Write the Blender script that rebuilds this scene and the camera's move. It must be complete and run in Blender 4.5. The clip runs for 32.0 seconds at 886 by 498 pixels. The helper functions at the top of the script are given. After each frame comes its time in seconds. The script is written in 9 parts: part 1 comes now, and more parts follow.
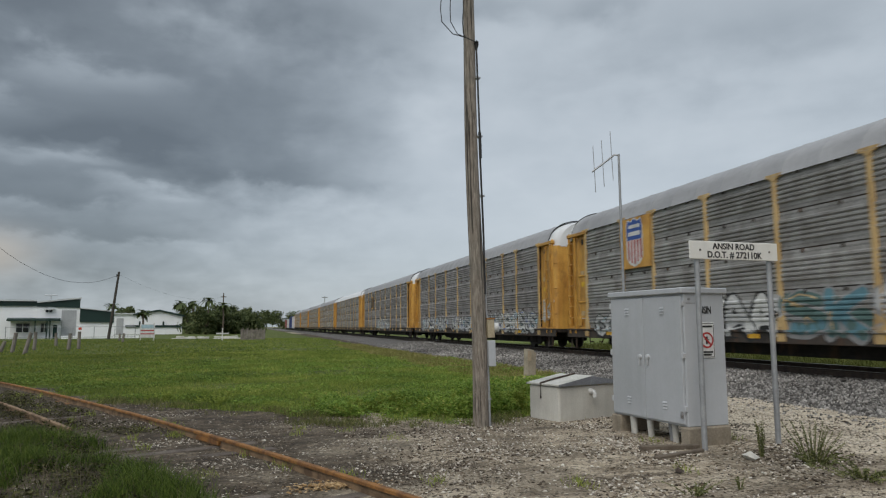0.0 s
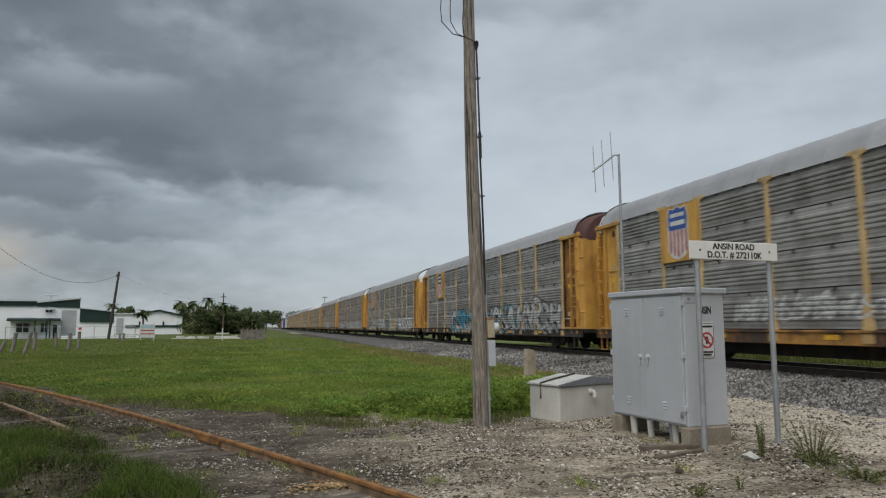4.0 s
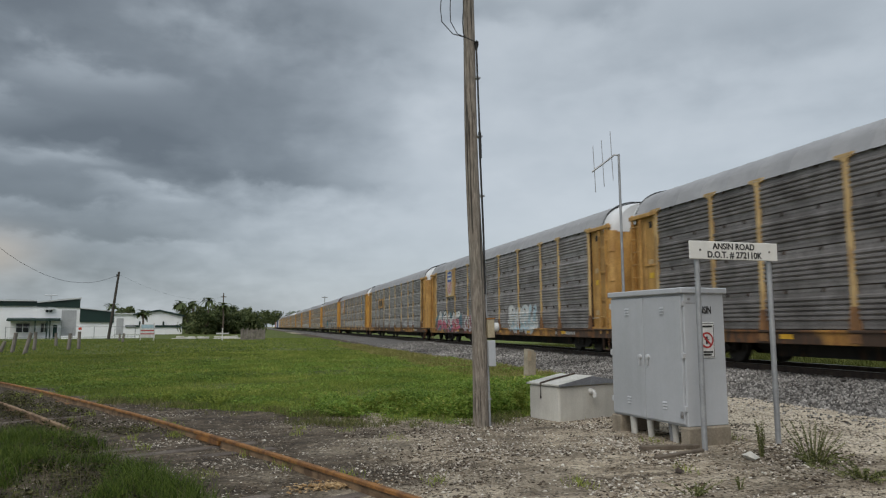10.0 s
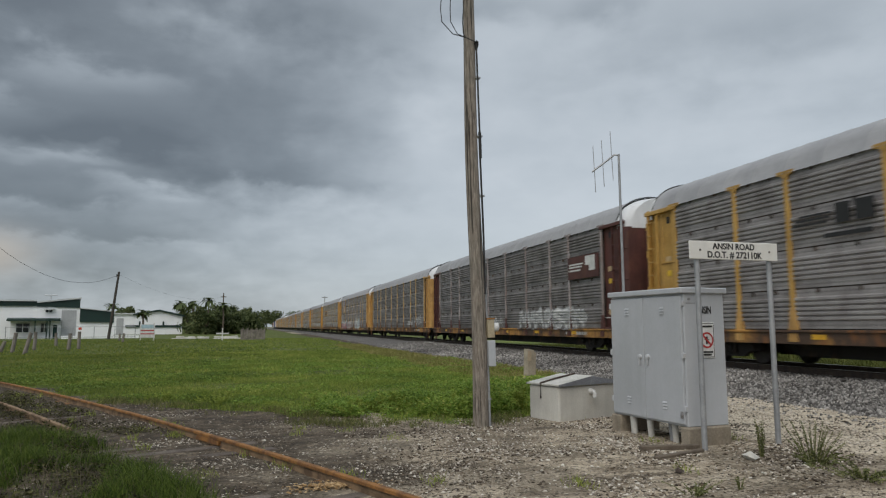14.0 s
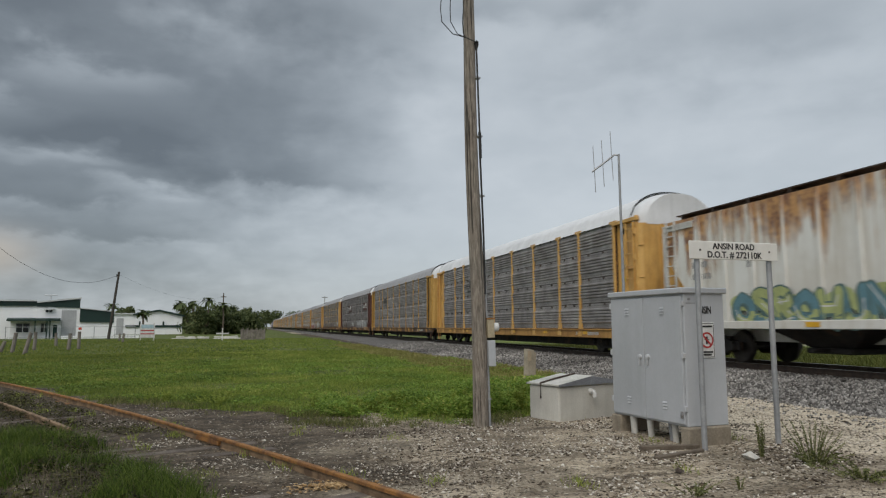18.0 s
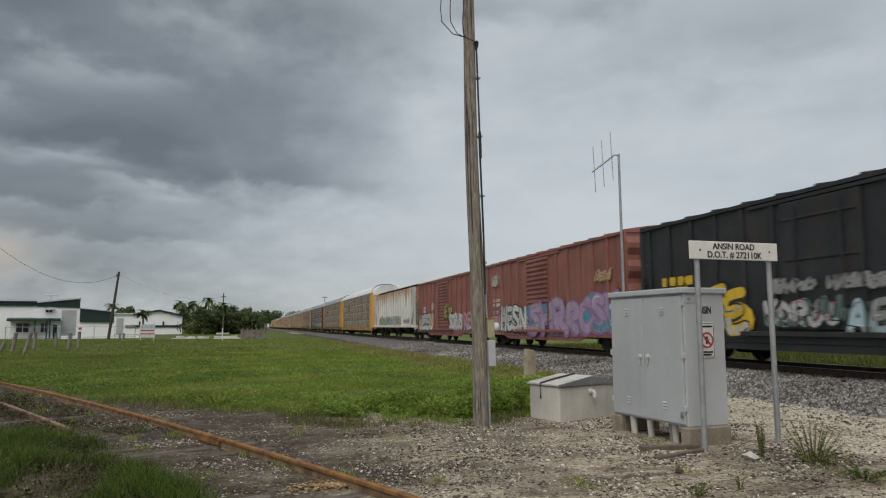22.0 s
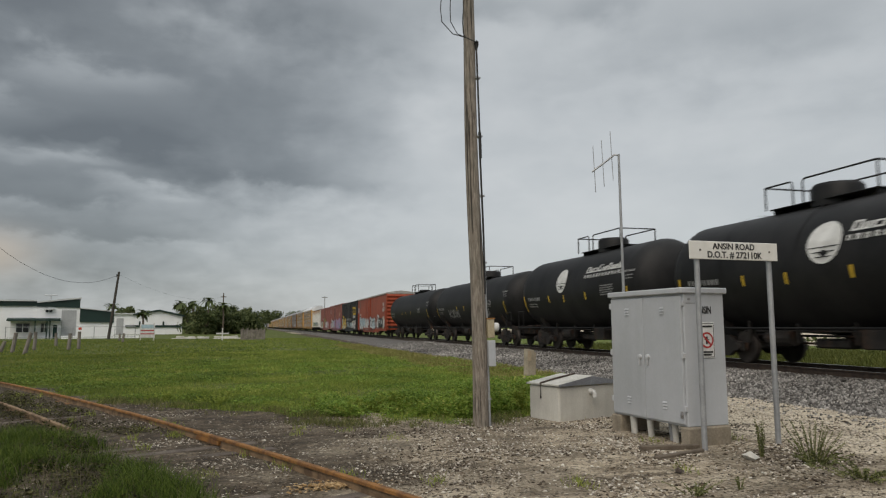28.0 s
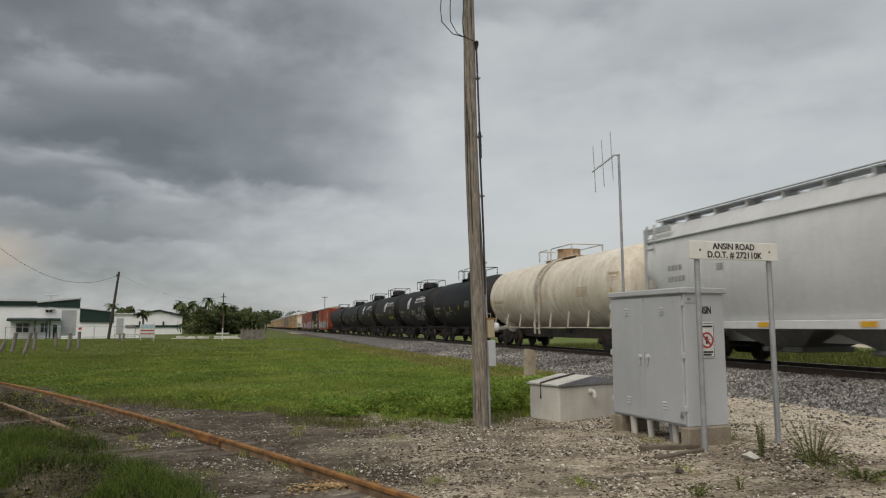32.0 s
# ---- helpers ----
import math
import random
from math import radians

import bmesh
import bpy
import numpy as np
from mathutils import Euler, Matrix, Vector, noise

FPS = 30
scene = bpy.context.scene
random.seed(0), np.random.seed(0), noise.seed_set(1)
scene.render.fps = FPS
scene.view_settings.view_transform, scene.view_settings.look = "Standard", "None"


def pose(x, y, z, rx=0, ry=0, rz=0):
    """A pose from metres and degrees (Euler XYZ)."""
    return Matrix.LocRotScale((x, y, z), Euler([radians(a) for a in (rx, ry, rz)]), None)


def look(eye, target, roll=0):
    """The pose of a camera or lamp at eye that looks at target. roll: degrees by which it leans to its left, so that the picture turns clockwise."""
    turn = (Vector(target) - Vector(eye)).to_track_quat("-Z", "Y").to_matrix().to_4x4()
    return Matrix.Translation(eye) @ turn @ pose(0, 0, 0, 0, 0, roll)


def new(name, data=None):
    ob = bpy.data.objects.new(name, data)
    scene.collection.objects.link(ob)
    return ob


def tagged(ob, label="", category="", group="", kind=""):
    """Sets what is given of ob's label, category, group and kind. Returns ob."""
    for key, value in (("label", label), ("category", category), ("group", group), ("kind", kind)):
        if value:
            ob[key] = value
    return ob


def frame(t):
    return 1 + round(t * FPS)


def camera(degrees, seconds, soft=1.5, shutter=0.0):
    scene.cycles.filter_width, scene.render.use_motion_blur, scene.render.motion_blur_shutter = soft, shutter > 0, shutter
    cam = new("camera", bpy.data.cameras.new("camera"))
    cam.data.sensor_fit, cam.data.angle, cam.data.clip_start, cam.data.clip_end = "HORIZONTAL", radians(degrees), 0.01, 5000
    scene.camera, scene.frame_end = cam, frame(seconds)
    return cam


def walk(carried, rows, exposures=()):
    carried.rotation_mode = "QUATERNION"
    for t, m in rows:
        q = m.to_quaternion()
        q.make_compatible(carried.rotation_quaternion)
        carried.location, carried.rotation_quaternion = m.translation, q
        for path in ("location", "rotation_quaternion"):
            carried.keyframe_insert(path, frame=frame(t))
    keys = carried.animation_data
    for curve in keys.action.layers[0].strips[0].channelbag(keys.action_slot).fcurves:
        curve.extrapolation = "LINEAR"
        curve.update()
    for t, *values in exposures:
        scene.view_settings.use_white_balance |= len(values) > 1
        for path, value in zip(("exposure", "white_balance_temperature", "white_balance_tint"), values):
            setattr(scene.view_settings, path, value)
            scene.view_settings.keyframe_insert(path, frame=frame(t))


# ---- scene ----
# The camera stands still on the gravel yard, 1.6 m above the ground.
cam = camera(64.5, 32.0, soft=1.2, shutter=0.3)
EYE = Vector((0.0, 0.0, 1.6))
YAW, TILT = radians(15.06), radians(6.245)
AIM = EYE + 10 * Vector((math.sin(YAW) * math.cos(TILT), math.cos(YAW) * math.cos(TILT), math.sin(TILT)))
walk(cam, [(0, look(EYE, AIM, -0.28)), (32, look(EYE, AIM, -0.28))], exposures=[(0, 0.0, 6850, 11.5), (12, 0.0, 6900, 12), (22, 0.0, 7150, 12.5), (32, 0.0, 7550, 13.5)])

# ---- materials helpers ----


def nodes_of(owner):
    owner.use_nodes = True
    nt = owner.node_tree
    nt.nodes.clear()
    return nt


def N(nt, kind, **inputs):
    n = nt.nodes.new(kind)
    for k, v in inputs.items():
        key = k.replace("_", " ")
        n.inputs[key].default_value = v
    return n


def math_node(nt, op, a, b=None, clamp=False):
    n = nt.nodes.new("ShaderNodeMath")
    n.operation, n.use_clamp = op, clamp
    for i, v in enumerate((a, b)):
        if v is None:
            continue
        if isinstance(v, (int, float)):
            n.inputs[i].default_value = v
        else:
            nt.links.new(v, n.inputs[i])
    return n.outputs[0]


def mix_color(nt, fac, a, b, mode="MIX"):
    n = nt.nodes.new("ShaderNodeMix")
    n.data_type, n.blend_type = "RGBA", mode
    for sock, v in ((n.inputs[0], fac), (n.inputs[6], a), (n.inputs[7], b)):
        if isinstance(v, (int, float)):
            sock.default_value = v
        elif isinstance(v, tuple):
            sock.default_value = (*v, 1)
        else:
            nt.links.new(v, sock)
    return n.outputs[2]


def ramp(nt, fac, stops):
    n = nt.nodes.new("ShaderNodeValToRGB")
    while len(n.color_ramp.elements) < len(stops):
        n.color_ramp.elements.new(0.5)
    for e, (p, c) in zip(n.color_ramp.elements, stops):
        e.position = p
        e.color = (*c, 1) if isinstance(c, tuple) else (c, c, c, 1)
    nt.links.new(fac, n.inputs[0])
    return n.outputs[0]


def noise_at(nt, vec, scale, detail=4, rough=0.55, stretch=None, distort=0.0):
    if stretch:
        mp = nt.nodes.new("ShaderNodeMapping")
        mp.inputs["Scale"].default_value = stretch
        nt.links.new(vec, mp.inputs[0])
        vec = mp.outputs[0]
    n = N(nt, "ShaderNodeTexNoise", Scale=scale, Detail=detail, Roughness=rough, Distortion=distort)
    nt.links.new(vec, n.inputs["Vector"])
    return n.outputs[0]


# ---- world: an overcast evening sky ----


def blob(nt, az, el, a0, e0, sa, se):
    """A soft swelling of the cloud deck round the bearing a0 and the height e0, in degrees."""
    da = math_node(nt, "DIVIDE", math_node(nt, "SUBTRACT", az, radians(a0)), radians(sa))
    de = math_node(nt, "DIVIDE", math_node(nt, "SUBTRACT", el, radians(e0)), radians(se))
    r2 = math_node(nt, "ADD", math_node(nt, "MULTIPLY", da, da), math_node(nt, "MULTIPLY", de, de))
    return math_node(nt, "POWER", math.e, math_node(nt, "MULTIPLY", r2, -1.0))


def shelf(nt, az, el, a0, hw, e0, thick):
    """A cloud bank with a crisp underside at the height e0 that thins upwards, round the bearing a0, in degrees."""
    da = math_node(nt, "DIVIDE", math_node(nt, "SUBTRACT", az, radians(a0)), radians(hw))
    along = math_node(nt, "POWER", math.e, math_node(nt, "MULTIPLY", math_node(nt, "POWER", math_node(nt, "ABSOLUTE", da), 3.0), -1.0))
    u = math_node(nt, "SUBTRACT", el, radians(e0))
    rise = nt.nodes.new("ShaderNodeMapRange")
    rise.interpolation_type = "SMOOTHSTEP"
    rise.inputs[1].default_value, rise.inputs[2].default_value = 0.0, radians(0.9)
    nt.links.new(u, rise.inputs[0])
    fall = math_node(nt, "POWER", math.e, math_node(nt, "DIVIDE", math_node(nt, "MAXIMUM", u, 0.0), -radians(thick)))
    return math_node(nt, "MULTIPLY", math_node(nt, "MULTIPLY", along, rise.outputs[0]), fall)


# bearing, half width, underside, thickness, weight of each dark bank
SHELVES = ((-1.5, 9.5, 10.7, 3.0, 0.2), (-15.5, 5.5, 8.5, 1.6, 0.28), (-11.0, 9.0, 6.3, 1.5, 0.26), (-14.0, 8.0, 13.0, 2.2, 0.16))
# bearing, height, spread of each, weight: plus is a thick dark bank, minus a thin bright one
BANKS = ((1.5, 16.2, 5.0, 3.0, 0.06), (-8.7, 14.4, 9.0, 2.2, 0.12), (-14.0, 5.5, 9.0, 3.0, 0.13), (-16.5, 21.0, 7.0, 3.0, 0.2), (8.7, 23.2, 6.0, 2.4, 0.1), (-13.0, 18.2, 6.0, 1.5, -0.2), (-13.0, 11.9, 4.5, 0.7, -0.2), (-7.7, 9.9, 3.2, 0.8, -0.2),
         (-17.0, 15.6, 3.0, 1.1, -0.17), (13.2, 15.4, 3.6, 2.6, -0.14), (1.5, 9.0, 10.0, 1.6, -0.08), (-5.5, 21.5, 7.0, 1.8, -0.1), (29.0, 24.8, 3.0, 1.5, 0.14), (19.0, 25.0, 5.0, 1.3, 0.16), (40.0, 21.5, 12.0, 3.0, 0.1), (34.0, 13.0, 10.0, 4.0, -0.05), (22.0, 9.0, 12.0, 4.5, -0.08), (-12.0, 3.0, 10.0, 2.4, 0.06))


ZENITH = 2.4


def smooth_between(nt, v, lo, hi, a=0.0, b=1.0):
    n = nt.nodes.new("ShaderNodeMapRange")
    n.interpolation_type = "SMOOTHSTEP"
    for i, k in enumerate((lo, hi, a, b)):
        n.inputs[i + 1].default_value = k
    nt.links.new(v, n.inputs[0])
    return n.outputs[0]


def clouds(nt, vec):
    """The colour of the cloud deck in the direction vec."""
    nm = nt.nodes.new("ShaderNodeVectorMath")
    nm.operation = "NORMALIZE"
    nt.links.new(vec, nm.inputs[0])
    sep = nt.nodes.new("ShaderNodeSeparateXYZ")
    nt.links.new(nm.outputs[0], sep.inputs[0])
    x, y, z = sep.outputs
    az = math_node(nt, "ARCTAN2", x, y)
    el = math_node(nt, "ARCSINE", z)
    comb = nt.nodes.new("ShaderNodeCombineXYZ")
    nt.links.new(az, comb.inputs[0])
    nt.links.new(math_node(nt, "POWER", math_node(nt, "ADD", math_node(nt, "MAXIMUM", el, 0.0), 0.03), 0.8), comb.inputs[1])
    c = comb.outputs[0]

    def sway(value, pairs):
        for noise_value, amount in pairs:
            value = math_node(nt, "ADD", value, math_node(nt, "MULTIPLY", math_node(nt, "SUBTRACT", noise_value, 0.5), radians(amount)))
        return value
    broad, billow = noise_at(nt, c, 4.0, 3, 0.5, (1.0, 2.0, 1)), noise_at(nt, c, 9.0, 6, 0.5, (1.0, 1.9, 1), 0.2)
    curl = noise_at(nt, c, 24.0, 5, 0.5, (1.0, 1.5, 1), 0.3)
    streak = noise_at(nt, c, 5.0, 6, 0.48, (1.0, 3.0, 1), 0.25)
    waz = sway(az, ((broad, 7.0), (billow, 6.0)))
    wel = sway(el, ((streak, 3.5), (billow, 4.0), (curl, 1.2)))
    edge = sway(el, ((billow, 3.4), (curl, 1.5)))
    # a dark broken bank hangs to the north-west; the rest of the deck is smoother and brighter
    bank = math_node(nt, "MULTIPLY", smooth_between(nt, waz, radians(-7), radians(21), 1.0, 0.0), smooth_between(nt, az, radians(-75), radians(-30)))
    above = smooth_between(nt, edge, radians(6.0), radians(11.5))
    heavy = math_node(nt, "MULTIPLY", bank, above)
    d = math_node(nt, "ADD", math_node(nt, "ADD", 0.36, math_node(nt, "MULTIPLY", bank, 0.12)), math_node(nt, "MULTIPLY", heavy, 0.24))
    d = math_node(nt, "ADD", d, math_node(nt, "MULTIPLY", math_node(nt, "SUBTRACT", streak, 0.5), math_node(nt, "ADD", math_node(nt, "MULTIPLY", bank, 0.2), 0.2)))
    d = math_node(nt, "ADD", d, math_node(nt, "MULTIPLY", math_node(nt, "SUBTRACT", billow, 0.5), math_node(nt, "ADD", math_node(nt, "MULTIPLY", bank, 0.22), 0.12)))
    d = math_node(nt, "ADD", d, math_node(nt, "MULTIPLY", math_node(nt, "SUBTRACT", curl, 0.5), math_node(nt, "ADD", math_node(nt, "MULTIPLY", bank, 0.1), 0.06)))
    for a0, hw, e0, thick, w in SHELVES:
        d = math_node(nt, "ADD", d, math_node(nt, "MULTIPLY", shelf(nt, waz, edge, a0, hw, e0, thick), w))
    for a0, e0, sa, se, w in BANKS:
        d = math_node(nt, "ADD", d, math_node(nt, "MULTIPLY", blob(nt, waz, wel, a0, e0, sa, se), w))
    col = ramp(nt, d, [(0.15, (0.54, 0.615, 0.69)), (0.36, (0.422, 0.493, 0.562)), (0.53, (0.292, 0.349, 0.404)), (0.72, (0.175, 0.213, 0.25)), (0.95, (0.109, 0.135, 0.161))])
    warm = blob(nt, az, el, -18.5, 5.2, 3.2, 1.6)
    col = mix_color(nt, math_node(nt, "MULTIPLY", warm, 0.6), col, (0.5, 0.44, 0.37))
    # overhead the deck is thinner and lets more light through than near the horizon
    high = smooth_between(nt, el, radians(30), radians(70), 1.0, ZENITH)
    sc = nt.nodes.new("ShaderNodeVectorMath")
    sc.operation = "SCALE"
    nt.links.new(col, sc.inputs[0])
    nt.links.new(high, sc.inputs["Scale"])
    return sc.outputs[0]


world = bpy.data.worlds.new("overcast")
scene.world = world
nt = nodes_of(world)
sky = nt.nodes.new("ShaderNodeTexSky")
sky.sky_type, sky.sun_disc = "NISHITA", False
sky.sun_elevation, sky.sun_rotation = radians(48), radians(215)
tc = nt.nodes.new("ShaderNodeTexCoord")
veil = mix_color(nt, 0.012, clouds(nt, tc.outputs["Generated"]), sky.outputs[0])
bg = nt.nodes.new("ShaderNodeBackground")
bg.inputs[1].default_value = 1.0
nt.links.new(veil, bg.inputs[0])
out = nt.nodes.new("ShaderNodeOutputWorld")
nt.links.new(bg.outputs[0], out.inputs[0])

sun = new("sun", bpy.data.lights.new("sun", "SUN"))
sun.data.energy, sun.data.angle, sun.data.color = 1.45, radians(40), (1.0, 0.97, 0.92)
sun.matrix_world = look((0, 0, 60), Vector((0, 0, 60)) - Vector((math.sin(radians(215)) * math.cos(radians(48)), math.cos(radians(215)) * math.cos(radians(48)), math.sin(radians(48)))))

# ---- materials ----


def surf(name, base, dark, rough=0.6, metal=0.0, scale=2.0, fine=30.0, bump=0.15, streak=0.0, rust=0.0, rnd=0.0, spec=0.4, grain=0.5, rust_color=(0.16, 0.07, 0.03), low=0.42, high=0.62, holes=False):
    """A weathered surface: base colour with broad darker patches, grain, vertical streaks, rust and piece-to-piece change."""
    m = bpy.data.materials.new(name)
    nt = nodes_of(m)
    tc = nt.nodes.new("ShaderNodeTexCoord")
    v = tc.outputs["Object"]
    oi = nt.nodes.new("ShaderNodeObjectInfo")
    if rnd:
        shift = nt.nodes.new("ShaderNodeVectorMath")
        nt.links.new(v, shift.inputs[0])
        nt.links.new(math_node(nt, "MULTIPLY", oi.outputs["Random"], 61.0), shift.inputs[1])
        v = shift.outputs[0]
    big = noise_at(nt, v, scale, 5, 0.6)
    small = noise_at(nt, v, fine, 3, 0.6)
    col = mix_color(nt, ramp(nt, big, [(low, 0.0), (high, 1.0)]), base, dark)
    col = mix_color(nt, grain, col, ramp(nt, small, [(0.3, 0.55), (0.7, 1.2)]), "MULTIPLY")
    if holes:
        # two rows of punched holes along the flat upper and lower edge of each panel
        sp = nt.nodes.new("ShaderNodeSeparateXYZ")
        nt.links.new(tc.outputs["Object"], sp.inputs[0])
        hy = math_node(nt, "SUBTRACT", math_node(nt, "FRACT", math_node(nt, "MULTIPLY", sp.outputs[1], 8.0)), 0.5)
        hz = math_node(nt, "SUBTRACT", math_node(nt, "MULTIPLY", math_node(nt, "ABSOLUTE", sp.outputs[2]), 8.0), 3.1)
        r2 = math_node(nt, "ADD", math_node(nt, "MULTIPLY", hy, hy), math_node(nt, "MULTIPLY", hz, hz))
        col = mix_color(nt, ramp(nt, r2, [(0.03, 0.8), (0.06, 0.0)]), col, (0.05, 0.048, 0.046))
    if streak:
        st = noise_at(nt, v, 1.0, 4, 0.6, (5.0, 5.0, 0.35))
        col = mix_color(nt, math_node(nt, "MULTIPLY", ramp(nt, st, [(0.45, 0.0), (0.7, 1.0)]), streak), col, tuple(0.45 * c for c in dark))
    if rust:
        rs = noise_at(nt, v, 1.3, 6, 0.65, (2.0, 2.0, 0.7))
        col = mix_color(nt, math_node(nt, "MULTIPLY", ramp(nt, rs, [(0.53, 0.0), (0.62, 1.0)]), rust), col, rust_color)
    if rnd:
        f = math_node(nt, "ADD", math_node(nt, "MULTIPLY", oi.outputs["Random"], 2 * rnd), 1 - rnd)
        hsv = nt.nodes.new("ShaderNodeHueSaturation")
        nt.links.new(f, hsv.inputs["Value"])
        nt.links.new(col, hsv.inputs["Color"])
        col = hsv.outputs[0]
    p = N(nt, "ShaderNodeBsdfPrincipled", Roughness=rough, Metallic=metal)
    p.inputs["Specular IOR Level"].default_value = spec
    nt.links.new(col, p.inputs["Base Color"])
    if bump:
        b = N(nt, "ShaderNodeBump", Strength=bump, Distance=0.02)
        nt.links.new(small, b.inputs["Height"])
        nt.links.new(b.outputs[0], p.inputs["Normal"])
    o = nt.nodes.new("ShaderNodeOutputMaterial")
    nt.links.new(p.outputs[0], o.inputs[0])
    return m


GALV = [surf("galvanised_steel", (0.385, 0.374, 0.362), (0.262, 0.247, 0.233), 0.5, 0.3, 1.6, 40, 0.1, 0.12, 0.0, 0.14, rust_color=(0.2, 0.15, 0.11), grain=0.85, holes=True),
        surf("galvanised_steel_dull", (0.362, 0.341, 0.335), (0.242, 0.222, 0.217), 0.5, 0.3, 1.6, 40, 0.1, 0.12, 0.0, 0.14, grain=0.85, holes=True),
        surf("galvanised_steel_dark", (0.262, 0.244, 0.238), (0.163, 0.149, 0.144), 0.5, 0.3, 1.6, 40, 0.1, 0.15, 0.0, 0.12, grain=0.85, holes=True)]
ROOF_GREY = surf("roof_steel", (0.31, 0.31, 0.315), (0.26, 0.26, 0.265), 0.55, 0.15, 0.5, 10, 0.04, 0.15, grain=0.15)
ROOF_WHITE = surf("roof_white", (0.62, 0.63, 0.64), (0.54, 0.55, 0.56), 0.5, 0.0, 0.5, 10, 0.03, 0.15, grain=0.1)
YELLOW = surf("rail_yellow_paint", (0.63, 0.345, 0.075), (0.48, 0.24, 0.052), 0.5, 0.0, 0.9, 22, 0.08, 0.4, 0.4, 0.06, grain=0.3, rust_color=(0.17, 0.075, 0.03))
YELLOW_PALE = surf("faded_yellow_paint", (0.6, 0.42, 0.2), (0.48, 0.315, 0.135), 0.55, 0.0, 0.9, 22, 0.08, 0.4, 0.4, 0.06, grain=0.25)
BROWN = surf("oxide_brown_paint", (0.10, 0.035, 0.028), (0.065, 0.024, 0.02), 0.6, 0.0, 0.9, 22, 0.08, 0.4, 0.2, 0.06, grain=0.2)
SILL_DARK = surf("grimy_sill", (0.07, 0.055, 0.045), (0.03, 0.025, 0.022), 0.7, 0.0, 1.2, 20, 0.15, 0.3, 0.3)
SILL_YELLOW = surf("grimy_yellow_sill", (0.5, 0.25, 0.06), (0.075, 0.045, 0.03), 0.6, 0.0, 0.55, 20, 0.12, 0.3, 0.8, 0.05, low=0.37, high=0.5, rust_color=(0.22, 0.09, 0.03))
IRON = surf("grimy_iron", (0.035, 0.03, 0.027), (0.018, 0.016, 0.015), 0.7, 0.3, 3, 30, 0.2, 0.0, 0.3)
WHEEL = surf("wheel_steel", (0.06, 0.05, 0.045), (0.03, 0.026, 0.024), 0.6, 0.5, 4, 30, 0.1)
BOX_RED = surf("faded_red_paint", (0.31, 0.122, 0.102), (0.24, 0.09, 0.076), 0.6, 0.0, 0.6, 15, 0.06, 0.4, 0.15, 0.03, grain=0.2)
BOX_ORANGE = surf("orange_red_paint", (0.33, 0.06, 0.025), (0.25, 0.045, 0.02), 0.55, 0.0, 0.6, 15, 0.06, 0.3, 0.1, 0.03, grain=0.2)
BOX_BLACK = surf("charcoal_paint", (0.027, 0.029, 0.033), (0.017, 0.018, 0.02), 0.6, 0.0, 0.7, 15, 0.06, 0.2, 0.1, 0.03, grain=0.2)
TANK_BLACK = surf("black_tank_paint", (0.017, 0.0165, 0.0165), (0.009, 0.009, 0.0095), 0.55, 0.0, 0.8, 12, 0.05, 0.25, 0.0, spec=0.22, grain=0.3)
TANK_CREAM = surf("cream_tank_paint", (0.76, 0.7, 0.6), (0.6, 0.52, 0.41), 0.5, 0.0, 0.45, 9, 0.02, 0.3, 0.3, 0.0, 0.4, 0.2, (0.36, 0.22, 0.1))


def rust_streaked():
    """White paint with rust run down from the roof's edge."""
    m = bpy.data.materials.new("rust_streaked_white_paint")
    nt = nodes_of(m)
    tc = nt.nodes.new("ShaderNodeTexCoord")
    v = tc.outputs["Object"]
    sep = nt.nodes.new("ShaderNodeSeparateXYZ")
    nt.links.new(v, sep.inputs[0])
    runs = noise_at(nt, v, 1.0, 7, 0.66, (2.6, 2.6, 0.16))
    patch = noise_at(nt, v, 0.42, 4, 0.6, (1.0, 1.0, 0.5))
    up = math_node(nt, "MULTIPLY", math_node(nt, "SUBTRACT", sep.outputs[2], 3.3), 0.11)
    f = ramp(nt, math_node(nt, "ADD", math_node(nt, "ADD", math_node(nt, "MULTIPLY", runs, 0.68), math_node(nt, "MULTIPLY", patch, 0.42)), up), [(0.555, 0.0), (0.575, 0.5), (0.64, 1.0)])
    base = mix_color(nt, ramp(nt, noise_at(nt, v, 0.5, 5, 0.6), [(0.4, 0.0), (0.6, 1.0)]), (0.7, 0.7, 0.67), (0.6, 0.58, 0.53))
    base = mix_color(nt, math_node(nt, "MULTIPLY", ramp(nt, noise_at(nt, v, 1.0, 4, 0.6, (7, 7, 0.4)), [(0.5, 0.0), (0.7, 1.0)]), 0.5), base, (0.42, 0.36, 0.28))
    rust = mix_color(nt, ramp(nt, noise_at(nt, v, 5.0, 5, 0.6), [(0.38, 0.0), (0.62, 1.0)]), (0.5, 0.26, 0.09), (0.17, 0.065, 0.03))
    col = mix_color(nt, math_node(nt, "MULTIPLY", f, 0.95), base, rust)
    p = N(nt, "ShaderNodeBsdfPrincipled", Roughness=0.65)
    nt.links.new(col, p.inputs["Base Color"])
    o = nt.nodes.new("ShaderNodeOutputMaterial")
    nt.links.new(p.outputs[0], o.inputs[0])
    return m


HOP_WHITE = rust_streaked()
HOP_GREY = surf("pale_grey_paint", (0.66, 0.665, 0.67), (0.59, 0.595, 0.6), 0.42, 0.0, 0.5, 12, 0.03, 0.12, 0.03, grain=0.15)
REFLECT = surf("yellow_reflector", (0.75, 0.42, 0.03), (0.65, 0.34, 0.03), 0.35, 0, 4, 40, 0)


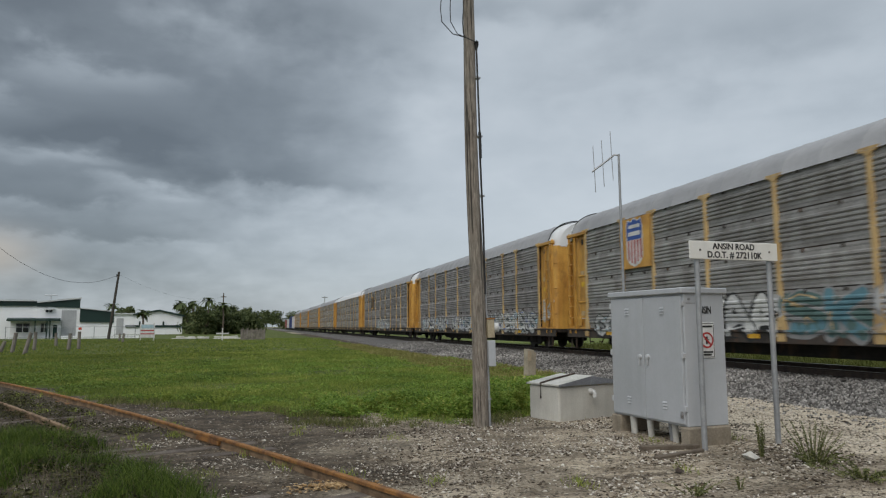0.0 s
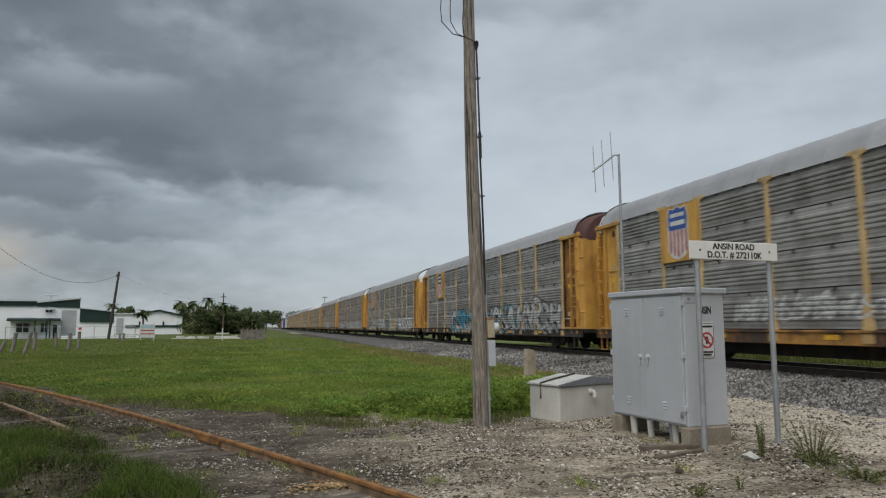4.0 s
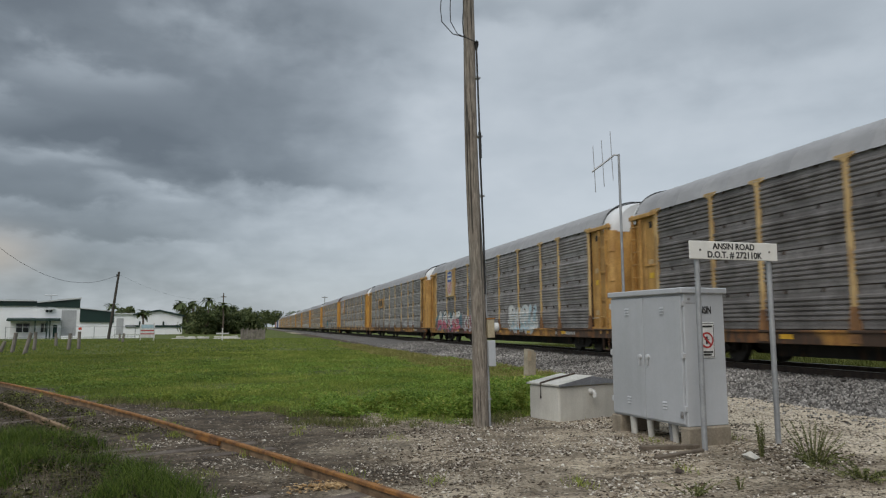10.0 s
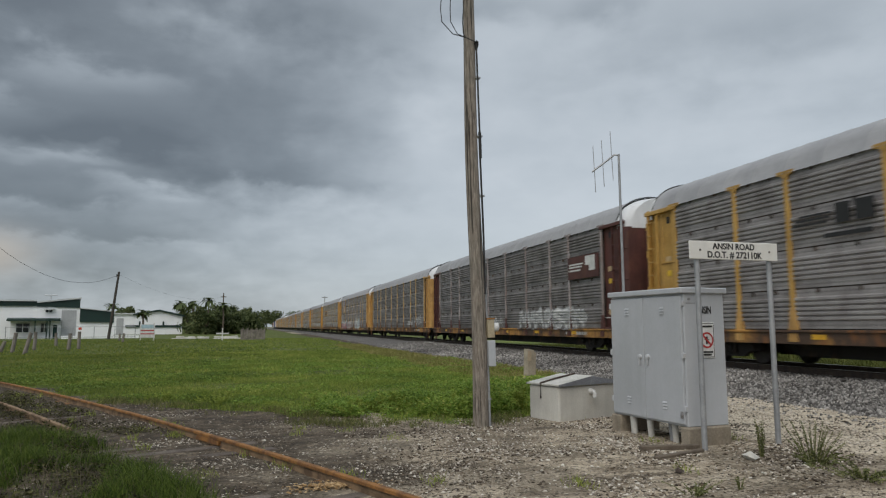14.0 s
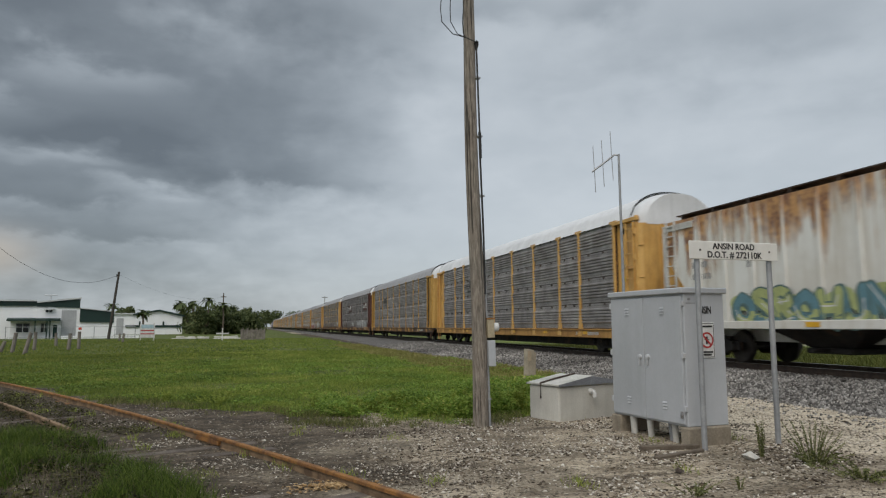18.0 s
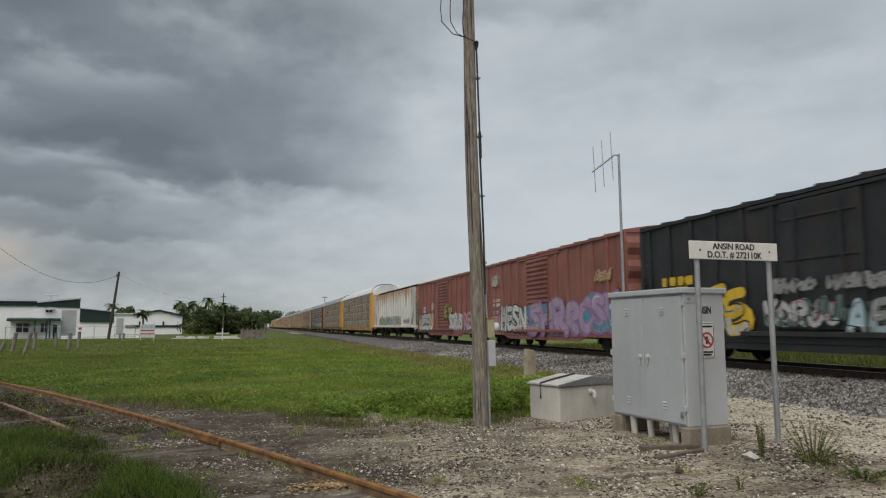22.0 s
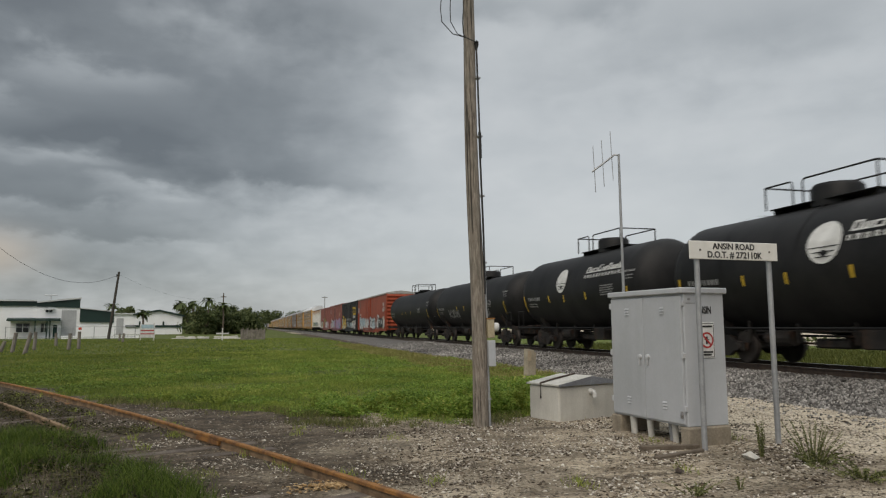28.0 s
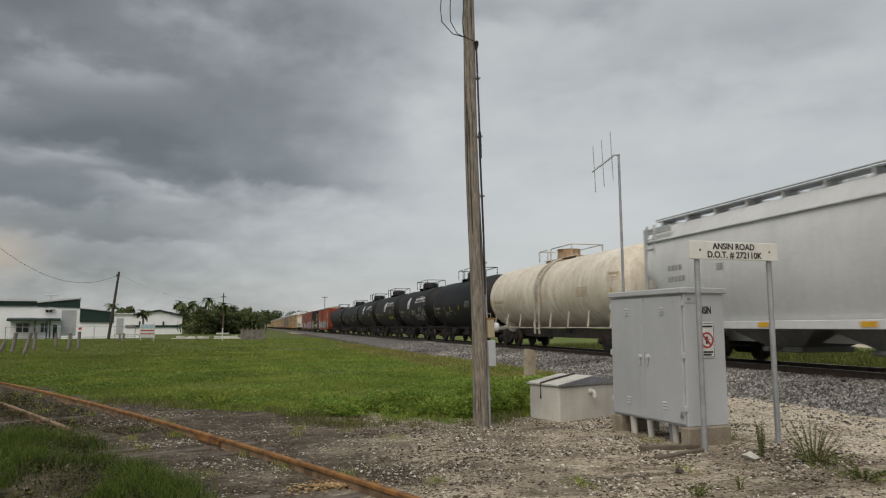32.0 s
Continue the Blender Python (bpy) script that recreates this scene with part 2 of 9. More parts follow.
def paint(name, c, rough=0.55):
    return surf(name, c, tuple(0.8 * k for k in c), rough, 0.0, 3, 40, 0.03, 0.22, grain=0.3)


P_WHITE, P_BLACK, P_BLUE, P_TEAL = paint("white_paint", (0.66, 0.66, 0.64)), paint("black_paint", (0.02, 0.02, 0.02)), paint("blue_paint", (0.04, 0.1, 0.35)), paint("teal_paint", (0.07, 0.29, 0.39))
P_RED, P_PINK, P_PURPLE, P_LIME, P_YELLOW, P_GREY, P_SILVER, P_CYAN = (paint("red_paint", (0.45, 0.04, 0.04)), paint("pink_paint", (0.52, 0.27, 0.33)), paint("purple_paint", (0.3, 0.17, 0.34)),
    paint("lime_paint", (0.36, 0.42, 0.07)), paint("yellow_paint", (0.72, 0.46, 0.04)), paint("grey_paint", (0.3, 0.3, 0.3)), paint("silver_paint", (0.5, 0.5, 0.5)), paint("pale_blue_paint", (0.4, 0.55, 0.62)))
P_BUFF, P_GREEN = paint("buff_paint", (0.5, 0.36, 0.2)), paint("dark_green_paint", (0.012, 0.05, 0.038))

CAB_GREY = surf("grey_enamel", (0.44, 0.455, 0.475), (0.38, 0.395, 0.41), 0.45, 0.0, 0.6, 30, 0.012, 0.08, 0.0, grain=0.08)
CONCRETE = surf("concrete", (0.55, 0.535, 0.485), (0.47, 0.45, 0.405), 0.85, 0.0, 1.2, 40, 0.12, 0.2, grain=0.25)
CONC_BROWN = surf("stained_concrete", (0.31, 0.265, 0.205), (0.21, 0.175, 0.13), 0.85, 0.0, 2.0, 40, 0.3, 0.3)
GALV_POST = surf("galvanised_pipe", (0.36, 0.37, 0.38), (0.27, 0.28, 0.29), 0.5, 0.4, 3, 40, 0.05, grain=0.2)
PVC = surf("pvc_pipe", (0.55, 0.54, 0.5), (0.42, 0.41, 0.38), 0.5, 0, 3, 30, 0.02, grain=0.2)
RUST = surf("rusty_rail", (0.31, 0.145, 0.044), (0.15, 0.07, 0.028), 0.8, 0.2, 5, 60, 0.4)
RUST_DARK = surf("rusty_web", (0.26, 0.175, 0.105), (0.12, 0.078, 0.048), 0.9, 0.1, 4, 50, 0.5)
RAIL_STEEL = surf("rail_steel", (0.085, 0.06, 0.045), (0.05, 0.036, 0.03), 0.6, 0.5, 4, 50, 0.2)
RAIL_HEAD = surf("polished_rail_head", (0.3, 0.29, 0.28), (0.22, 0.21, 0.2), 0.35, 0.8, 4, 50, 0.05)
TIE = surf("weathered_tie", (0.13, 0.105, 0.085), (0.07, 0.055, 0.045), 0.9, 0, 3, 60, 0.5, 0, 0, 0.15)
BOARD_WOOD = surf("weathered_board", (0.15, 0.12, 0.09), (0.09, 0.07, 0.052), 0.9, 0, 3, 60, 0.5)
CABLE = surf("black_cable", (0.02, 0.02, 0.02), (0.012, 0.012, 0.012), 0.6, 0, 5, 40, 0)
STEEL_PALE = surf("pale_steel", (0.55, 0.56, 0.57), (0.45, 0.46, 0.47), 0.45, 0.3, 2, 30, 0.03, grain=0.2)


def pole_wood():
    m = bpy.data.materials.new("weathered_pole_wood")
    nt = nodes_of(m)
    tc = nt.nodes.new("ShaderNodeTexCoord")
    v = tc.outputs["Object"]
    grain = noise_at(nt, v, 1.0, 7, 0.75, (34, 34, 4.0))
    crack = noise_at(nt, v, 1.0, 3, 0.5, (26, 26, 0.5))
    big = noise_at(nt, v, 1.4, 4, 0.6)
    col = ramp(nt, grain, [(0.32, (0.07, 0.056, 0.045)), (0.45, (0.18, 0.15, 0.122)), (0.56, (0.27, 0.232, 0.19)), (0.68, (0.42, 0.37, 0.31))])
    col = mix_color(nt, ramp(nt, crack, [(0.36, 1.0), (0.43, 0.0)]), col, (0.025, 0.02, 0.017))
    col = mix_color(nt, math_node(nt, "MULTIPLY", ramp(nt, big, [(0.45, 0.0), (0.65, 1.0)]), 0.4), col, (0.15, 0.145, 0.12))
    p = N(nt, "ShaderNodeBsdfPrincipled", Roughness=0.9)
    nt.links.new(col, p.inputs["Base Color"])
    b = N(nt, "ShaderNodeBump", Strength=0.7, Distance=0.02)
    nt.links.new(grain, b.inputs["Height"])
    nt.links.new(b.outputs[0], p.inputs["Normal"])
    o = nt.nodes.new("ShaderNodeOutputMaterial")
    nt.links.new(p.outputs[0], o.inputs[0])
    return m


def island_mat(name, stops, rough=0.85, through_light=0.0, west=1.0):
    """Loose pieces in one mesh: each takes a colour of its own."""
    m = bpy.data.materials.new(name)
    nt = nodes_of(m)
    g = nt.nodes.new("ShaderNodeNewGeometry")
    tc = nt.nodes.new("ShaderNodeTexCoord")
    n = noise_at(nt, tc.outputs["Object"], 0.35, 4, 0.6)
    f = math_node(nt, "ADD", math_node(nt, "MULTIPLY", g.outputs["Random Per Island"], 0.72), math_node(nt, "MULTIPLY", math_node(nt, "SUBTRACT", n, 0.36), 1.0))
    col = ramp(nt, f, stops)
    if west < 1:
        # the sward turns darker and browner towards the west side of the field
        sep = nt.nodes.new("ShaderNodeSeparateXYZ")
        nt.links.new(tc.outputs["Object"], sep.inputs[0])
        edge = math_node(nt, "ADD", sep.outputs[0], math_node(nt, "MULTIPLY", math_node(nt, "SUBTRACT", n, 0.5), 14.0))
        old = ramp(nt, math_node(nt, "ADD", math_node(nt, "MULTIPLY", edge, -0.06), 0.42), [(0.3, 0.0), (0.8, 1.0)])
        col = mix_color(nt, math_node(nt, "MULTIPLY", old, 1 - west), col, (0.045, 0.04, 0.012))
    p = N(nt, "ShaderNodeBsdfPrincipled", Roughness=rough)
    p.inputs["Specular IOR Level"].default_value = 0.25
    nt.links.new(col, p.inputs["Base Color"])
    o = nt.nodes.new("ShaderNodeOutputMaterial")
    if through_light:
        t = nt.nodes.new("ShaderNodeBsdfTranslucent")
        nt.links.new(col, t.inputs[0])
        ms = nt.nodes.new("ShaderNodeMixShader")
        ms.inputs[0].default_value = through_light
        nt.links.new(p.outputs[0], ms.inputs[1])
        nt.links.new(t.outputs[0], ms.inputs[2])
        nt.links.new(ms.outputs[0], o.inputs[0])
    else:
        nt.links.new(p.outputs[0], o.inputs[0])
    return m


BALLAST_STONE = island_mat("ballast_stone", [(0.0, (0.026, 0.024, 0.022)), (0.35, (0.092, 0.086, 0.08)), (0.7, (0.22, 0.208, 0.193)), (1.0, (0.48, 0.455, 0.42))])
CINDER_STONE = island_mat("cinder_stone", [(0.0, (0.014, 0.01, 0.007)), (0.5, (0.06, 0.043, 0.029)), (0.82, (0.17, 0.128, 0.088)), (1.0, (0.66, 0.6, 0.52))])
STALKY = island_mat("stalky_weed", [(0.0, (0.06, 0.075, 0.025)), (0.5, (0.13, 0.145, 0.05)), (1.0, (0.26, 0.25, 0.11))], 0.8, 0.25)
YARD_STONE = island_mat("yard_stone", [(0.0, (0.05, 0.04, 0.03)), (0.3, (0.19, 0.16, 0.125)), (0.62, (0.45, 0.4, 0.335)), (1.0, (0.82, 0.78, 0.7))])
GRASS = island_mat("grass_blade", [(0.0, (0.06, 0.098, 0.018)), (0.4, (0.165, 0.232, 0.042)), (0.75, (0.285, 0.345, 0.068)), (1.0, (0.5, 0.43, 0.14))], 0.7, 0.4, 0.66)
GRASS_DARK = island_mat("rank_grass_blade", [(0.0, (0.016, 0.028, 0.006)), (0.4, (0.05, 0.085, 0.013)), (0.7, (0.115, 0.175, 0.026)), (1.0, (0.23, 0.24, 0.065))], 0.7, 0.35)
WEED = island_mat("weed_leaf", [(0.0, (0.12, 0.16, 0.025)), (0.5, (0.25, 0.31, 0.055)), (1.0, (0.4, 0.42, 0.11))], 0.7, 0.5)
DRY = island_mat("dry_stalk", [(0.0, (0.08, 0.07, 0.045)), (0.5, (0.14, 0.12, 0.08)), (1.0, (0.24, 0.2, 0.13))], 0.8, 0.2)
LEAF = island_mat("tree_leaf", [(0.0, (0.035, 0.052, 0.02)), (0.5, (0.075, 0.1, 0.036)), (1.0, (0.16, 0.17, 0.07))], 0.7, 0.2)

# ---- mesh helpers ----


class M:
    """A mesh in the making: lists of corners and faces, each face with the number of its material."""

    def __init__(self):
        self.v, self.f, self.mi, self.k = [], [], [], 0

    def add(self, verts, faces):
        o = len(self.v)
        self.v.extend(verts)
        self.f.extend([tuple(i + o for i in f) for f in faces])
        self.mi.extend([self.k] * len(faces))
        return self

    def box(self, x0, x1, y0, y1, z0, z1, c=0.0):
        if c <= 0:
            vs = [(x, y, z) for x in (x0, x1) for y in (y0, y1) for z in (z0, z1)]
            return self.add(vs, [(0, 1, 3, 2), (4, 6, 7, 5), (0, 4, 5, 1), (2, 3, 7, 6), (0, 2, 6, 4), (1, 5, 7, 3)])
        c = min(c, (x1 - x0) * 0.45, (y1 - y0) * 0.45, (z1 - z0) * 0.45)
        vs, idx = [], {}
        for i, x in enumerate((x0, x1)):
            for j, y in enumerate((y0, y1)):
                for k, z in enumerate((z0, z1)):
                    sx, sy, sz = (c if i == 0 else -c), (c if j == 0 else -c), (c if k == 0 else -c)
                    idx[i, j, k] = len(vs)
                    vs += [(x, y + sy, z + sz), (x + sx, y, z + sz), (x + sx, y + sy, z)]
        fs = []
        for a in range(3):
            b, d = (a + 1) % 3, (a + 2) % 3
            for s in (0, 1):
                ring = []
                for p, r in ((0, 0), (1, 0), (1, 1), (0, 1)):
                    key = [0, 0, 0]
                    key[a], key[b], key[d] = s, p, r
                    ring.append(idx[tuple(key)] + a)
                fs.append(tuple(ring))
            for p in (0, 1):
                for r in (0, 1):
                    k0, k1 = [0, 0, 0], [0, 0, 0]
                    k0[a], k0[b], k0[d] = 0, p, r
                    k1[a], k1[b], k1[d] = 1, p, r
                    i0, i1 = idx[tuple(k0)], idx[tuple(k1)]
                    fs.append((i0 + b, i1 + b, i1 + d, i0 + d))
        for key in idx:
            fs.append((idx[key], idx[key] + 1, idx[key] + 2))
        return self.add(vs, fs)

    def tube(self, pts, r, n=8, caps=True):
        """A round bar along the points; r is one radius or one for each point."""
        pts = [Vector(p) for p in pts]
        rs = [float(k) for k in r] if isinstance(r, (list, tuple)) else [float(r)] * len(pts)
        vs = []
        for i, p in enumerate(pts):
            d = (pts[min(i + 1, len(pts) - 1)] - pts[max(i - 1, 0)]).normalized()
            up = Vector((0, 0, 1)) if abs(d.z) < 0.9 else Vector((1, 0, 0))
            a = d.cross(up).normalized()
            b = d.cross(a)
            for k in range(n):
                w = 2 * math.pi * k / n
                vs.append(tuple(p + rs[i] * (math.cos(w) * a + math.sin(w) * b)))
        fs = [(i * n + k, i * n + (k + 1) % n, (i + 1) * n + (k + 1) % n, (i + 1) * n + k) for i in range(len(pts) - 1) for k in range(n)]
        if caps:
            fs += [tuple(range(n)), tuple(range((len(pts) - 1) * n, len(pts) * n))]
        return self.add(vs, fs)

    def prism(self, profile, axis, a, b):
        """A closed outline of (u, v), drawn out from a to b along the axis: x (u=y, v=z), y (u=x, v=z) or z (u=x, v=y)."""
        n = len(profile)
        put = {"x": lambda u, v, w: (w, u, v), "y": lambda u, v, w: (u, w, v), "z": lambda u, v, w: (u, v, w)}[axis]
        vs = [put(u, v, a) for u, v in profile] + [put(u, v, b) for u, v in profile]
        fs = [(i, (i + 1) % n, n + (i + 1) % n, n + i) for i in range(n)] + [tuple(range(n)), tuple(range(n, 2 * n))]
        return self.add(vs, fs)

    def strip(self, line, axis, a, b):
        """An open line of (u, v) drawn out into a sheet."""
        n = len(line)
        put = {"x": lambda u, v, w: (w, u, v), "y": lambda u, v, w: (u, w, v), "z": lambda u, v, w: (u, v, w)}[axis]
        vs = [put(u, v, a) for u, v in line] + [put(u, v, b) for u, v in line]
        return self.add(vs, [(i, i + 1, n + i + 1, n + i) for i in range(n - 1)])

    def mesh(self, name, mats, smooth=False, fix=True):
        me = bpy.data.meshes.new(name)
        me.from_pydata(self.v, [], self.f)
        for m in (mats if isinstance(mats, (list, tuple)) else [mats]):
            me.materials.append(m)
        if self.k:
            me.polygons.foreach_set("material_index", self.mi)
        if fix:
            bm = bmesh.new()
            bm.from_mesh(me)
            bmesh.ops.recalc_face_normals(bm, faces=bm.faces)
            bm.to_mesh(me)
            bm.free()
        if smooth:
            me.polygons.foreach_set("use_smooth", [True] * len(me.polygons))
            me.set_sharp_from_angle(angle=radians(40))
        return me


def part(name, mesh, parent, label="", at=None):
    ob = new(name, mesh)
    ob.parent = parent
    if at is not None:
        ob.matrix_basis = at
    if label:
        tagged(ob, label)
    return ob


def thing(name, m, label, category, group=""):
    ob = new(name)
    ob.empty_display_size = 0.3
    ob.matrix_basis = m
    return tagged(ob, label, category, group)


STORE = {}


def kept(key, make):
    """One mesh for all parts that look alike."""
    if key not in STORE:
        STORE[key] = make()
    return STORE[key]

# ---- ground: one sheet with yard, field and gravel ----
RNG = np.random.default_rng(7)
TRACK_X, RAIL_Z = 14.2, 0.52


def steps(lo, hi, fine, far, grow=1.22):
    a = list(np.arange(lo, hi + 1e-6, fine))
    d, v = fine, hi
    while v < far:
        d *= grow
        v += d
        a.append(v)
    d, v = fine, lo
    while v > -far:
        d *= grow
        v -= d
        a.insert(0, v)
    return np.array(a)


def value_noise(x, y, s, seed=0):
    """Smooth noise from 0 to 1 over the plan, with lumps s metres wide."""
    g = np.random.default_rng(seed).random((64, 64))
    u, v = x / s, y / s
    i, j = np.floor(u).astype(int), np.floor(v).astype(int)
    a, b = u - i, v - j
    a, b = a * a * (3 - 2 * a), b * b * (3 - 2 * b)
    i0, i1, j0, j1 = i % 64, (i + 1) % 64, j % 64, (j + 1) % 64
    return (g[i0, j0] * (1 - a) + g[i1, j0] * a) * (1 - b) + (g[i0, j1] * (1 - a) + g[i1, j1] * a) * b


def soft(d, w):
    t = np.clip(d / w + 0.5, 0, 1)
    return t * t * (3 - 2 * t)


SIDING_X = (-60, -14, -6.7, -1.8, 0.53, 1.41, 2.6)
SIDING_Y = (122, 35.8, 22.2, 13.04, 8.16, 6.13, 3.2)


def field_edge(x):
    return np.interp(x, (-60, -14, -6.3, -2.4, 0.55, 1.85, 3.6, 4.7, 6.2, 7.4, 8.6, 9.4), (124, 37, 21.6, 16.4, 13.4, 12.45, 11.7, 12.0, 12.9, 14.6, 17.5, 21))


def corner_edge(y):
    """The east edge of the rank corner by the siding."""
    return np.interp(y, (4, 5, 7.15, 8.74, 10.4, 11.2, 11.8), (0.2, 0.0, -0.6, -1.2, -1.9, -2.7, -4.6))


def grass_cover(x, y, corner=True):
    """How thick the grass stands, 0 to 1."""
    n = value_noise(x, y, 1.1, 1) * 1.6 + value_noise(x, y, 0.35, 2) * 0.8 - 1.2
    field = soft(y - field_edge(x) - 0.1 + n * 1.1, 1.1) * soft(9.6 - x + 0.3 * n + np.clip((22 - y) * 0.05, -0.8, 0.9), 0.6)
    rail = np.interp(x, SIDING_X, SIDING_Y)
    left = soft(rail - y - 5.2 + n, 0.9) * soft(-3.5 - x, 1.0)
    low = soft(corner_edge(y) - x + n * 0.5, 0.35) * soft(11.6 - y + n * 0.4, 0.6)
    back = soft(x - 18.0 + n, 0.8) * (1 - soft(x - 43 + 5 * (value_noise(x, y, 9, 6) - 0.5), 2) * soft(110 - x, 6))
    return np.clip(np.maximum.reduce([field, left, low if corner else 0.35 * low, back]), 0, 1)


def pale_cover(x, y):
    n = value_noise(x, y, 1.3, 3) * 2 - 1
    a = soft(x - 7.0 + 0.8 * n, 1.6) * soft(15.5 - y + 0.8 * n, 2.0) * soft(16 - x, 1)
    road = soft(5.5 - np.abs(y - 178) , 2.0) * soft(60 - x, 5)
    far = soft(x - 43 + 5 * (value_noise(x, y, 9, 6) - 0.5), 2) * soft(120 - x, 6)
    rubble = soft(value_noise(x, y, 6, 5) - 0.42, 0.1) * soft(7 - np.abs(y - 112), 3) * soft(6.5 - np.abs(x + 5), 3)
    lot = soft(-9.5 - x, 2.0) * soft(y - 96, 4) * soft(150 - y, 5)
    return np.clip(np.maximum.reduce([a, road, far, rubble, lot]), 0, 1)


def cinder_cover(x, y):
    """Where the dirt is dark with old cinders: round the siding and over the left of the yard. Beyond the main track it
    only darkens the turf.
    """
    n = value_noise(x, y, 1.5, 8) * 2 - 1 + (value_noise(x, y, 0.5, 9) - 0.5)
    spots = sum(0.75 * np.exp(-((x - a) ** 2 + (y - b) ** 2) / r ** 2) for a, b, r in ((3.9, 11.3, 1.0), (3.3, 10.0, 1.0), (2.4, 11.4, 1.1), (4.9, 10.4, 0.6), (5.75, 7.5, 0.5), (4.2, 8.4, 0.7), (3.0, 7.0, 0.6), (6.3, 6.9, 0.5)))
    spots = soft(spots + 0.45 * n - 0.3, 0.35) * 0.45
    return np.maximum.reduce([spots, soft(1.0 - x + 0.3 * (y - 8) + 1.7 * n, 2.6) * 0.95, soft(x - 17, 1.0) * soft(44 - x, 3.0) * 0.5])


def ground_material():
    m = bpy.data.materials.new("yard_and_field")
    nt = nodes_of(m)
    tc = nt.nodes.new("ShaderNodeTexCoord")
    v = tc.outputs["Object"]
    att = nt.nodes.new("ShaderNodeAttribute")
    att.attribute_name = "cover"
    sep = nt.nodes.new("ShaderNodeSeparateColor")
    nt.links.new(att.outputs["Color"], sep.inputs[0])
    big, mid = noise_at(nt, v, 0.45, 5, 0.6), noise_at(nt, v, 3.2, 6, 0.65)
    fine = noise_at(nt, v, 38, 4, 0.7)
    vor = N(nt, "ShaderNodeTexVoronoi", Scale=21.0)
    nt.links.new(v, vor.inputs["Vector"])
    chip = N(nt, "ShaderNodeTexVoronoi", Scale=34.0)
    nt.links.new(v, chip.inputs["Vector"])
    speck = nt.nodes.new("ShaderNodeSeparateColor")
    nt.links.new(chip.outputs["Color"], speck.inputs[0])
    flake = noise_at(nt, v, 11.0, 6, 0.7, (1.0, 1.6, 1.0), 0.4)
    scuff = noise_at(nt, v, 1.25, 7, 0.68, (0.7, 1.5, 1.0), 0.6)
    dirt = ramp(nt, mid, [(0.3, (0.16, 0.127, 0.095)), (0.46, (0.31, 0.262, 0.205)), (0.66, (0.52, 0.458, 0.375))])
    dirt = mix_color(nt, ramp(nt, big, [(0.46, 0.0), (0.6, 0.6)]), dirt, (0.5, 0.435, 0.35))
    dirt = mix_color(nt, ramp(nt, scuff, [(0.5, 0.0), (0.57, 0.5)]), dirt, (0.17, 0.138, 0.106))
    wash = noise_at(nt, v, 0.9, 8, 0.72, (0.45, 2.4, 1.0), 0.5)
    dirt = mix_color(nt, ramp(nt, wash, [(0.5, 0.0), (0.56, 0.7)]), dirt, (0.5, 0.445, 0.365))
    dirt = mix_color(nt, ramp(nt, wash, [(0.36, 0.8), (0.43, 0.0)]), dirt, (0.1, 0.08, 0.06))
    dirt = mix_color(nt, ramp(nt, flake, [(0.56, 0.0), (0.66, 0.45)]), dirt, (0.1, 0.08, 0.062))
    dirt = mix_color(nt, 0.8, dirt, ramp(nt, fine, [(0.3, 0.45), (0.7, 1.35)]), "MULTIPLY")
    cinder = ramp(nt, mid, [(0.3, (0.016, 0.0125, 0.0095)), (0.5, (0.05, 0.039, 0.029)), (0.7, (0.15, 0.119, 0.088))])
    cinder = mix_color(nt, ramp(nt, scuff, [(0.53, 0.0), (0.63, 0.5)]), cinder, (0.17, 0.138, 0.105))
    cinder = mix_color(nt, ramp(nt, wash, [(0.55, 0.0), (0.62, 0.45)]), cinder, (0.22, 0.182, 0.142))
    cinder = mix_color(nt, ramp(nt, flake, [(0.5, 0.0), (0.6, 0.8)]), cinder, (0.03, 0.024, 0.02))
    cinder = mix_color(nt, 0.9, cinder, ramp(nt, fine, [(0.3, 0.35), (0.72, 1.6)]), "MULTIPLY")
    dirt = mix_color(nt, sep.outputs[2], dirt, cinder)
    dirt = mix_color(nt, ramp(nt, speck.outputs[0], [(0.975, 0.0), (0.985, 0.7)]), dirt, (0.55, 0.51, 0.45))
    dirt = mix_color(nt, ramp(nt, speck.outputs[1], [(0.82, 0.0), (0.86, 0.7)]), dirt, (0.05, 0.042, 0.035))
    pale = ramp(nt, mid, [(0.3, (0.44, 0.39, 0.32)), (0.6, (0.62, 0.56, 0.475))])
    pale = mix_color(nt, 0.7, pale, ramp(nt, fine, [(0.3, 0.5), (0.7, 1.3)]), "MULTIPLY")
    pale = mix_color(nt, ramp(nt, scuff, [(0.52, 0.0), (0.6, 0.6)]), pale, (0.25, 0.215, 0.17))
    pale = mix_color(nt, ramp(nt, flake, [(0.58, 0.0), (0.68, 0.45)]), pale, (0.13, 0.108, 0.085))
    pale = mix_color(nt, ramp(nt, speck.outputs[1], [(0.82, 0.0), (0.86, 0.6)]), pale, (0.12, 0.105, 0.09))
    turf = ramp(nt, noise_at(nt, v, 0.16, 6, 0.62), [(0.3, (0.075, 0.12, 0.026)), (0.5, (0.135, 0.19, 0.042)), (0.72, (0.21, 0.23, 0.07))])
    turf = mix_color(nt, 0.8, turf, ramp(nt, noise_at(nt, v, 6.0, 5, 0.75), [(0.3, 0.35), (0.7, 1.35)]), "MULTIPLY")
    turf = mix_color(nt, math_node(nt, "MULTIPLY", sep.outputs[2], 0.6), turf, (0.05, 0.055, 0.02))
    col = mix_color(nt, sep.outputs[1], dirt, pale)
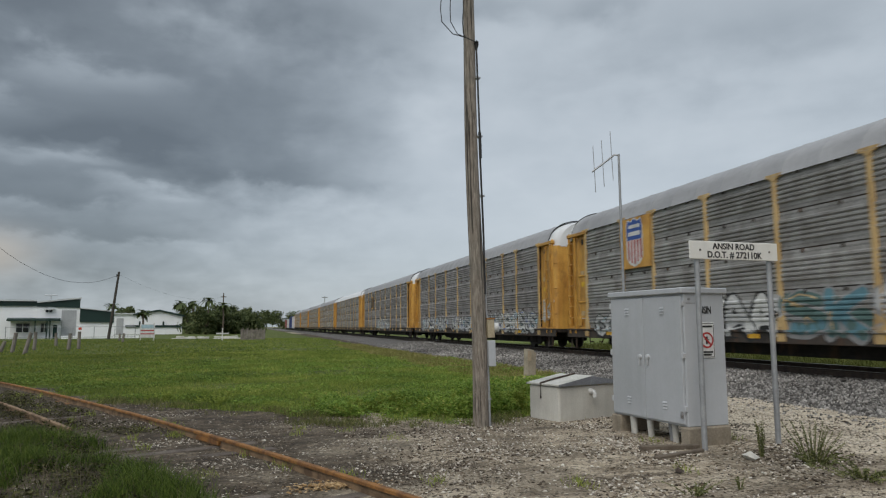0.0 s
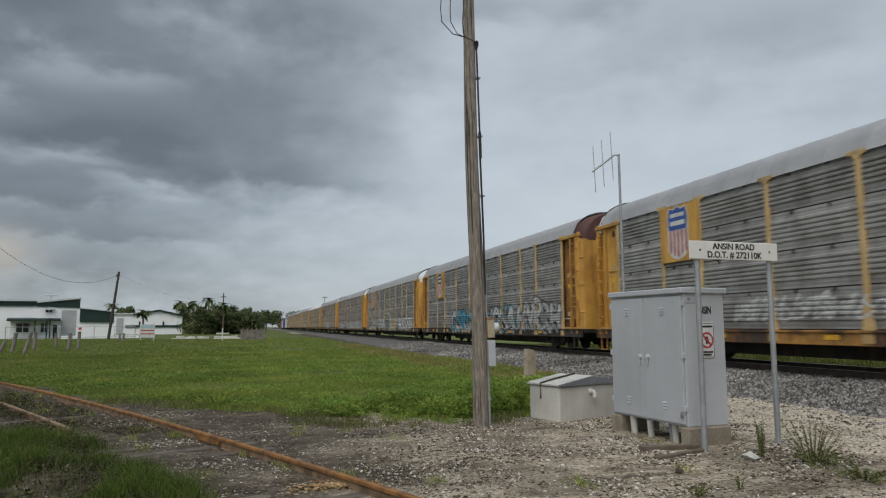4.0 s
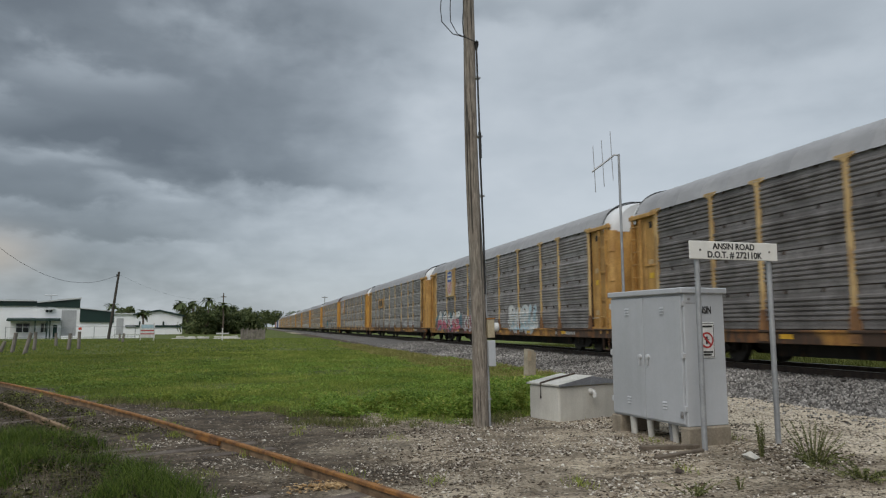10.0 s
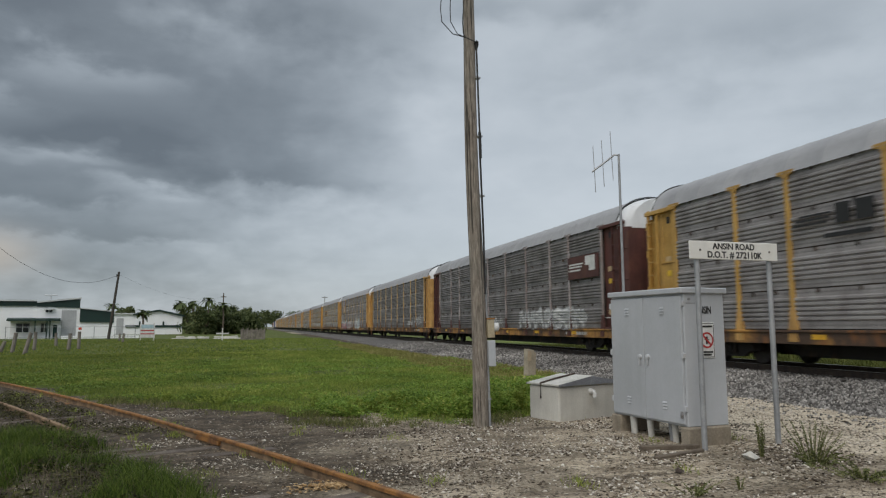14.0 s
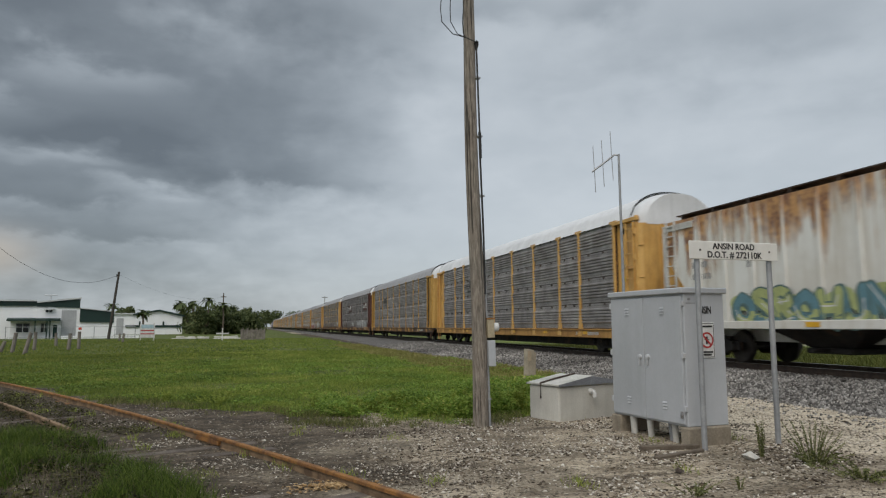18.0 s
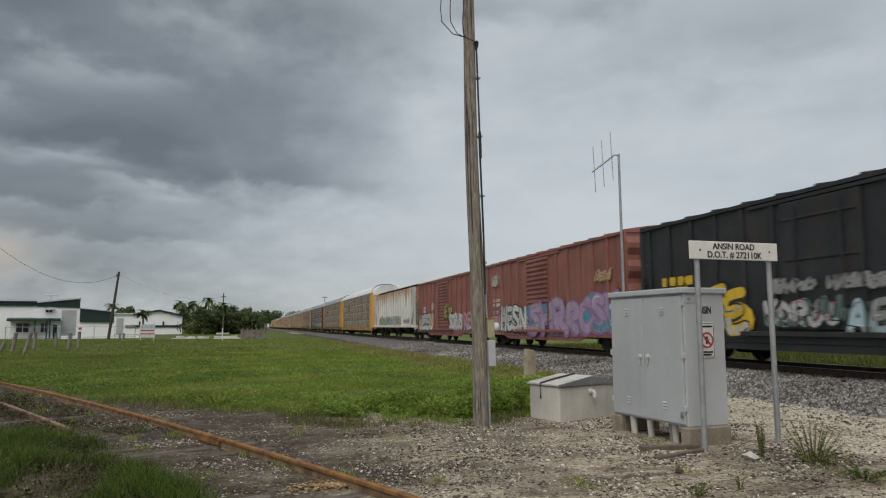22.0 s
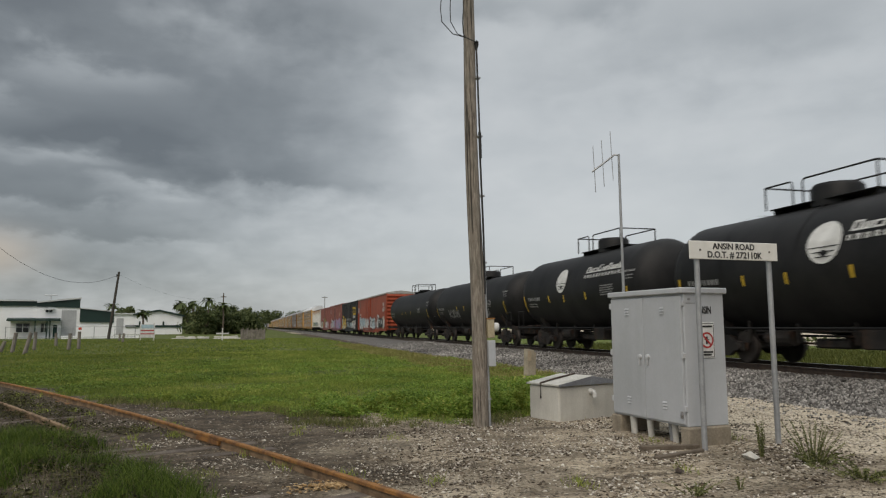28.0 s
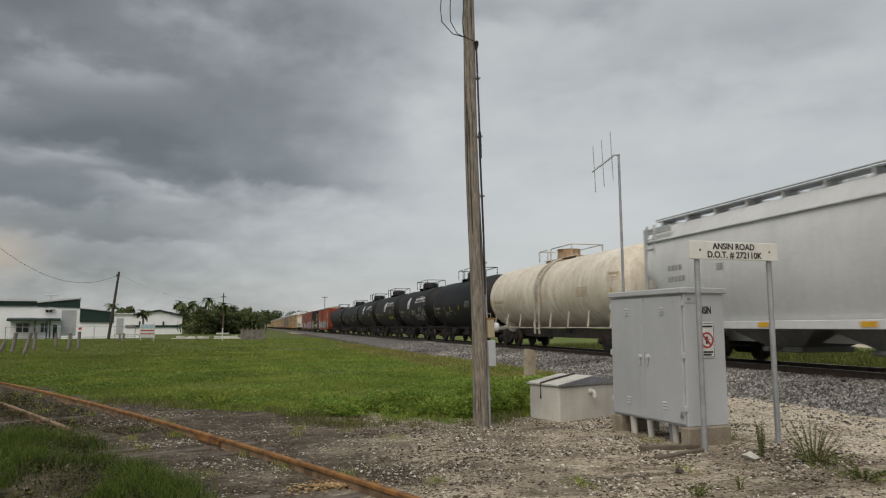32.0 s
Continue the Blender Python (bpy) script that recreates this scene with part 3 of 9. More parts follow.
    edge = math_node(nt, "ADD", sep.outputs[0], math_node(nt, "MULTIPLY", math_node(nt, "SUBTRACT", mid, 0.5), 0.9))
    col = mix_color(nt, ramp(nt, edge, [(0.38, 0.0), (0.62, 1.0)]), col, turf)
    col = mix_color(nt, 1.0, col, (1.02, 0.985, 0.91), "MULTIPLY")
    p = N(nt, "ShaderNodeBsdfPrincipled", Roughness=0.92)
    p.inputs["Specular IOR Level"].default_value = 0.2
    nt.links.new(col, p.inputs["Base Color"])
    h = math_node(nt, "ADD", math_node(nt, "MULTIPLY", mid, 1.5), math_node(nt, "ADD", fine, math_node(nt, "MULTIPLY", vor.outputs["Distance"], -0.6)))
    b = N(nt, "ShaderNodeBump", Strength=0.65, Distance=0.035)
    nt.links.new(h, b.inputs["Height"])
    nt.links.new(b.outputs[0], p.inputs["Normal"])
    o = nt.nodes.new("ShaderNodeOutputMaterial")
    nt.links.new(p.outputs[0], o.inputs[0])
    return m


def ground_height(x, y):
    near = np.clip(1 - np.hypot(x - 2, y - 14) / 40, 0, 1)
    h = ((value_noise(x, y, 1.7, 11) - 0.5) * 0.06 + (value_noise(x, y, 0.6, 12) - 0.5) * 0.03) * near
    flat = np.clip(np.hypot(x - 5.6, y - 9.6) / 2.2 - 0.6, 0, 1)
    return h * flat


def sheet(name, X, Y, Z, mat, cover=None):
    ny, nx = X.shape
    me = bpy.data.meshes.new(name)
    idx = np.arange(nx * ny).reshape(ny, nx)
    faces = np.stack([idx[:-1, :-1], idx[:-1, 1:], idx[1:, 1:], idx[1:, :-1]], -1).reshape(-1, 4)
    me.from_pydata(np.stack([X, Y, Z], -1).reshape(-1, 3).tolist(), [], faces.tolist())
    me.polygons.foreach_set("use_smooth", [True] * len(me.polygons))
    me.materials.append(mat)
    if cover is not None:
        a = me.color_attributes.new("cover", "FLOAT_COLOR", "POINT")
        a.data.foreach_set("color", np.stack([*cover, np.ones(nx * ny)], -1).astype(np.float32).ravel())
    return new(name, me)


X, Y = np.meshgrid(steps(-14, 14, 0.22, 4000), steps(3, 36, 0.22, 4000))
ground = sheet("ground", X, Y, ground_height(X, Y), ground_material(), (grass_cover(X, Y, False).ravel(), pale_cover(X, Y).ravel(), cinder_cover(X, Y).ravel()))
tagged(ground, "flat ground of grey gravelly dirt and a green grass field", "ground", kind="structure")


def ballast_material():
    m = bpy.data.materials.new("ballast_bed")
    nt = nodes_of(m)
    tc = nt.nodes.new("ShaderNodeTexCoord")
    v = tc.outputs["Object"]
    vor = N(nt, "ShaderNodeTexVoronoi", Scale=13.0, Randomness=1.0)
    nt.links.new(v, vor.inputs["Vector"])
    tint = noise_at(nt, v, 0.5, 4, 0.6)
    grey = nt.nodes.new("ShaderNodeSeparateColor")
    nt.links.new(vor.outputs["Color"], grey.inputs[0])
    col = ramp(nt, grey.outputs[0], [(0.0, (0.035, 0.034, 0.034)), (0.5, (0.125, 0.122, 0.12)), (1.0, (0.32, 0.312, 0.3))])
    # the shade in the gaps between stones is painted into their colour
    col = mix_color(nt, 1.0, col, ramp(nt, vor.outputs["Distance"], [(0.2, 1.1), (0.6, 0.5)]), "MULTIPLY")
    col = mix_color(nt, math_node(nt, "MULTIPLY", tint, 0.3), col, (0.2, 0.17, 0.14))
    p = N(nt, "ShaderNodeBsdfPrincipled", Roughness=0.9)
    nt.links.new(col, p.inputs["Base Color"])
    b = N(nt, "ShaderNodeBump", Strength=1.0, Distance=0.04)
    b.invert = True
    nt.links.new(vor.outputs["Distance"], b.inputs["Height"])
    nt.links.new(b.outputs[0], p.inputs["Normal"])
    o = nt.nodes.new("ShaderNodeOutputMaterial")
    nt.links.new(p.outputs[0], o.inputs[0])
    return m


BED = ((10.3, -0.06), (10.75, 0.04), (12.2, 0.30), (12.55, 0.33), (15.9, 0.33), (16.2, 0.30), (17.6, 0.04), (18.1, -0.06))
ys = np.concatenate([np.arange(-60, 60, 0.5), np.arange(60, 900, 8.0)])
bx = np.array([p[0] for p in BED])
bz = np.array([p[1] for p in BED])
X, Y = np.meshgrid(np.linspace(10.3, 18.1, 40), ys)
wob = np.where((X > 10.4) & (X < 18.0), (value_noise(X, Y, 0.5, 21) - 0.5) * 0.07, 0)
toe = np.where(X < 12.2, -(value_noise(X, Y, 2.3, 22) - 0.35) * 0.7 * (12.2 - X) / 1.9 - np.clip((Y - 14) * 0.04, 0, 0.9) * np.clip(1.6 - Y / 70, -0.4, 1) * (12.2 - X) / 1.9, 0)
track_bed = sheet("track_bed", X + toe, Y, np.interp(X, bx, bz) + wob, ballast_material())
tagged(track_bed, "raised bed of crushed grey ballast under the main track", "track bed", kind="structure")


def rail_profile(h, w, head):
    return [(-w / 2, 0), (w / 2, 0), (w / 2, 0.012), (0.012, 0.03), (0.01, h - 0.045), (head / 2, h - 0.035), (head / 2, h - 0.006), (head / 2 - 0.008, h), (-head / 2 + 0.008, h), (-head / 2, h - 0.006), (-head / 2, h - 0.035), (-0.01, h - 0.045), (-0.012, 0.03), (-w / 2, 0.012)]


main_track = thing("main_track", pose(TRACK_X, 0, 0), "mainline railway track with dark steel rails on wooden ties", "railway track")
tagged(main_track, kind="structure")
for sx in (-1, 1):
    prof = [(u + sx * 0.755, v + RAIL_Z - 0.185) for u, v in rail_profile(0.185, 0.15, 0.072)]
    part("rail", M().prism(prof, "y", -60, 900).mesh("rail", RAIL_STEEL), main_track, "dark brown steel rail")
    part("rail_head", M().box(sx * 0.755 - 0.03, sx * 0.755 + 0.03, -60, 900, RAIL_Z - 0.002, RAIL_Z + 0.002).mesh("rail_head", RAIL_HEAD), main_track, "polished running surface")
tie_mesh = M().box(-1.3, 1.3, -0.115, 0.115, 0.2, 0.345, 0.012).mesh("tie", TIE)
for i in range(80):
    part("tie", tie_mesh, main_track, at=pose(0, 6 + 0.5 * i, 0.001 * (i % 3), 0, 0, 0.8 * math.sin(i * 2.3)))
rest = M()
for i in range(240):
    y = 46 + 0.5 * i
    rest.box(-1.3, 1.3, y - 0.115, y + 0.115, 0.2, 0.345)
tagged(part("far_ties", rest.mesh("far_ties", TIE, fix=False), main_track), kind="stuff")
plate_mesh = M().box(-0.14, 0.14, -0.1, 0.1, 0.335, 0.36, 0.006).tube([(-0.1, 0.05, 0.34), (-0.1, 0.05, 0.385)], 0.014, 6).tube([(0.1, -0.05, 0.34), (0.1, -0.05, 0.385)], 0.014, 6).mesh("tie_plate", RAIL_STEEL)
for i in range(60):
    part("tie_plate", plate_mesh, main_track, at=pose(-0.755, 8 + 0.5 * i, 0))

# ---- the old siding ----


def siding_curve(off, y0, y1, n):
    ysamp = np.linspace(y0, y1, n)
    co = np.polyfit(SIDING_Y[2:6], SIDING_X[2:6], 2)
    pts = []
    for y in ysamp:
        x, dx = np.polyval(co, y), np.polyval(np.polyder(co), y)
        if y > 22.2:
            dx = np.polyval(np.polyder(co), 22.2)
            x = np.polyval(co, 22.2) + dx * (y - 22.2)
        t = Vector((dx, 1, 0)).normalized()
        nrm = Vector((-t.y, t.x, 0))
        pts.append((Vector((x, y, 0)) + nrm * off, t))
    return pts


def sweep(m, pts, prof, z):
    n = len(prof)
    vs = []
    for p, t in pts:
        side = Vector((t.y, -t.x, 0))
        vs += [tuple(p + side * u + Vector((0, 0, v + z))) for u, v in prof]
    fs = [(i * n + k, i * n + (k + 1) % n, (i + 1) * n + (k + 1) % n, (i + 1) * n + k) for i in range(len(pts) - 1) for k in range(n)]
    fs += [tuple(range(n)), tuple(range((len(pts) - 1) * n, len(pts) * n))]
    return m.add(vs, fs)


siding = thing("siding_track", pose(0, 0, 0), "disused siding track with rusty rails sunk in dirt", "railway track")
tagged(siding, kind="structure")
part("rail", sweep(M(), siding_curve(0, 3.0, 75, 90), rail_profile(0.15, 0.14, 0.062), -0.034).mesh("rusty_rail", RUST_DARK, True), siding, "brown rusty rail half sunk in dirt")
part("rail_head", sweep(M(), siding_curve(0, 3.0, 75, 90), [(-0.034, 0.085), (-0.034, 0.113), (-0.027, 0.12), (0.027, 0.12), (0.034, 0.113), (0.034, 0.085)], 0.0).mesh("rusty_head", RUST, True), siding, "bright orange rusty rail head")
part("rail", sweep(M(), siding_curve(1.27, 12.4, 75, 90), rail_profile(0.15, 0.14, 0.068), -0.045).mesh("rusty_rail", RUST_DARK, True), siding, "rusty rail half hidden by grass")
RT = random.Random(5)
old_tie = M().box(-1.15, 1.15, -0.11, 0.11, -0.12, 0.012, 0.02).mesh("old_tie", TIE)
for i, (p, t) in enumerate(siding_curve(0.62, 4.2, 32, 52)):
    part("tie", old_tie, siding, at=pose(p.x, p.y, -0.022 + RT.uniform(-0.03, 0.02), 0, 0, math.degrees(math.atan2(-t.x, t.y)) + RT.uniform(-2, 2)))
for i, (p, t) in enumerate(siding_curve(0.0, 5.0, 24, 30)):
    part("tie_plate", kept("old_plate", lambda: M().box(-0.13, 0.13, -0.09, 0.09, -0.03, -0.012, 0.004).tube([(0.1, 0.04, -0.02), (0.1, 0.04, 0.02)], 0.015, 6).mesh("old_plate", RUST)), siding, at=pose(p.x, p.y, 0.005, 0, 0, math.degrees(math.atan2(-t.x, t.y))))
joint = siding_curve(0, 10.1, 10.8, 3)
part("joint_bar", sweep(M(), joint, [(-0.045, 0.02), (0.045, 0.02), (0.045, 0.075), (-0.045, 0.075)], 0.0).mesh("joint_bar", RUST), siding, "bolted rusty joint bar")

# ---- the pole and its boxes ----
PX, PY = 3.535, 10.85
utility_pole = thing("utility_pole", pose(PX, PY, 0, 0, -1.35, 0), "weathered grey wooden utility pole leaning slightly", "utility pole")
m = M()
m.tube([(0.02 * math.sin(z * 1.1), 0.015 * math.cos(z * 0.9), z) for z in np.linspace(-0.4, 10.4, 28)], [0.128 - 0.0048 * z for z in np.linspace(-0.4, 10.4, 28)], 18)
part("shaft", m.mesh("shaft", pole_wood(), True), utility_pole)
rx = Vector((math.cos(YAW), -math.sin(YAW), 0))
fx = Vector((math.sin(YAW), math.cos(YAW), 0))


def on_pole(side, front, z):
    p = rx * side - fx * front
    return (p.x, p.y, z)


part("conduit", M().tube([on_pole(0.14, 0.02, 0.0), on_pole(0.14, 0.02, 0.98)], 0.02, 8).mesh("conduit", GALV_POST, True), utility_pole, "thin grey conduit")
part("conduit", M().tube([on_pole(0.145, 0.02, 1.7), on_pole(0.135, 0.02, 3.1), on_pole(0.125, 0.02, 4.6)], 0.016, 8).mesh("conduit", GALV_POST, True), utility_pole, "thin grey conduit")
part("riser_cable", M().tube([on_pole(0.13, 0.05, 2.1), on_pole(0.136, 0.05, 3.2), on_pole(0.12, 0.04, 4.5), on_pole(0.13, 0.03, 4.75), on_pole(0.122, 0.03, 6.28)], 0.016, 6).mesh("riser_cable", CABLE, True), utility_pole, "black riser cable")
part("cable_boot", M().tube([on_pole(0.13, 0.03, 4.35), on_pole(0.13, 0.03, 4.78)], 0.026, 8).mesh("cable_boot", CABLE, True), utility_pole, "black cable boot")
part("weatherhead", M().tube([on_pole(0.115, 0.02, 6.2), on_pole(0.12, 0.02, 6.3), on_pole(0.145, 0.04, 6.34)], [0.025, 0.045, 0.035], 10).mesh("weatherhead", CABLE, True), utility_pole, "black weatherhead")
for zz in (0.42, 2.6, 3.7, 4.7, 5.7):
    part("clamp", M().box(0.08, 0.165, -0.07, 0.03, zz, zz + 0.03, 0.004).mesh("clamp", GALV_POST), utility_pole, "metal strap clamp")
for a in (-0.46, -0.3, -0.08):
    pts = [on_pole(0.12, 0.05, 6.32), on_pole(-0.06, 0.2, 6.34), on_pole(a * 0.45 - 0.06, 0.22, 6.4), on_pole(a * 0.9 - 0.03, 0.2, 6.62), on_pole(a, 0.18, 6.85), on_pole(a * 0.95, 0.15, 7.1), on_pole(a * 0.9, 0.1, 7.9), on_pole(-0.2, 0.05, 9.2)]
    part("drip_wire", M().tube(pts, 0.008, 5).mesh("drip_wire", CABLE, True), utility_pole, "looping service wire")
part("meter_box", M().box(0.12, 0.235, -0.14, 0.04, 1.4, 1.7, 0.01).mesh("meter_box", surf("beige_box", (0.42, 0.36, 0.25), (0.36, 0.3, 0.2), 0.6)), utility_pole, "beige metal box")
part("box_lid", M().box(0.114, 0.242, -0.146, 0.046, 1.695, 1.72, 0.004).mesh("box_lid", RUST), utility_pole, "rusty box lid")
part("switch_box", M().box(0.122, 0.24, -0.14, 0.04, 0.95, 1.36, 0.01).mesh("switch_box", CAB_GREY), utility_pole, "grey metal switch box")
part("meter", M().tube([(0.235, -0.06, 1.57), (0.31, -0.08, 1.57), (0.33, -0.085, 1.57)], [0.075, 0.07, 0.04], 14).mesh("meter", P_WHITE, True), utility_pole, "white round meter")

# ---- signal cabinet: front along +y from B to A, narrow end along +x ----
cabinet = thing("signal_cabinet", pose(5.57, 8.31, 0, 0, 0, 5.9), "tall grey metal railway signal cabinet on concrete feet", "cabinet")
CW, CD, CZ, CT = 1.67, 0.69, 0.25, 2.025


part("body", M().box(0.012, CD, 0.0, CW, CZ, CT, 0.008).mesh("body", CAB_GREY), cabinet)
part("lid", M().box(-0.05, CD + 0.04, -0.04, CW + 0.015, CT - 0.005, CT + 0.075, 0.012).mesh("lid", CAB_GREY), cabinet, "overhanging grey lid")
for k, (a, b) in enumerate(((0.03, 0.84), (0.85, CW - 0.03))):
    door = part("door", M().box(-0.02, 0.012, a, b, CZ + 0.03, CT - 0.04, 0.006).mesh("door", CAB_GREY), cabinet)
    hy = 0.755 if k == 0 else 0.935
    part("handle", M().tube([(-0.02, hy, 1.14), (-0.05, hy, 1.14), (-0.055, hy, 1.14)], [0.04, 0.036, 0.02], 12).box(-0.05, -0.025, hy - 0.012, hy + 0.012, 1.02, 1.14, 0.004).mesh("handle", STEEL_PALE, True), door, "pale round handle")
    for zv in (CT - 0.28, CZ + 0.2):
        vy = 0.5 * (a + b) - 0.02
        vent = M()
        for j in range(3):
            vent.prism([(-0.034, 0.0), (-0.02, 0.0), (-0.02, 0.022)], "y", vy - 0.045, vy + 0.045)
            vent.v[-6:] = [(x, y, z + zv + 0.04 * j) for x, y, z in vent.v[-6:]]
        part("vent", vent.mesh("vent", STEEL_PALE), door, "small louvred vent")
    for zh in (0.45, 1.15, 1.85):
        y = 0.015 if k == 0 else CW - 0.015
        part("hinge", M().box(-0.03, 0.015, y - 0.02, y + 0.02, zh, zh + 0.07, 0.004).tube([(-0.02, y, zh - 0.01), (-0.02, y, zh + 0.08)], 0.01, 6).mesh("hinge", STEEL_PALE), door, "steel hinge")
part("padlock", M().box(-0.055, -0.03, 0.03, 0.075, 0.36, 0.41, 0.006).tube([(-0.042, 0.035, 0.41), (-0.042, 0.04, 0.45), (-0.042, 0.065, 0.45), (-0.042, 0.07, 0.41)], 0.006, 6).mesh("padlock", RAIL_HEAD), cabinet, "small steel padlock")
part("end_seam", M().box(0.05, 0.2, -0.006, 0.002, CT - 0.14, CT - 0.13, 0.001).tube([(0.1, -0.02, CT - 0.08), (0.1, 0.0, CT - 0.08)], 0.018, 10).mesh("end_seam", P_GREY), cabinet, "round plug on the cabinet's end")
for (x0, x1, y0, y1) in ((-0.02, 0.7, -0.04, 0.13), (-0.02, 0.7, CW - 0.2, CW + 0.04)):
    part("concrete_foot", M().box(x0, x1, y0, y1, -0.12, CZ - 0.002, 0.02).mesh("concrete_foot", CONC_BROWN), cabinet, "stained concrete foot")
for k, (y, x, r) in enumerate(((1.26, 0.06, 0.05), (0.9, 0.08, 0.045), (0.5, 0.14, 0.045), (0.36, 0.08, 0.042), (0.22, 0.14, 0.05))):
    part("conduit_stub", M().tube([(x + 0.03, y, -0.1), (x, y, CZ + 0.02)], r, 12).mesh("conduit_stub", PVC if k != 2 else GALV_POST, True), cabinet, "pale conduit pipe under the cabinet")


def lettering(name, text, size, material, parent, m, label="", squeeze=1.0):
    c = bpy.data.curves.new(name, "FONT")
    c.body, c.size, c.align_x, c.align_y, c.extrude, c.offset = text, size, "CENTER", "CENTER", 0.0015, size * 0.022
    tmp = bpy.data.objects.new(name, c)
    me = bpy.data.meshes.new_from_object(tmp)
    bpy.data.objects.remove(tmp)
    me.materials.clear()
    me.materials.append(material)
    for v in me.vertices:
        v.co.x *= squeeze
    return part(name, me, parent, label, m)


lettering("lettering", "ANSIN", 0.14, P_BLACK, cabinet, pose(0.345, -0.004, 1.79, 90, 0, 0), "black stencilled name", 0.62)
NX, NZ = 0.37, 1.39
notice = part("warning_notice", M().box(NX - 0.13, NX + 0.13, -0.012, -0.003, NZ - 0.24, NZ + 0.24, 0.003).mesh("warning_notice", P_WHITE), cabinet, "white warning notice with a red ring")
m = M()
for k in range(28):
    a0, a1 = 2 * math.pi * k / 28, 2 * math.pi * (k + 1) / 28
    m.add([(NX + r * math.cos(a), -0.016, NZ + r * math.sin(a)) for r, a in ((0.085, a0), (0.108, a0), (0.108, a1), (0.085, a1))], [(0, 1, 2, 3)])
m.add([(NX - 0.078, -0.0165, NZ + 0.06), (NX - 0.06, -0.0165, NZ + 0.078), (NX + 0.078, -0.0165, NZ - 0.06), (NX + 0.06, -0.0165, NZ - 0.078)], [(0, 1, 2, 3)])
part("red_ring", m.mesh("red_ring", P_RED), notice, "red prohibition ring with a slash")
for z, w in ((NZ + 0.185, 0.2), (NZ - 0.16, 0.19), (NZ - 0.195, 0.14)):
    part("print_bar", M().box(NX - w / 2, NX + w / 2, -0.015, -0.0121, z - 0.012, z + 0.012).mesh("print_bar", P_BLACK), notice, "unreadable black print")
part("pictogram", M().box(NX - 0.02, NX + 0.015, -0.015, -0.0121, NZ - 0.05, NZ + 0.05).box(NX - 0.04, NX + 0.04, -0.0152, -0.0123, NZ, NZ + 0.014).mesh("pictogram", P_BLACK), notice, "plain black pictogram")
m = M()
for z in (NZ - 0.228, NZ + 0.222):
    m.box(NX - 0.12, NX + 0.12, -0.0145, -0.0121, z, z + 0.006)
for x in (NX - 0.12, NX + 0.114):
    m.box(x, x + 0.006, -0.0145, -0.0121, NZ - 0.225, NZ + 0.225)
part("notice_border", m.mesh("notice_border", P_BLACK), notice, "thin black border")

# ---- concrete well box with pitched lid ----
well = thing("concrete_box", pose(4.95, 11.0, 0, 0, 0, 20), "low pale concrete service box with a pitched lid", "utility box")
part("body", M().box(0, 1.48, 0, 0.74, -0.1, 0.58, 0.03).mesh("body", CONCRETE), well)
part("lid", M().prism([(-0.03, 0.585), (1.52, 0.585), (1.52, 0.61), (0.78, 0.73), (-0.03, 0.61)], "y", -0.03, 0.77).mesh("lid", surf("pale_lid", (0.5, 0.49, 0.45), (0.4, 0.39, 0.35), 0.8, 0, 2, 40, 0.2, 0.2)), well, "pale pitched concrete lid")
part("lid_rim", M().prism([(-0.032, 0.583), (1.522, 0.583), (1.522, 0.606), (0.78, 0.724), (-0.032, 0.606)], "y", -0.038, -0.03).mesh("lid_rim", surf("blue_grey_rim", (0.2, 0.21, 0.23), (0.15, 0.155, 0.17), 0.7)), well, "blue-grey front edge of the lid")
part("strap", M().tube([(-0.04, 0.4, 0.36), (-0.045, 0.4, 0.62), (0.3, 0.4, 0.68), (0.78, 0.4, 0.745)], 0.016, 6).mesh("strap", RAIL_STEEL), well, "dark chain strap over the lid")
part("vent_elbow", M().tube([(0.75, 0.0, 0.47), (0.75, -0.05, 0.47), (0.75, -0.085, 0.46), (0.75, -0.1, 0.43), (0.75, -0.1, 0.37)], 0.035, 12).tube([(0.75, 0.0, 0.47), (0.75, -0.03, 0.47)], 0.05, 12).mesh("vent_elbow", P_WHITE, True), well, "white plastic vent elbow")

# ---- crossing sign ----
S1, S2 = Vector((5.62, 8.03, 0)), Vector((6.79, 8.09, 0))
crossing_sign = thing("crossing_sign", pose(*S1), "white crossing name sign on two galvanised posts", "sign")
for p in (Vector((0, 0, 0)), S2 - S1):
    post = part("post", M().tube([(p.x, p.y, -0.3), (p.x, p.y, 2.47)], 0.036, 14).mesh("post", GALV_POST, True), crossing_sign, "round galvanised post")
ang = math.degrees(math.atan2(S2.y - S1.y, S2.x - S1.x))
mid = (S2 - S1) / 2
board = part("sign_board", M().box(-0.712, 0.712, -0.012, 0.012, -0.12, 0.12, 0.006).mesh("sign_board", surf("sign_white", (0.66, 0.65, 0.61), (0.62, 0.605, 0.56), 0.5, 0, 1.5, 20, 0.01, 0.1, grain=0.06)), crossing_sign, "white sign board with black letters", at=pose(mid.x - 0.02, mid.y - 0.05, 2.575, 0, 0, ang))
lettering("lettering", "ANSIN ROAD", 0.114, P_BLACK, board, pose(-0.01, -0.015, 0.052, 90, 0, 0), "black name", 0.98)
lettering("lettering", "D.O.T. # 272110K", 0.118, P_BLACK, board, pose(0.0, -0.015, -0.06, 90, 0, 0), "black inventory number", 0.98)
for sx in (-0.55, 0.57):
    part("bolt", M().tube([(sx, -0.02, 0.0), (sx, -0.012, 0.0)], 0.014, 8).mesh("bolt", RAIL_STEEL), board, "dark bolt")

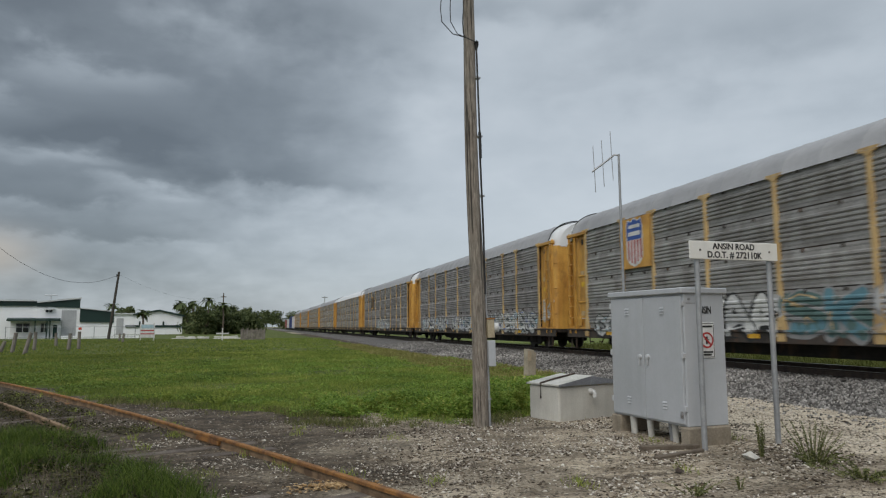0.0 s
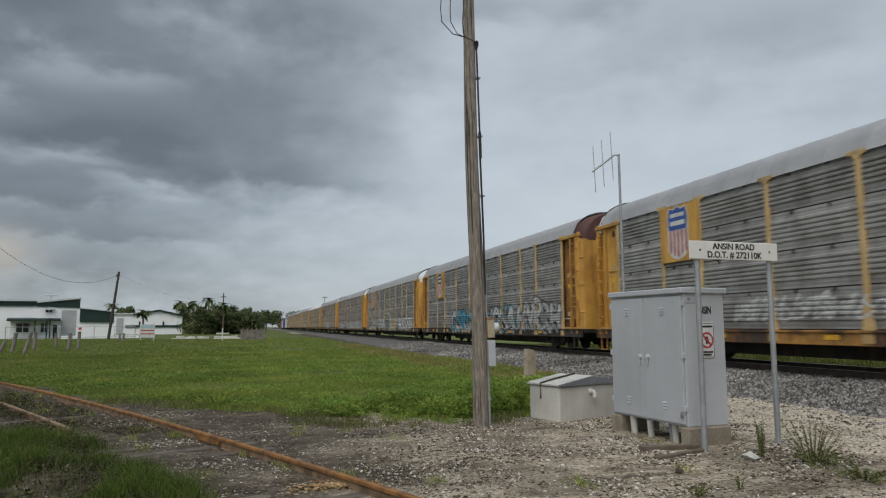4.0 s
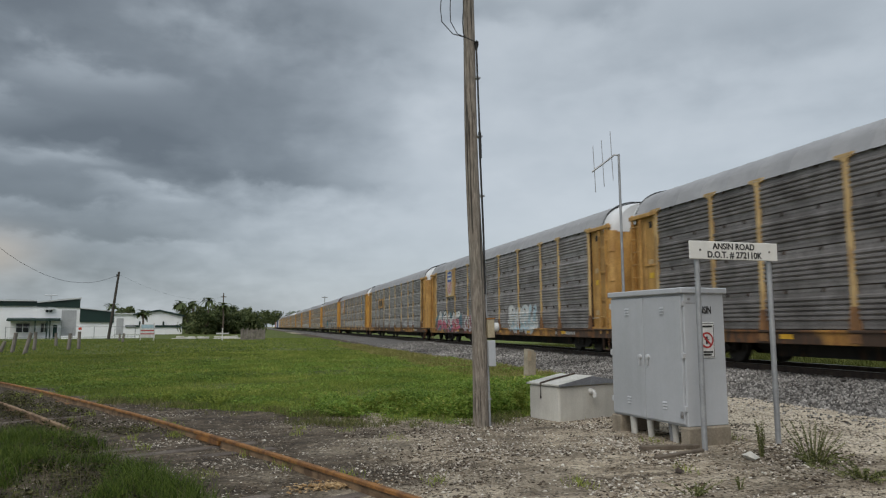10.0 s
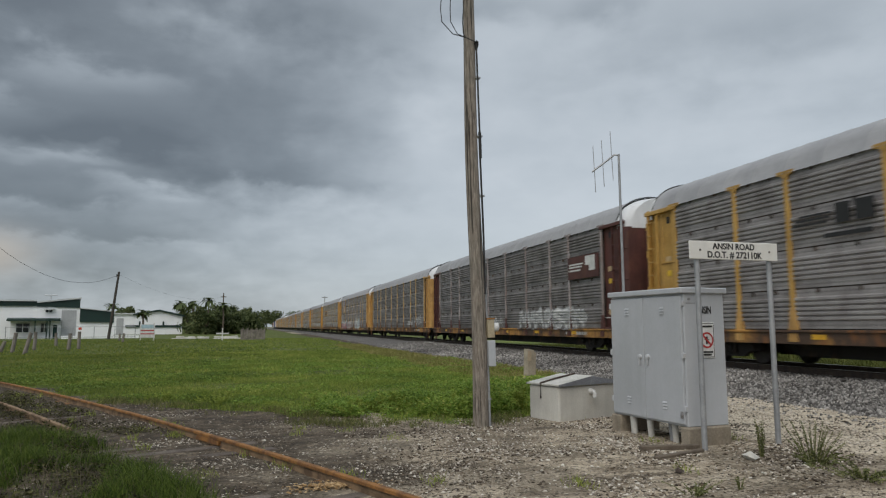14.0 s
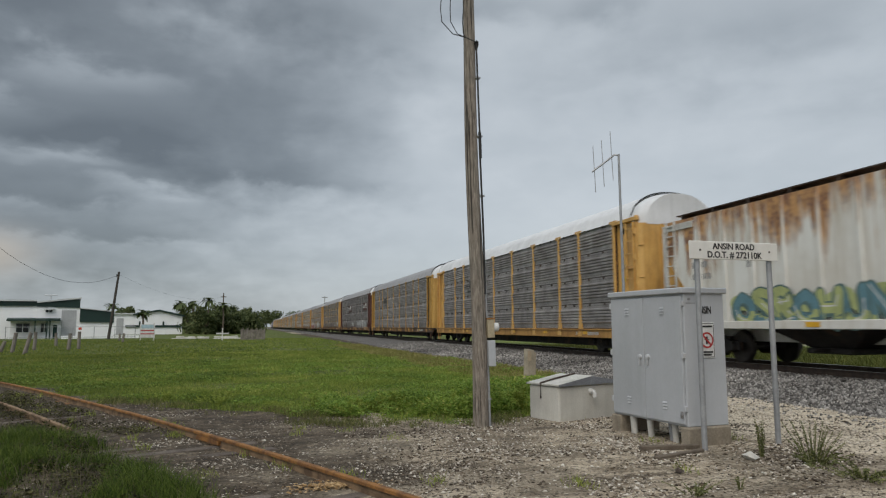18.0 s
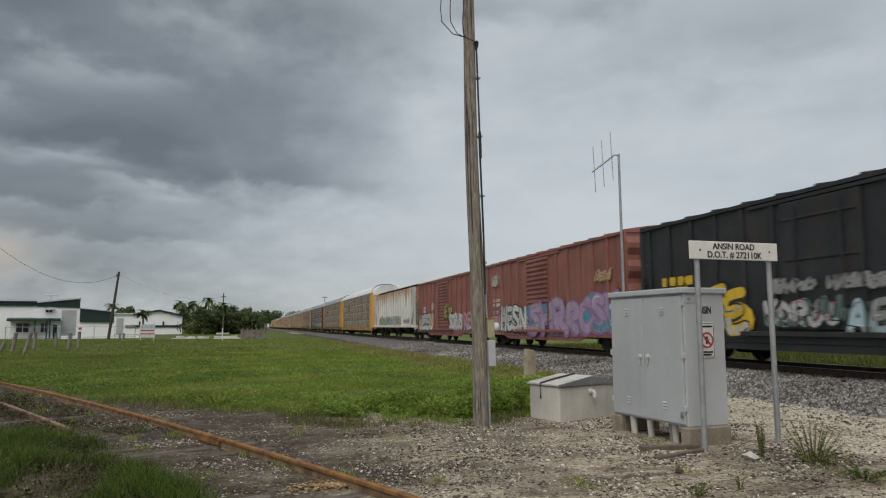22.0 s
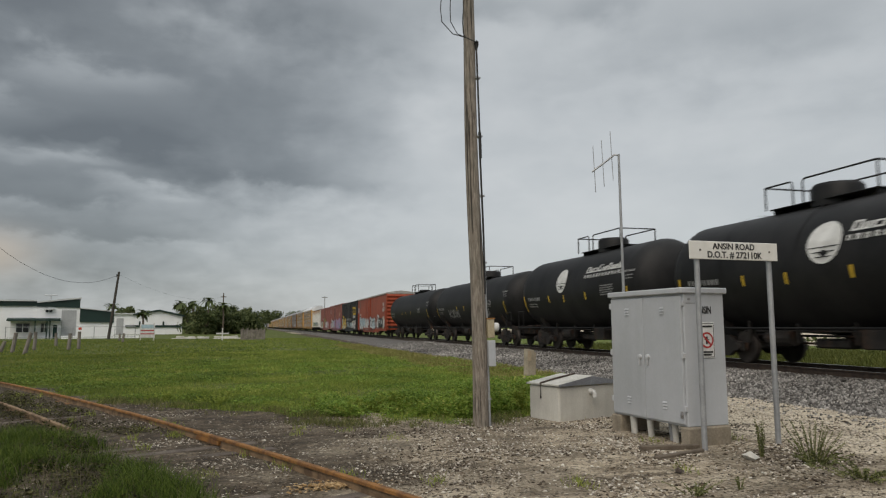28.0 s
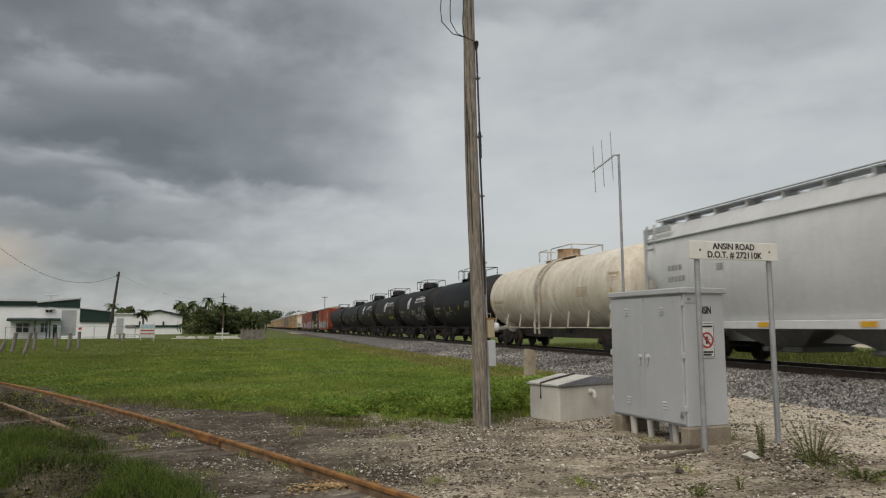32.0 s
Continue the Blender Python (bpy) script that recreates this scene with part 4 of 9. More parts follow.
# ---- antenna on a thin mast behind the cabinet ----
antenna = thing("radio_antenna", pose(6.72, 11.9, 0), "thin radio antenna with three upright rods on a mast", "antenna")
part("mast", M().tube([(0, 0, -0.2), (0, 0, 2.3), (-0.02, -0.02, 4.86)], [0.034, 0.028, 0.022], 10).mesh("mast", GALV_POST, True), antenna)
part("boom", M().tube([(-0.02, -0.02, 4.84), (-0.1, 0.0, 4.85), (-0.28, 0.08, 4.7), (-0.5, 0.16, 4.53)], 0.018, 8).mesh("boom", GALV_POST, True), antenna, "grey boom")
for (x, y, z0, z1) in ((-0.435, 0.155, 4.13, 5.04), (-0.28, 0.1, 4.24, 5.15), (-0.115, 0.05, 4.36, 5.32)):
    part("rod", M().tube([(x, y, z0), (x - 0.035, y, z1)], 0.0065, 6).mesh("rod", GALV_POST), antenna, "thin upright rod")

# ---- old concrete marker post and lumber ----
marker = thing("marker_post", pose(6.68, 16.6, 0, 0, 2, 12), "short weathered concrete marker post", "post")
part("post", M().prism([(-0.12, -0.3), (0.12, -0.3), (0.12, 0.93), (0.07, 0.95), (0.05, 0.99), (-0.12, 1.02)], "y", -0.09, 0.09).mesh("post", surf("pale_brown_concrete", (0.42, 0.36, 0.28), (0.3, 0.25, 0.19), 0.85, 0, 3.0, 40, 0.3, 0.3)), marker)
part("plate", M().box(-0.13, -0.02, -0.1, -0.092, 0.72, 0.96, 0.003).mesh("plate", surf("tan_plate", (0.42, 0.33, 0.24), (0.34, 0.26, 0.18), 0.8)), marker, "small tan plate")
for k, (x, y, l, a) in enumerate(((5.22, 8.2, 0.8, -8), (5.1, 7.8, 0.9, 20))):
    b = new("timber", M().box(-l / 2, l / 2, -0.04, 0.04, -0.03, 0.02 + 0.02 * (k == 0), 0.01).mesh("timber", BOARD_WOOD))
    b.matrix_basis = pose(x, y, 0.02, 0, 0, a)
    tagged(b, "short weathered timber lying on the gravel", "timber")

# ---- the train ----
SPEED = 13.95
CARS = []


def place_car(ob, centre):
    """centre: where the middle of the car is along the track at 16 s."""
    CARS.append((ob, centre))
    ob.matrix_basis = pose(TRACK_X, centre - 16 * SPEED, RAIL_Z)


def wheelset_mesh():
    m = M()
    for s in (-1, 1):
        m.tube([(s * 0.69, 0, 0), (s * 0.72, 0, 0)], [0.475, 0.475], 28)
        m.tube([(s * 0.72, 0, 0), (s * 0.80, 0, 0), (s * 0.83, 0, 0)], [0.457, 0.452, 0.43], 28)
        m.tube([(s * 0.83, 0, 0), (s * 0.80, 0, 0), (s * 0.79, 0, 0), (s * 0.84, 0, 0)], [0.39, 0.3, 0.14, 0.13], 20)
    m.tube([(-1.05, 0, 0), (1.05, 0, 0)], 0.085, 10)
    return m.mesh("wheelset", WHEEL, True)


def side_frame_mesh():
    out = [(-1.12, 0.36), (-1.12, 0.58), (-0.72, 0.62), (-0.42, 0.78), (0.42, 0.78), (0.72, 0.62), (1.12, 0.58), (1.12, 0.36), (0.74, 0.38), (0.46, 0.2), (-0.46, 0.2), (-0.74, 0.38)]
    m = M().prism(out, "x", -0.07, 0.07)
    for y in (-0.89, 0.89):
        m.tube([(-0.17, y, 0.457), (-0.06, y, 0.457)], [0.1, 0.13], 12)
    for y in (-0.16, 0.0, 0.16):
        m.tube([(-0.1, y, 0.28), (-0.1, y, 0.56)], 0.07, 8)
    return m.mesh("side_frame", IRON)


def truck(car, y):
    t = part("truck", kept("bolster", lambda: M().box(-1.05, 1.05, -0.2, 0.2, 0.5, 0.74, 0.04).tube([(0, 0, 0.7), (0, 0, 0.9)], 0.25, 12).mesh("bolster", IRON)), car, "grimy four-wheel truck", at=pose(0, y, 0))
    for s in (-1, 1):
        part("side_frame", kept("side_frame", side_frame_mesh), t, at=pose(s * 1.0, 0, 0, 0, 0, 0 if s < 0 else 180))
        part("wheelset", kept("wheelset", wheelset_mesh), t, at=pose(0, s * 0.89, 0.457))


def coupler(car, y, s):
    part("coupler", kept("coupler", lambda: M().box(-0.09, 0.09, -0.3, 0.35, 0.72, 0.92, 0.02).box(-0.16, 0.14, 0.3, 0.62, 0.66, 0.98, 0.05).tube([(0.2, 0.2, 0.7), (0.22, 0.4, 0.35), (0.2, 0.62, 0.4)], 0.03, 6).mesh("coupler", IRON)), car, at=pose(0, y, 0, 0, 0, 0 if s > 0 else 180))


def ladder_mesh(width, z0, z1, n, mat, key):
    def make():
        m = M()
        for s in (-1, 1):
            m.box(-0.07, 0.0, s * width / 2 - 0.022, s * width / 2 + 0.022, z0, z1)
        for i in range(n):
            z = z0 + (i + 0.5) * (z1 - z0) / n
            m.box(-0.068, -0.042, -width / 2, width / 2, z - 0.016, z + 0.016)
        return m.mesh("ladder", mat)
    return kept(("ladder", key, width, z0, z1), make)


def curve_through(pts, n=4):
    """A smooth line through the points."""
    out = []
    for i in range(len(pts) - 1):
        p0, p1, p2, p3 = pts[max(i - 1, 0)], pts[i], pts[i + 1], pts[min(i + 2, len(pts) - 1)]
        for k in range(n):
            u = k / n
            out.append(tuple(0.5 * (2 * p1[c] + (p2[c] - p0[c]) * u + (2 * p0[c] - 5 * p1[c] + 4 * p2[c] - p3[c]) * u * u + (3 * p1[c] - p0[c] - 3 * p2[c] + p3[c]) * u ** 3) for c in (0, 1)))
    return out + [pts[-1]]


def split_poly(poly, cuts, c):
    """Cut a convex outline of (y, z) at the given values of its c-th coordinate."""
    lo, hi = min(p[c] for p in poly), max(p[c] for p in poly)
    out = []
    for v in cuts:
        if not lo + 1e-5 < v < hi - 1e-5:
            continue
        low, rest = [], []
        for p, q in zip(poly, poly[1:] + poly[:1]):
            (low if p[c] <= v else rest).append(p)
            if (p[c] - v) * (q[c] - v) < 0:
                u = (v - p[c]) / (q[c] - p[c])
                x = tuple(p[k] + (q[k] - p[k]) * u for k in (0, 1))
                low.append(x)
                rest.append(x)
        if len(low) > 2:
            out.append(low)
        poly = rest
        if len(poly) < 3:
            return out
    return out + [poly]


class Spray:
    """Paint on a car's side: outlines of (y, z) that follow the relief of the wall below them."""

    def __init__(self, relief=None, x=-1.66):
        self.m, self.relief, self.x = M(), relief, x

    def poly(self, pts, layer):
        if self.relief is None:
            self.m.add([(self.x - layer, p[0], p[1]) for p in pts], [tuple(range(len(pts)))])
            return
        prof, ycuts, height = self.relief
        for band in split_poly(pts, prof[0], 1):
            for cell in split_poly(band, ycuts, 0):
                my = sum(p[0] for p in cell) / len(cell)
                self.m.add([(min(height(my), float(np.interp(p[1], prof[0], prof[1]))) - layer, p[0], p[1]) for p in cell], [tuple(range(len(cell)))])

    def line(self, pts, w, layer):
        for a, b in zip(pts[:-1], pts[1:]):
            d = Vector((b[0] - a[0], b[1] - a[1]))
            if d.length < 1e-4:
                continue
            n = Vector((-d.y, d.x)).normalized() * w / 2
            self.poly([(a[0] + n.x, a[1] + n.y), (b[0] + n.x, b[1] + n.y), (b[0] - n.x, b[1] - n.y), (a[0] - n.x, a[1] - n.y)], layer)
        for p in pts:
            self.poly([(p[0] + w / 2 * math.cos(math.pi * i / 4), p[1] + w / 2 * math.sin(math.pi * i / 4)) for i in range(8)], layer)


SKELETONS = ([(0, 0), (0.35, 1), (0.6, 0.9), (1, 0), (0.75, 0.4), (0.2, 0.35)], [(1, 0.85), (0.5, 1), (0, 0.65), (0.1, 0.15), (0.6, 0), (1, 0.2), (0.6, 0.4)], [(1, 1), (0.1, 0.9), (0.05, 0.5), (0.8, 0.55), (0.05, 0.45), (0.1, 0), (1, 0.1)],
             [(0, 1), (0.1, 0), (0.05, 0.5), (0.9, 0.5), (1, 1), (0.9, 0)], [(0, 1), (0.1, 0), (0.1, 0.45), (0.9, 1), (0.3, 0.5), (1, 0)], [(0, 0), (0.1, 1), (0.9, 0.05), (1, 1)], [(0.5, 1), (0, 0.7), (0.05, 0.25), (0.5, 0), (1, 0.3), (0.95, 0.75), (0.5, 1)],
             [(0.1, 0), (0, 1), (0.8, 0.95), (0.85, 0.6), (0.2, 0.5), (1, 0)], [(1, 0.9), (0.4, 1), (0.05, 0.75), (0.95, 0.35), (0.6, 0), (0, 0.1)], [(0, 1), (0.05, 0.2), (0.5, 0), (0.95, 0.25), (1, 1)])


def graffiti(car, y0, y1, z0, z1, mats, seed, letters=6, x=-1.66, cloud=True, weight=1.0, relief=None, two_tone=False):
    """A sprayed piece: soft cloud, interlocking fat strokes with dark outlines, spikes and scrawls. mats: cloud, outline, fill, second fill, accent."""
    r = random.Random(seed)
    sp = Spray(relief, x)
    m = sp.m
    cw, h = (y1 - y0) / letters, z1 - z0
    if not cloud:
        # one thin hand-drawn line in loops
        m.k = 2
        for word in range(max(1, letters // 3)):
            a, b = y0 + (y1 - y0) * word / max(1, letters // 3), y0 + (y1 - y0) * (word + 0.85) / max(1, letters // 3)
            n = max(5, int((b - a) / (0.22 * h)))
            base, pts = z0 + r.uniform(0.05, 0.2) * h, []
            for i in range(n):
                yy = b - (b - a) * i / n
                pts += [(yy + r.uniform(-0.1, 0.1), base + r.uniform(0.45, 0.8) * h), (yy + r.uniform(0.0, 0.35) * h, base + r.uniform(0.0, 0.2) * h)]
                if r.random() < 0.35:
                    pts += [(yy - 0.25 * h, base + r.uniform(0.2, 0.4) * h), (yy + 0.1 * h, base + r.uniform(0.35, 0.6) * h)]
            sp.line(curve_through(pts, 5), 0.05 + 0.07 * weight * h * 0.4, 0.003)
            for _ in range(2):
                c = r.uniform(a, b)
                sp.line(curve_through([(c, base + 0.1 * h), (c - 0.3 * h, base + r.uniform(0.3, 0.8) * h), (c - 0.7 * h, base + r.uniform(0.0, 0.9) * h)]), 0.04, 0.004)
        m.k = 5
        return part("graffiti", m.mesh("graffiti", mats, fix=False), car, "thin pale sprayed scrawl")
    n = max(8, int((y1 - y0) * 3.5))
    for i in range(n):
        cy, cz, rad = y0 + (i + r.random()) / n * (y1 - y0), z0 + r.uniform(0.25, 0.75) * h, r.uniform(0.2, 0.3) * h * (1.5 if two_tone else 1.0)
        sp.poly([(cy + rad * 1.25 * math.cos(2 * math.pi * j / 10), max(z0, cz + rad * math.sin(2 * math.pi * j / 10))) for j in range(10)], 0.0012 + 0.0004 * i / n)
    wd = weight * min(cw * 0.34, h * 0.27)
    for i in range(letters):
        a = y0 + (i + 0.12) * cw
        lean, zs, lo = r.uniform(-0.2, 0.25), r.uniform(0.74, 0.88), r.uniform(0.08, 0.16)
        ends = [(a + cw * 0.8 * (1 - u) + lean * (v - 0.5) * cw + r.uniform(-0.05, 0.05) * cw, z0 + h * (lo + zs * v * 0.92) + r.uniform(-0.04, 0.04) * h) for u, v in r.choice(SKELETONS)]
        s = curve_through(ends, 2)
        base = 0.002 + 0.0009 * i
        # a block shadow, the outline, the fill, its shaded foot and a glint
        m.k = 1
        if not two_tone:
            sp.line([(p[0] + wd * 0.22, p[1] - wd * 0.2) for p in s], wd * 1.25, base)
        sp.line(s, wd * (1.2 if two_tone else 1.32), base + 0.0002)
        m.k = 2 if two_tone or r.random() < 0.7 else 3
        sp.line(s, wd * 0.96, base + 0.0004)
        m.k = 5 - m.k
        for p in curve_through(s, 4) if two_tone else s:
            if p[1] < z0 + (0.47 if two_tone else 0.36) * h:
                sp.poly([(p[0] + wd * 0.44 * math.cos(math.pi * j / 4), p[1] + wd * 0.44 * math.sin(math.pi * j / 4)) for j in range(8)], base + 0.0006)
        m.k = 4
        j = r.randint(0, max(0, len(s) - 5))
        sp.line([(p[0] + wd * 0.16, p[1] + wd * 0.2) for p in s[j:j + 4]], wd * 0.14, base + 0.0007)
    for i in range(letters * 2):
        a, z = r.uniform(y0, y1), z0 + h * r.uniform(0.08, 0.92)
        m.k = r.choice((0, 1, 1, 3, 4))
        sp.line(curve_through([(a, z), (a + r.uniform(-0.3, 0.3) * cw, z + r.uniform(-0.12, 0.12) * h), (a + r.uniform(-0.5, 0.5) * cw, min(z1, max(z0, z + r.uniform(-0.2, 0.2) * h)))], 2), wd * r.uniform(0.1, 0.2), 0.0032 + 0.0009 * letters)
    m.k = 5
    return part("graffiti", m.mesh("graffiti", mats, fix=False), car, "sprayed graffiti in several colours")


def print_bars(car, rows, material, x, label="unreadable stencilled print", name="lettering"):
    """Rows of short bars in place of stencilled data: each row is (y, z, height, length, count)."""
    m = M()
    r = random.Random(int(1000 * abs(rows[0][0]) + 100 * rows[0][1]))
    for (y, z, h, l, n) in rows:
        step = l / n
        for i in range(n):
            w = step * r.uniform(0.55, 0.8)
            m.box(x - 0.003, x, y - i * step - w, y - i * step, z, z + h)
    return part(name, m.mesh("print", material), car, label)


CORR = 0.045
HB = 13.75
BAYS = (2.85, 1.95, 2.84, 2.84, 2.84, 2.84, 2.84, 1.95, 2.85)
EAVE, CROWN, SILL = 4.82, 5.72, 0.95


def arch(x, rise=CROWN - EAVE):
    return EAVE + rise * (max(0.0, 1 - (abs(x) / 1.6) ** 2.3)) ** 0.62


RIDGES = ((0.19, 0.0), (0.225, 1.0), (0.275, 1.0), (0.31, 0.0))


def panel_line(height):
    """Depth of one side panel along its height: flat edges, and five narrow ridges between them."""
    line = [(0.0, 0.0)]
    for i in range(5):
        line += [(f + 0.125 * i, d) for f, d in RIDGES]
    return [(f * height, d * CORR) for f, d in line + [(1.0, 0.0)]]


def corrugated(width, height, panels, mat, key):
    def make():
        m = M()
        for k in range(panels):
            m.strip([(-d, -height / 2 + k * height / panels + z) for z, d in panel_line(height / panels)], "y", -width / 2, width / 2)
        m.box(0.002, 0.02, -width / 2, width / 2, -height / 2, height / 2)
        return m.mesh("side_panel", mat, fix=False)
    return kept(("corr", key, round(width, 3), round(height, 3)), make)


def rack_relief():
    """The side of a car carrier: depth along the height, the edges of its posts, and how far those stand out."""
    zs, xs = [0.3, 0.879, 0.884, 0.938, 0.944], [-1.643, -1.643, -1.693, -1.693, -1.572]
    h = (EAVE - SILL) / 4
    for row in range(2):
        for z, d in panel_line(h - 0.035):
            zs.append(SILL + h * row + 0.0175 + z)
            xs.append(-1.572 - d)
    zs.append(SILL + h * 2 + 0.05)
    xs.append(-1.571)
    posts, y = [], -sum(BAYS) / 2
    for w in (0,) + BAYS:
        y += w
        posts.append(y)
    cuts = sorted(p + s * 0.082 for p in posts for s in (-1, 1))
    return (zs, xs), cuts, lambda yy: -1.632 if any(abs(yy - p) < 0.082 for p in posts) else 0.0


def post_mesh(mat, key):
    def make():
        m = M().box(-0.042, 0.02, -0.078, 0.078, SILL + 0.02, EAVE - 0.02, 0.012)
        m.prism([(-0.27, EAVE + 0.02), (-0.27, EAVE - 0.06), (-0.1, EAVE - 0.1), (-0.08, EAVE - 0.16), (0.08, EAVE - 0.16), (0.1, EAVE - 0.1), (0.27, EAVE - 0.06), (0.27, EAVE + 0.02)], "x", -0.05, 0.0)
        return m.mesh("side_post", mat)
    return kept(("post", key), make)


def foot_mesh(mat, key):
    """The flared pedestal that a side post stands on."""
    def make():
        m = M().prism([(-0.17, SILL - 0.12), (-0.15, SILL + 0.08), (-0.085, SILL + 0.5), (0.085, SILL + 0.5), (0.15, SILL + 0.08), (0.17, SILL - 0.12)], "x", -0.046, 0.0)
        return m.box(-0.075, -0.04, -0.15, 0.15, SILL - 0.3, SILL - 0.09, 0.01).mesh("post_foot", mat)
    return kept(("foot", key), make)


FOOT_BROWN = surf("rusty_brown_foot", (0.3, 0.15, 0.06), (0.15, 0.075, 0.035), 0.7, 0.0, 1.5, 20, 0.1, 0.4, 0.5, 0.06, grain=0.3, rust_color=(0.11, 0.05, 0.025))
POST_OF = {"tan_yellow_paint": YELLOW_PALE}


def autorack(centre, label, galv=0, trim=None, post=None, roof=None, sill=None, cap=None, logo=None, tags=(), tail_cap=None):
    """A two-level covered car carrier: corrugated side panels between posts, end bays with ladders, arched roof, flat car below."""
    trim, post, roof, sill, cap = trim or YELLOW, post or (POST_OF.get(trim.name, trim) if trim else YELLOW_PALE), roof or ROOF_GREY, sill or SILL_DARK, cap or ROOF_WHITE
    car = thing("autorack_car", pose(0, 0, 0), label, "railway car", "cars of the freight train")
    part("body", kept("rack_core", lambda: M().box(-1.55, 1.55, -sum(BAYS) / 2, sum(BAYS) / 2, SILL, EAVE - 0.02).mesh("rack_core", SILL_DARK)), car, "dark inner wall")

    def roof_mesh():
        prof = [(-1.64, EAVE - 0.05)] + [(x, arch(x)) for x in np.linspace(-1.6, 1.6, 25)] + [(1.64, EAVE - 0.05)]
        rings, step = [], (2 * HB - 1.2) / 22
        for i in range(22):
            a = -HB + 0.6 + i * step
            rings += [(a, 0), (a + step - 0.07, 0), (a + step - 0.055, 1), (a + step - 0.005, 1)]
        rings.append((HB - 0.6, 0))
        n = len(prof)
        vs = [(u * (1 + 0.004 * k), y, v + 0.009 * k) for y, k in rings for u, v in prof]
        fs = [(r * n + i, r * n + i + 1, (r + 1) * n + i + 1, (r + 1) * n + i) for r in range(len(rings) - 1) for i in range(n - 1)]
        return M().add(vs, fs).mesh("roof", roof, True)
    part("roof", kept(("roof", roof.name), roof_mesh), car, "arched sheet-metal roof")

    def cap_mesh(cap):
        m, n, vs = M(), 7, []
        for k in range(n):
            s = k / (n - 1)
            y, sc, nar = HB - 0.6 + 0.5 * s, 0.95 - 0.05 * s ** 2, 1 - 0.22 * s ** 3
            vs += [(-1.6 * nar, y, EAVE - 0.3)] + [(x * nar, y, EAVE - 0.05 + (arch(x) - EAVE + 0.05) * sc) for x in np.linspace(-1.6, 1.6, 21)] + [(1.6 * nar, y, EAVE - 0.3)]
        fs = [(r * 23 + i, r * 23 + i + 1, (r + 1) * 23 + i + 1, (r + 1) * 23 + i) for r in range(n - 1) for i in range(22)]
        fs.append(tuple(range((n - 1) * 23, n * 23)))
        return m.add(vs, fs).mesh("roof_cap", cap, True)
    for s in (0, 180):
        cm = tail_cap if tail_cap and s else cap
        part("roof_cap", kept(("cap", cm.name), lambda: cap_mesh(cm)), car, "rounded roof end", at=pose(0, 0, 0, 0, 0, s))
        part("roof_cable", kept("roof_cable", lambda: M().tube([(x, HB - 0.62, arch(x) + 0.03) for x in np.linspace(-1.6, 1.6, 17)], 0.022, 5).mesh("roof_cable", CABLE)), car, "black edge strip", at=pose(0, 0, 0, 0, 0, s))
    # sides: only the one towards the road shows its panels, the other is the same from a distance
    h = (EAVE - SILL) / 4
    for side in (-1, 1):
        y = -sum(BAYS) / 2
        if side > 0:
            part("far_side", corrugated(23.8, EAVE - SILL - 0.02, 4, GALV[galv], ("far", galv)), car, at=pose(1.575, 0, (EAVE + SILL) / 2, 0, 0, 180))
            continue
        foot = FOOT_BROWN if trim.name == "tan_yellow_paint" else TAN if trim.name == "mustard_paint" else BROWN if trim.name == "oxide_brown_paint" else post
        part("side_post", post_mesh(post, post.name), car, at=pose(-1.585, y, 0))
        part("post_foot", foot_mesh(foot, foot.name), car, at=pose(-1.585, y, 0))
        for w in BAYS:
            for row in range(4):
                part("side_panel", corrugated(w - 0.02, h - 0.035, 1, GALV[galv], galv), car, at=pose(-1.57, y + w / 2, SILL + h * (row + 0.5)))
            y += w
            part("side_post", post_mesh(post, post.name), car, at=pose(-1.585, y, 0))
            part("post_foot", foot_mesh(foot, foot.name), car, at=pose(-1.585, y, 0))
    half = sum(BAYS) / 2

    def clips():
        m, y = M(), -half
        for w in BAYS:
            for row in range(1, 5):
                for u in (0.3, 0.72):
                    m.box(-1.612, -1.57, y + u * w - 0.03, y + u * w + 0.03, SILL + h * row - 0.1, SILL + h * row - 0.02)
            y += w
        return m.mesh("panel_clip", SILL_DARK, fix=False)
    tagged(part("panel_clip", kept("panel_clip", clips), car, "small dark clips along the panel seams"), kind="stuff")

    pl = HB - 0.33 - half - 0.06

    def end_panel():
        edge = [(-pl / 2, 0.0), (-pl / 2, -0.04)]
        for i in range(2):
            c = -pl / 2 + pl * (0.18 + 0.4 * i)
            edge += [(c - 0.06, -0.04), (c - 0.04, -0.062), (c + 0.04, -0.062), (c + 0.06, -0.04)]
        edge += [(pl / 2, -0.04), (pl / 2, 0.0)]
        return M().prism([(x, y) for y, x in edge], "z", SILL - 0.3, EAVE - 0.1).mesh("end_panel", END_RUST if tail_cap else trim)
    def corner_shell(k):
        """A curved door leaf round one corner of the car, on the side k."""
        arc = [(1.585, HB - 0.34), (1.585, HB - 0.33)] + [(1.365 + 0.22 * math.cos(a), HB - 0.33 + 0.22 * math.sin(a)) for a in np.linspace(0.15, 1.42, 8)] + [(0.75, HB - 0.11)]
        inner = [(0.75, HB - 0.2)] + [(1.365 + 0.14 * math.cos(a), HB - 0.33 + 0.14 * math.sin(a)) for a in np.linspace(1.42, 0.15, 8)] + [(1.5, HB - 0.34)]
        m = M().prism([(k * u, v) for u, v in arc + inner], "z", SILL - 0.05, EAVE - 0.26)
        for z in (1.6, 2.7, 3.8):
            m.tube([(k * (1.365 + 0.235 * math.cos(a)), HB - 0.33 + 0.235 * math.sin(a), z) for a in np.linspace(0.5, 1.2, 5)], 0.025, 5)
        return m.mesh("corner_door", trim, True)
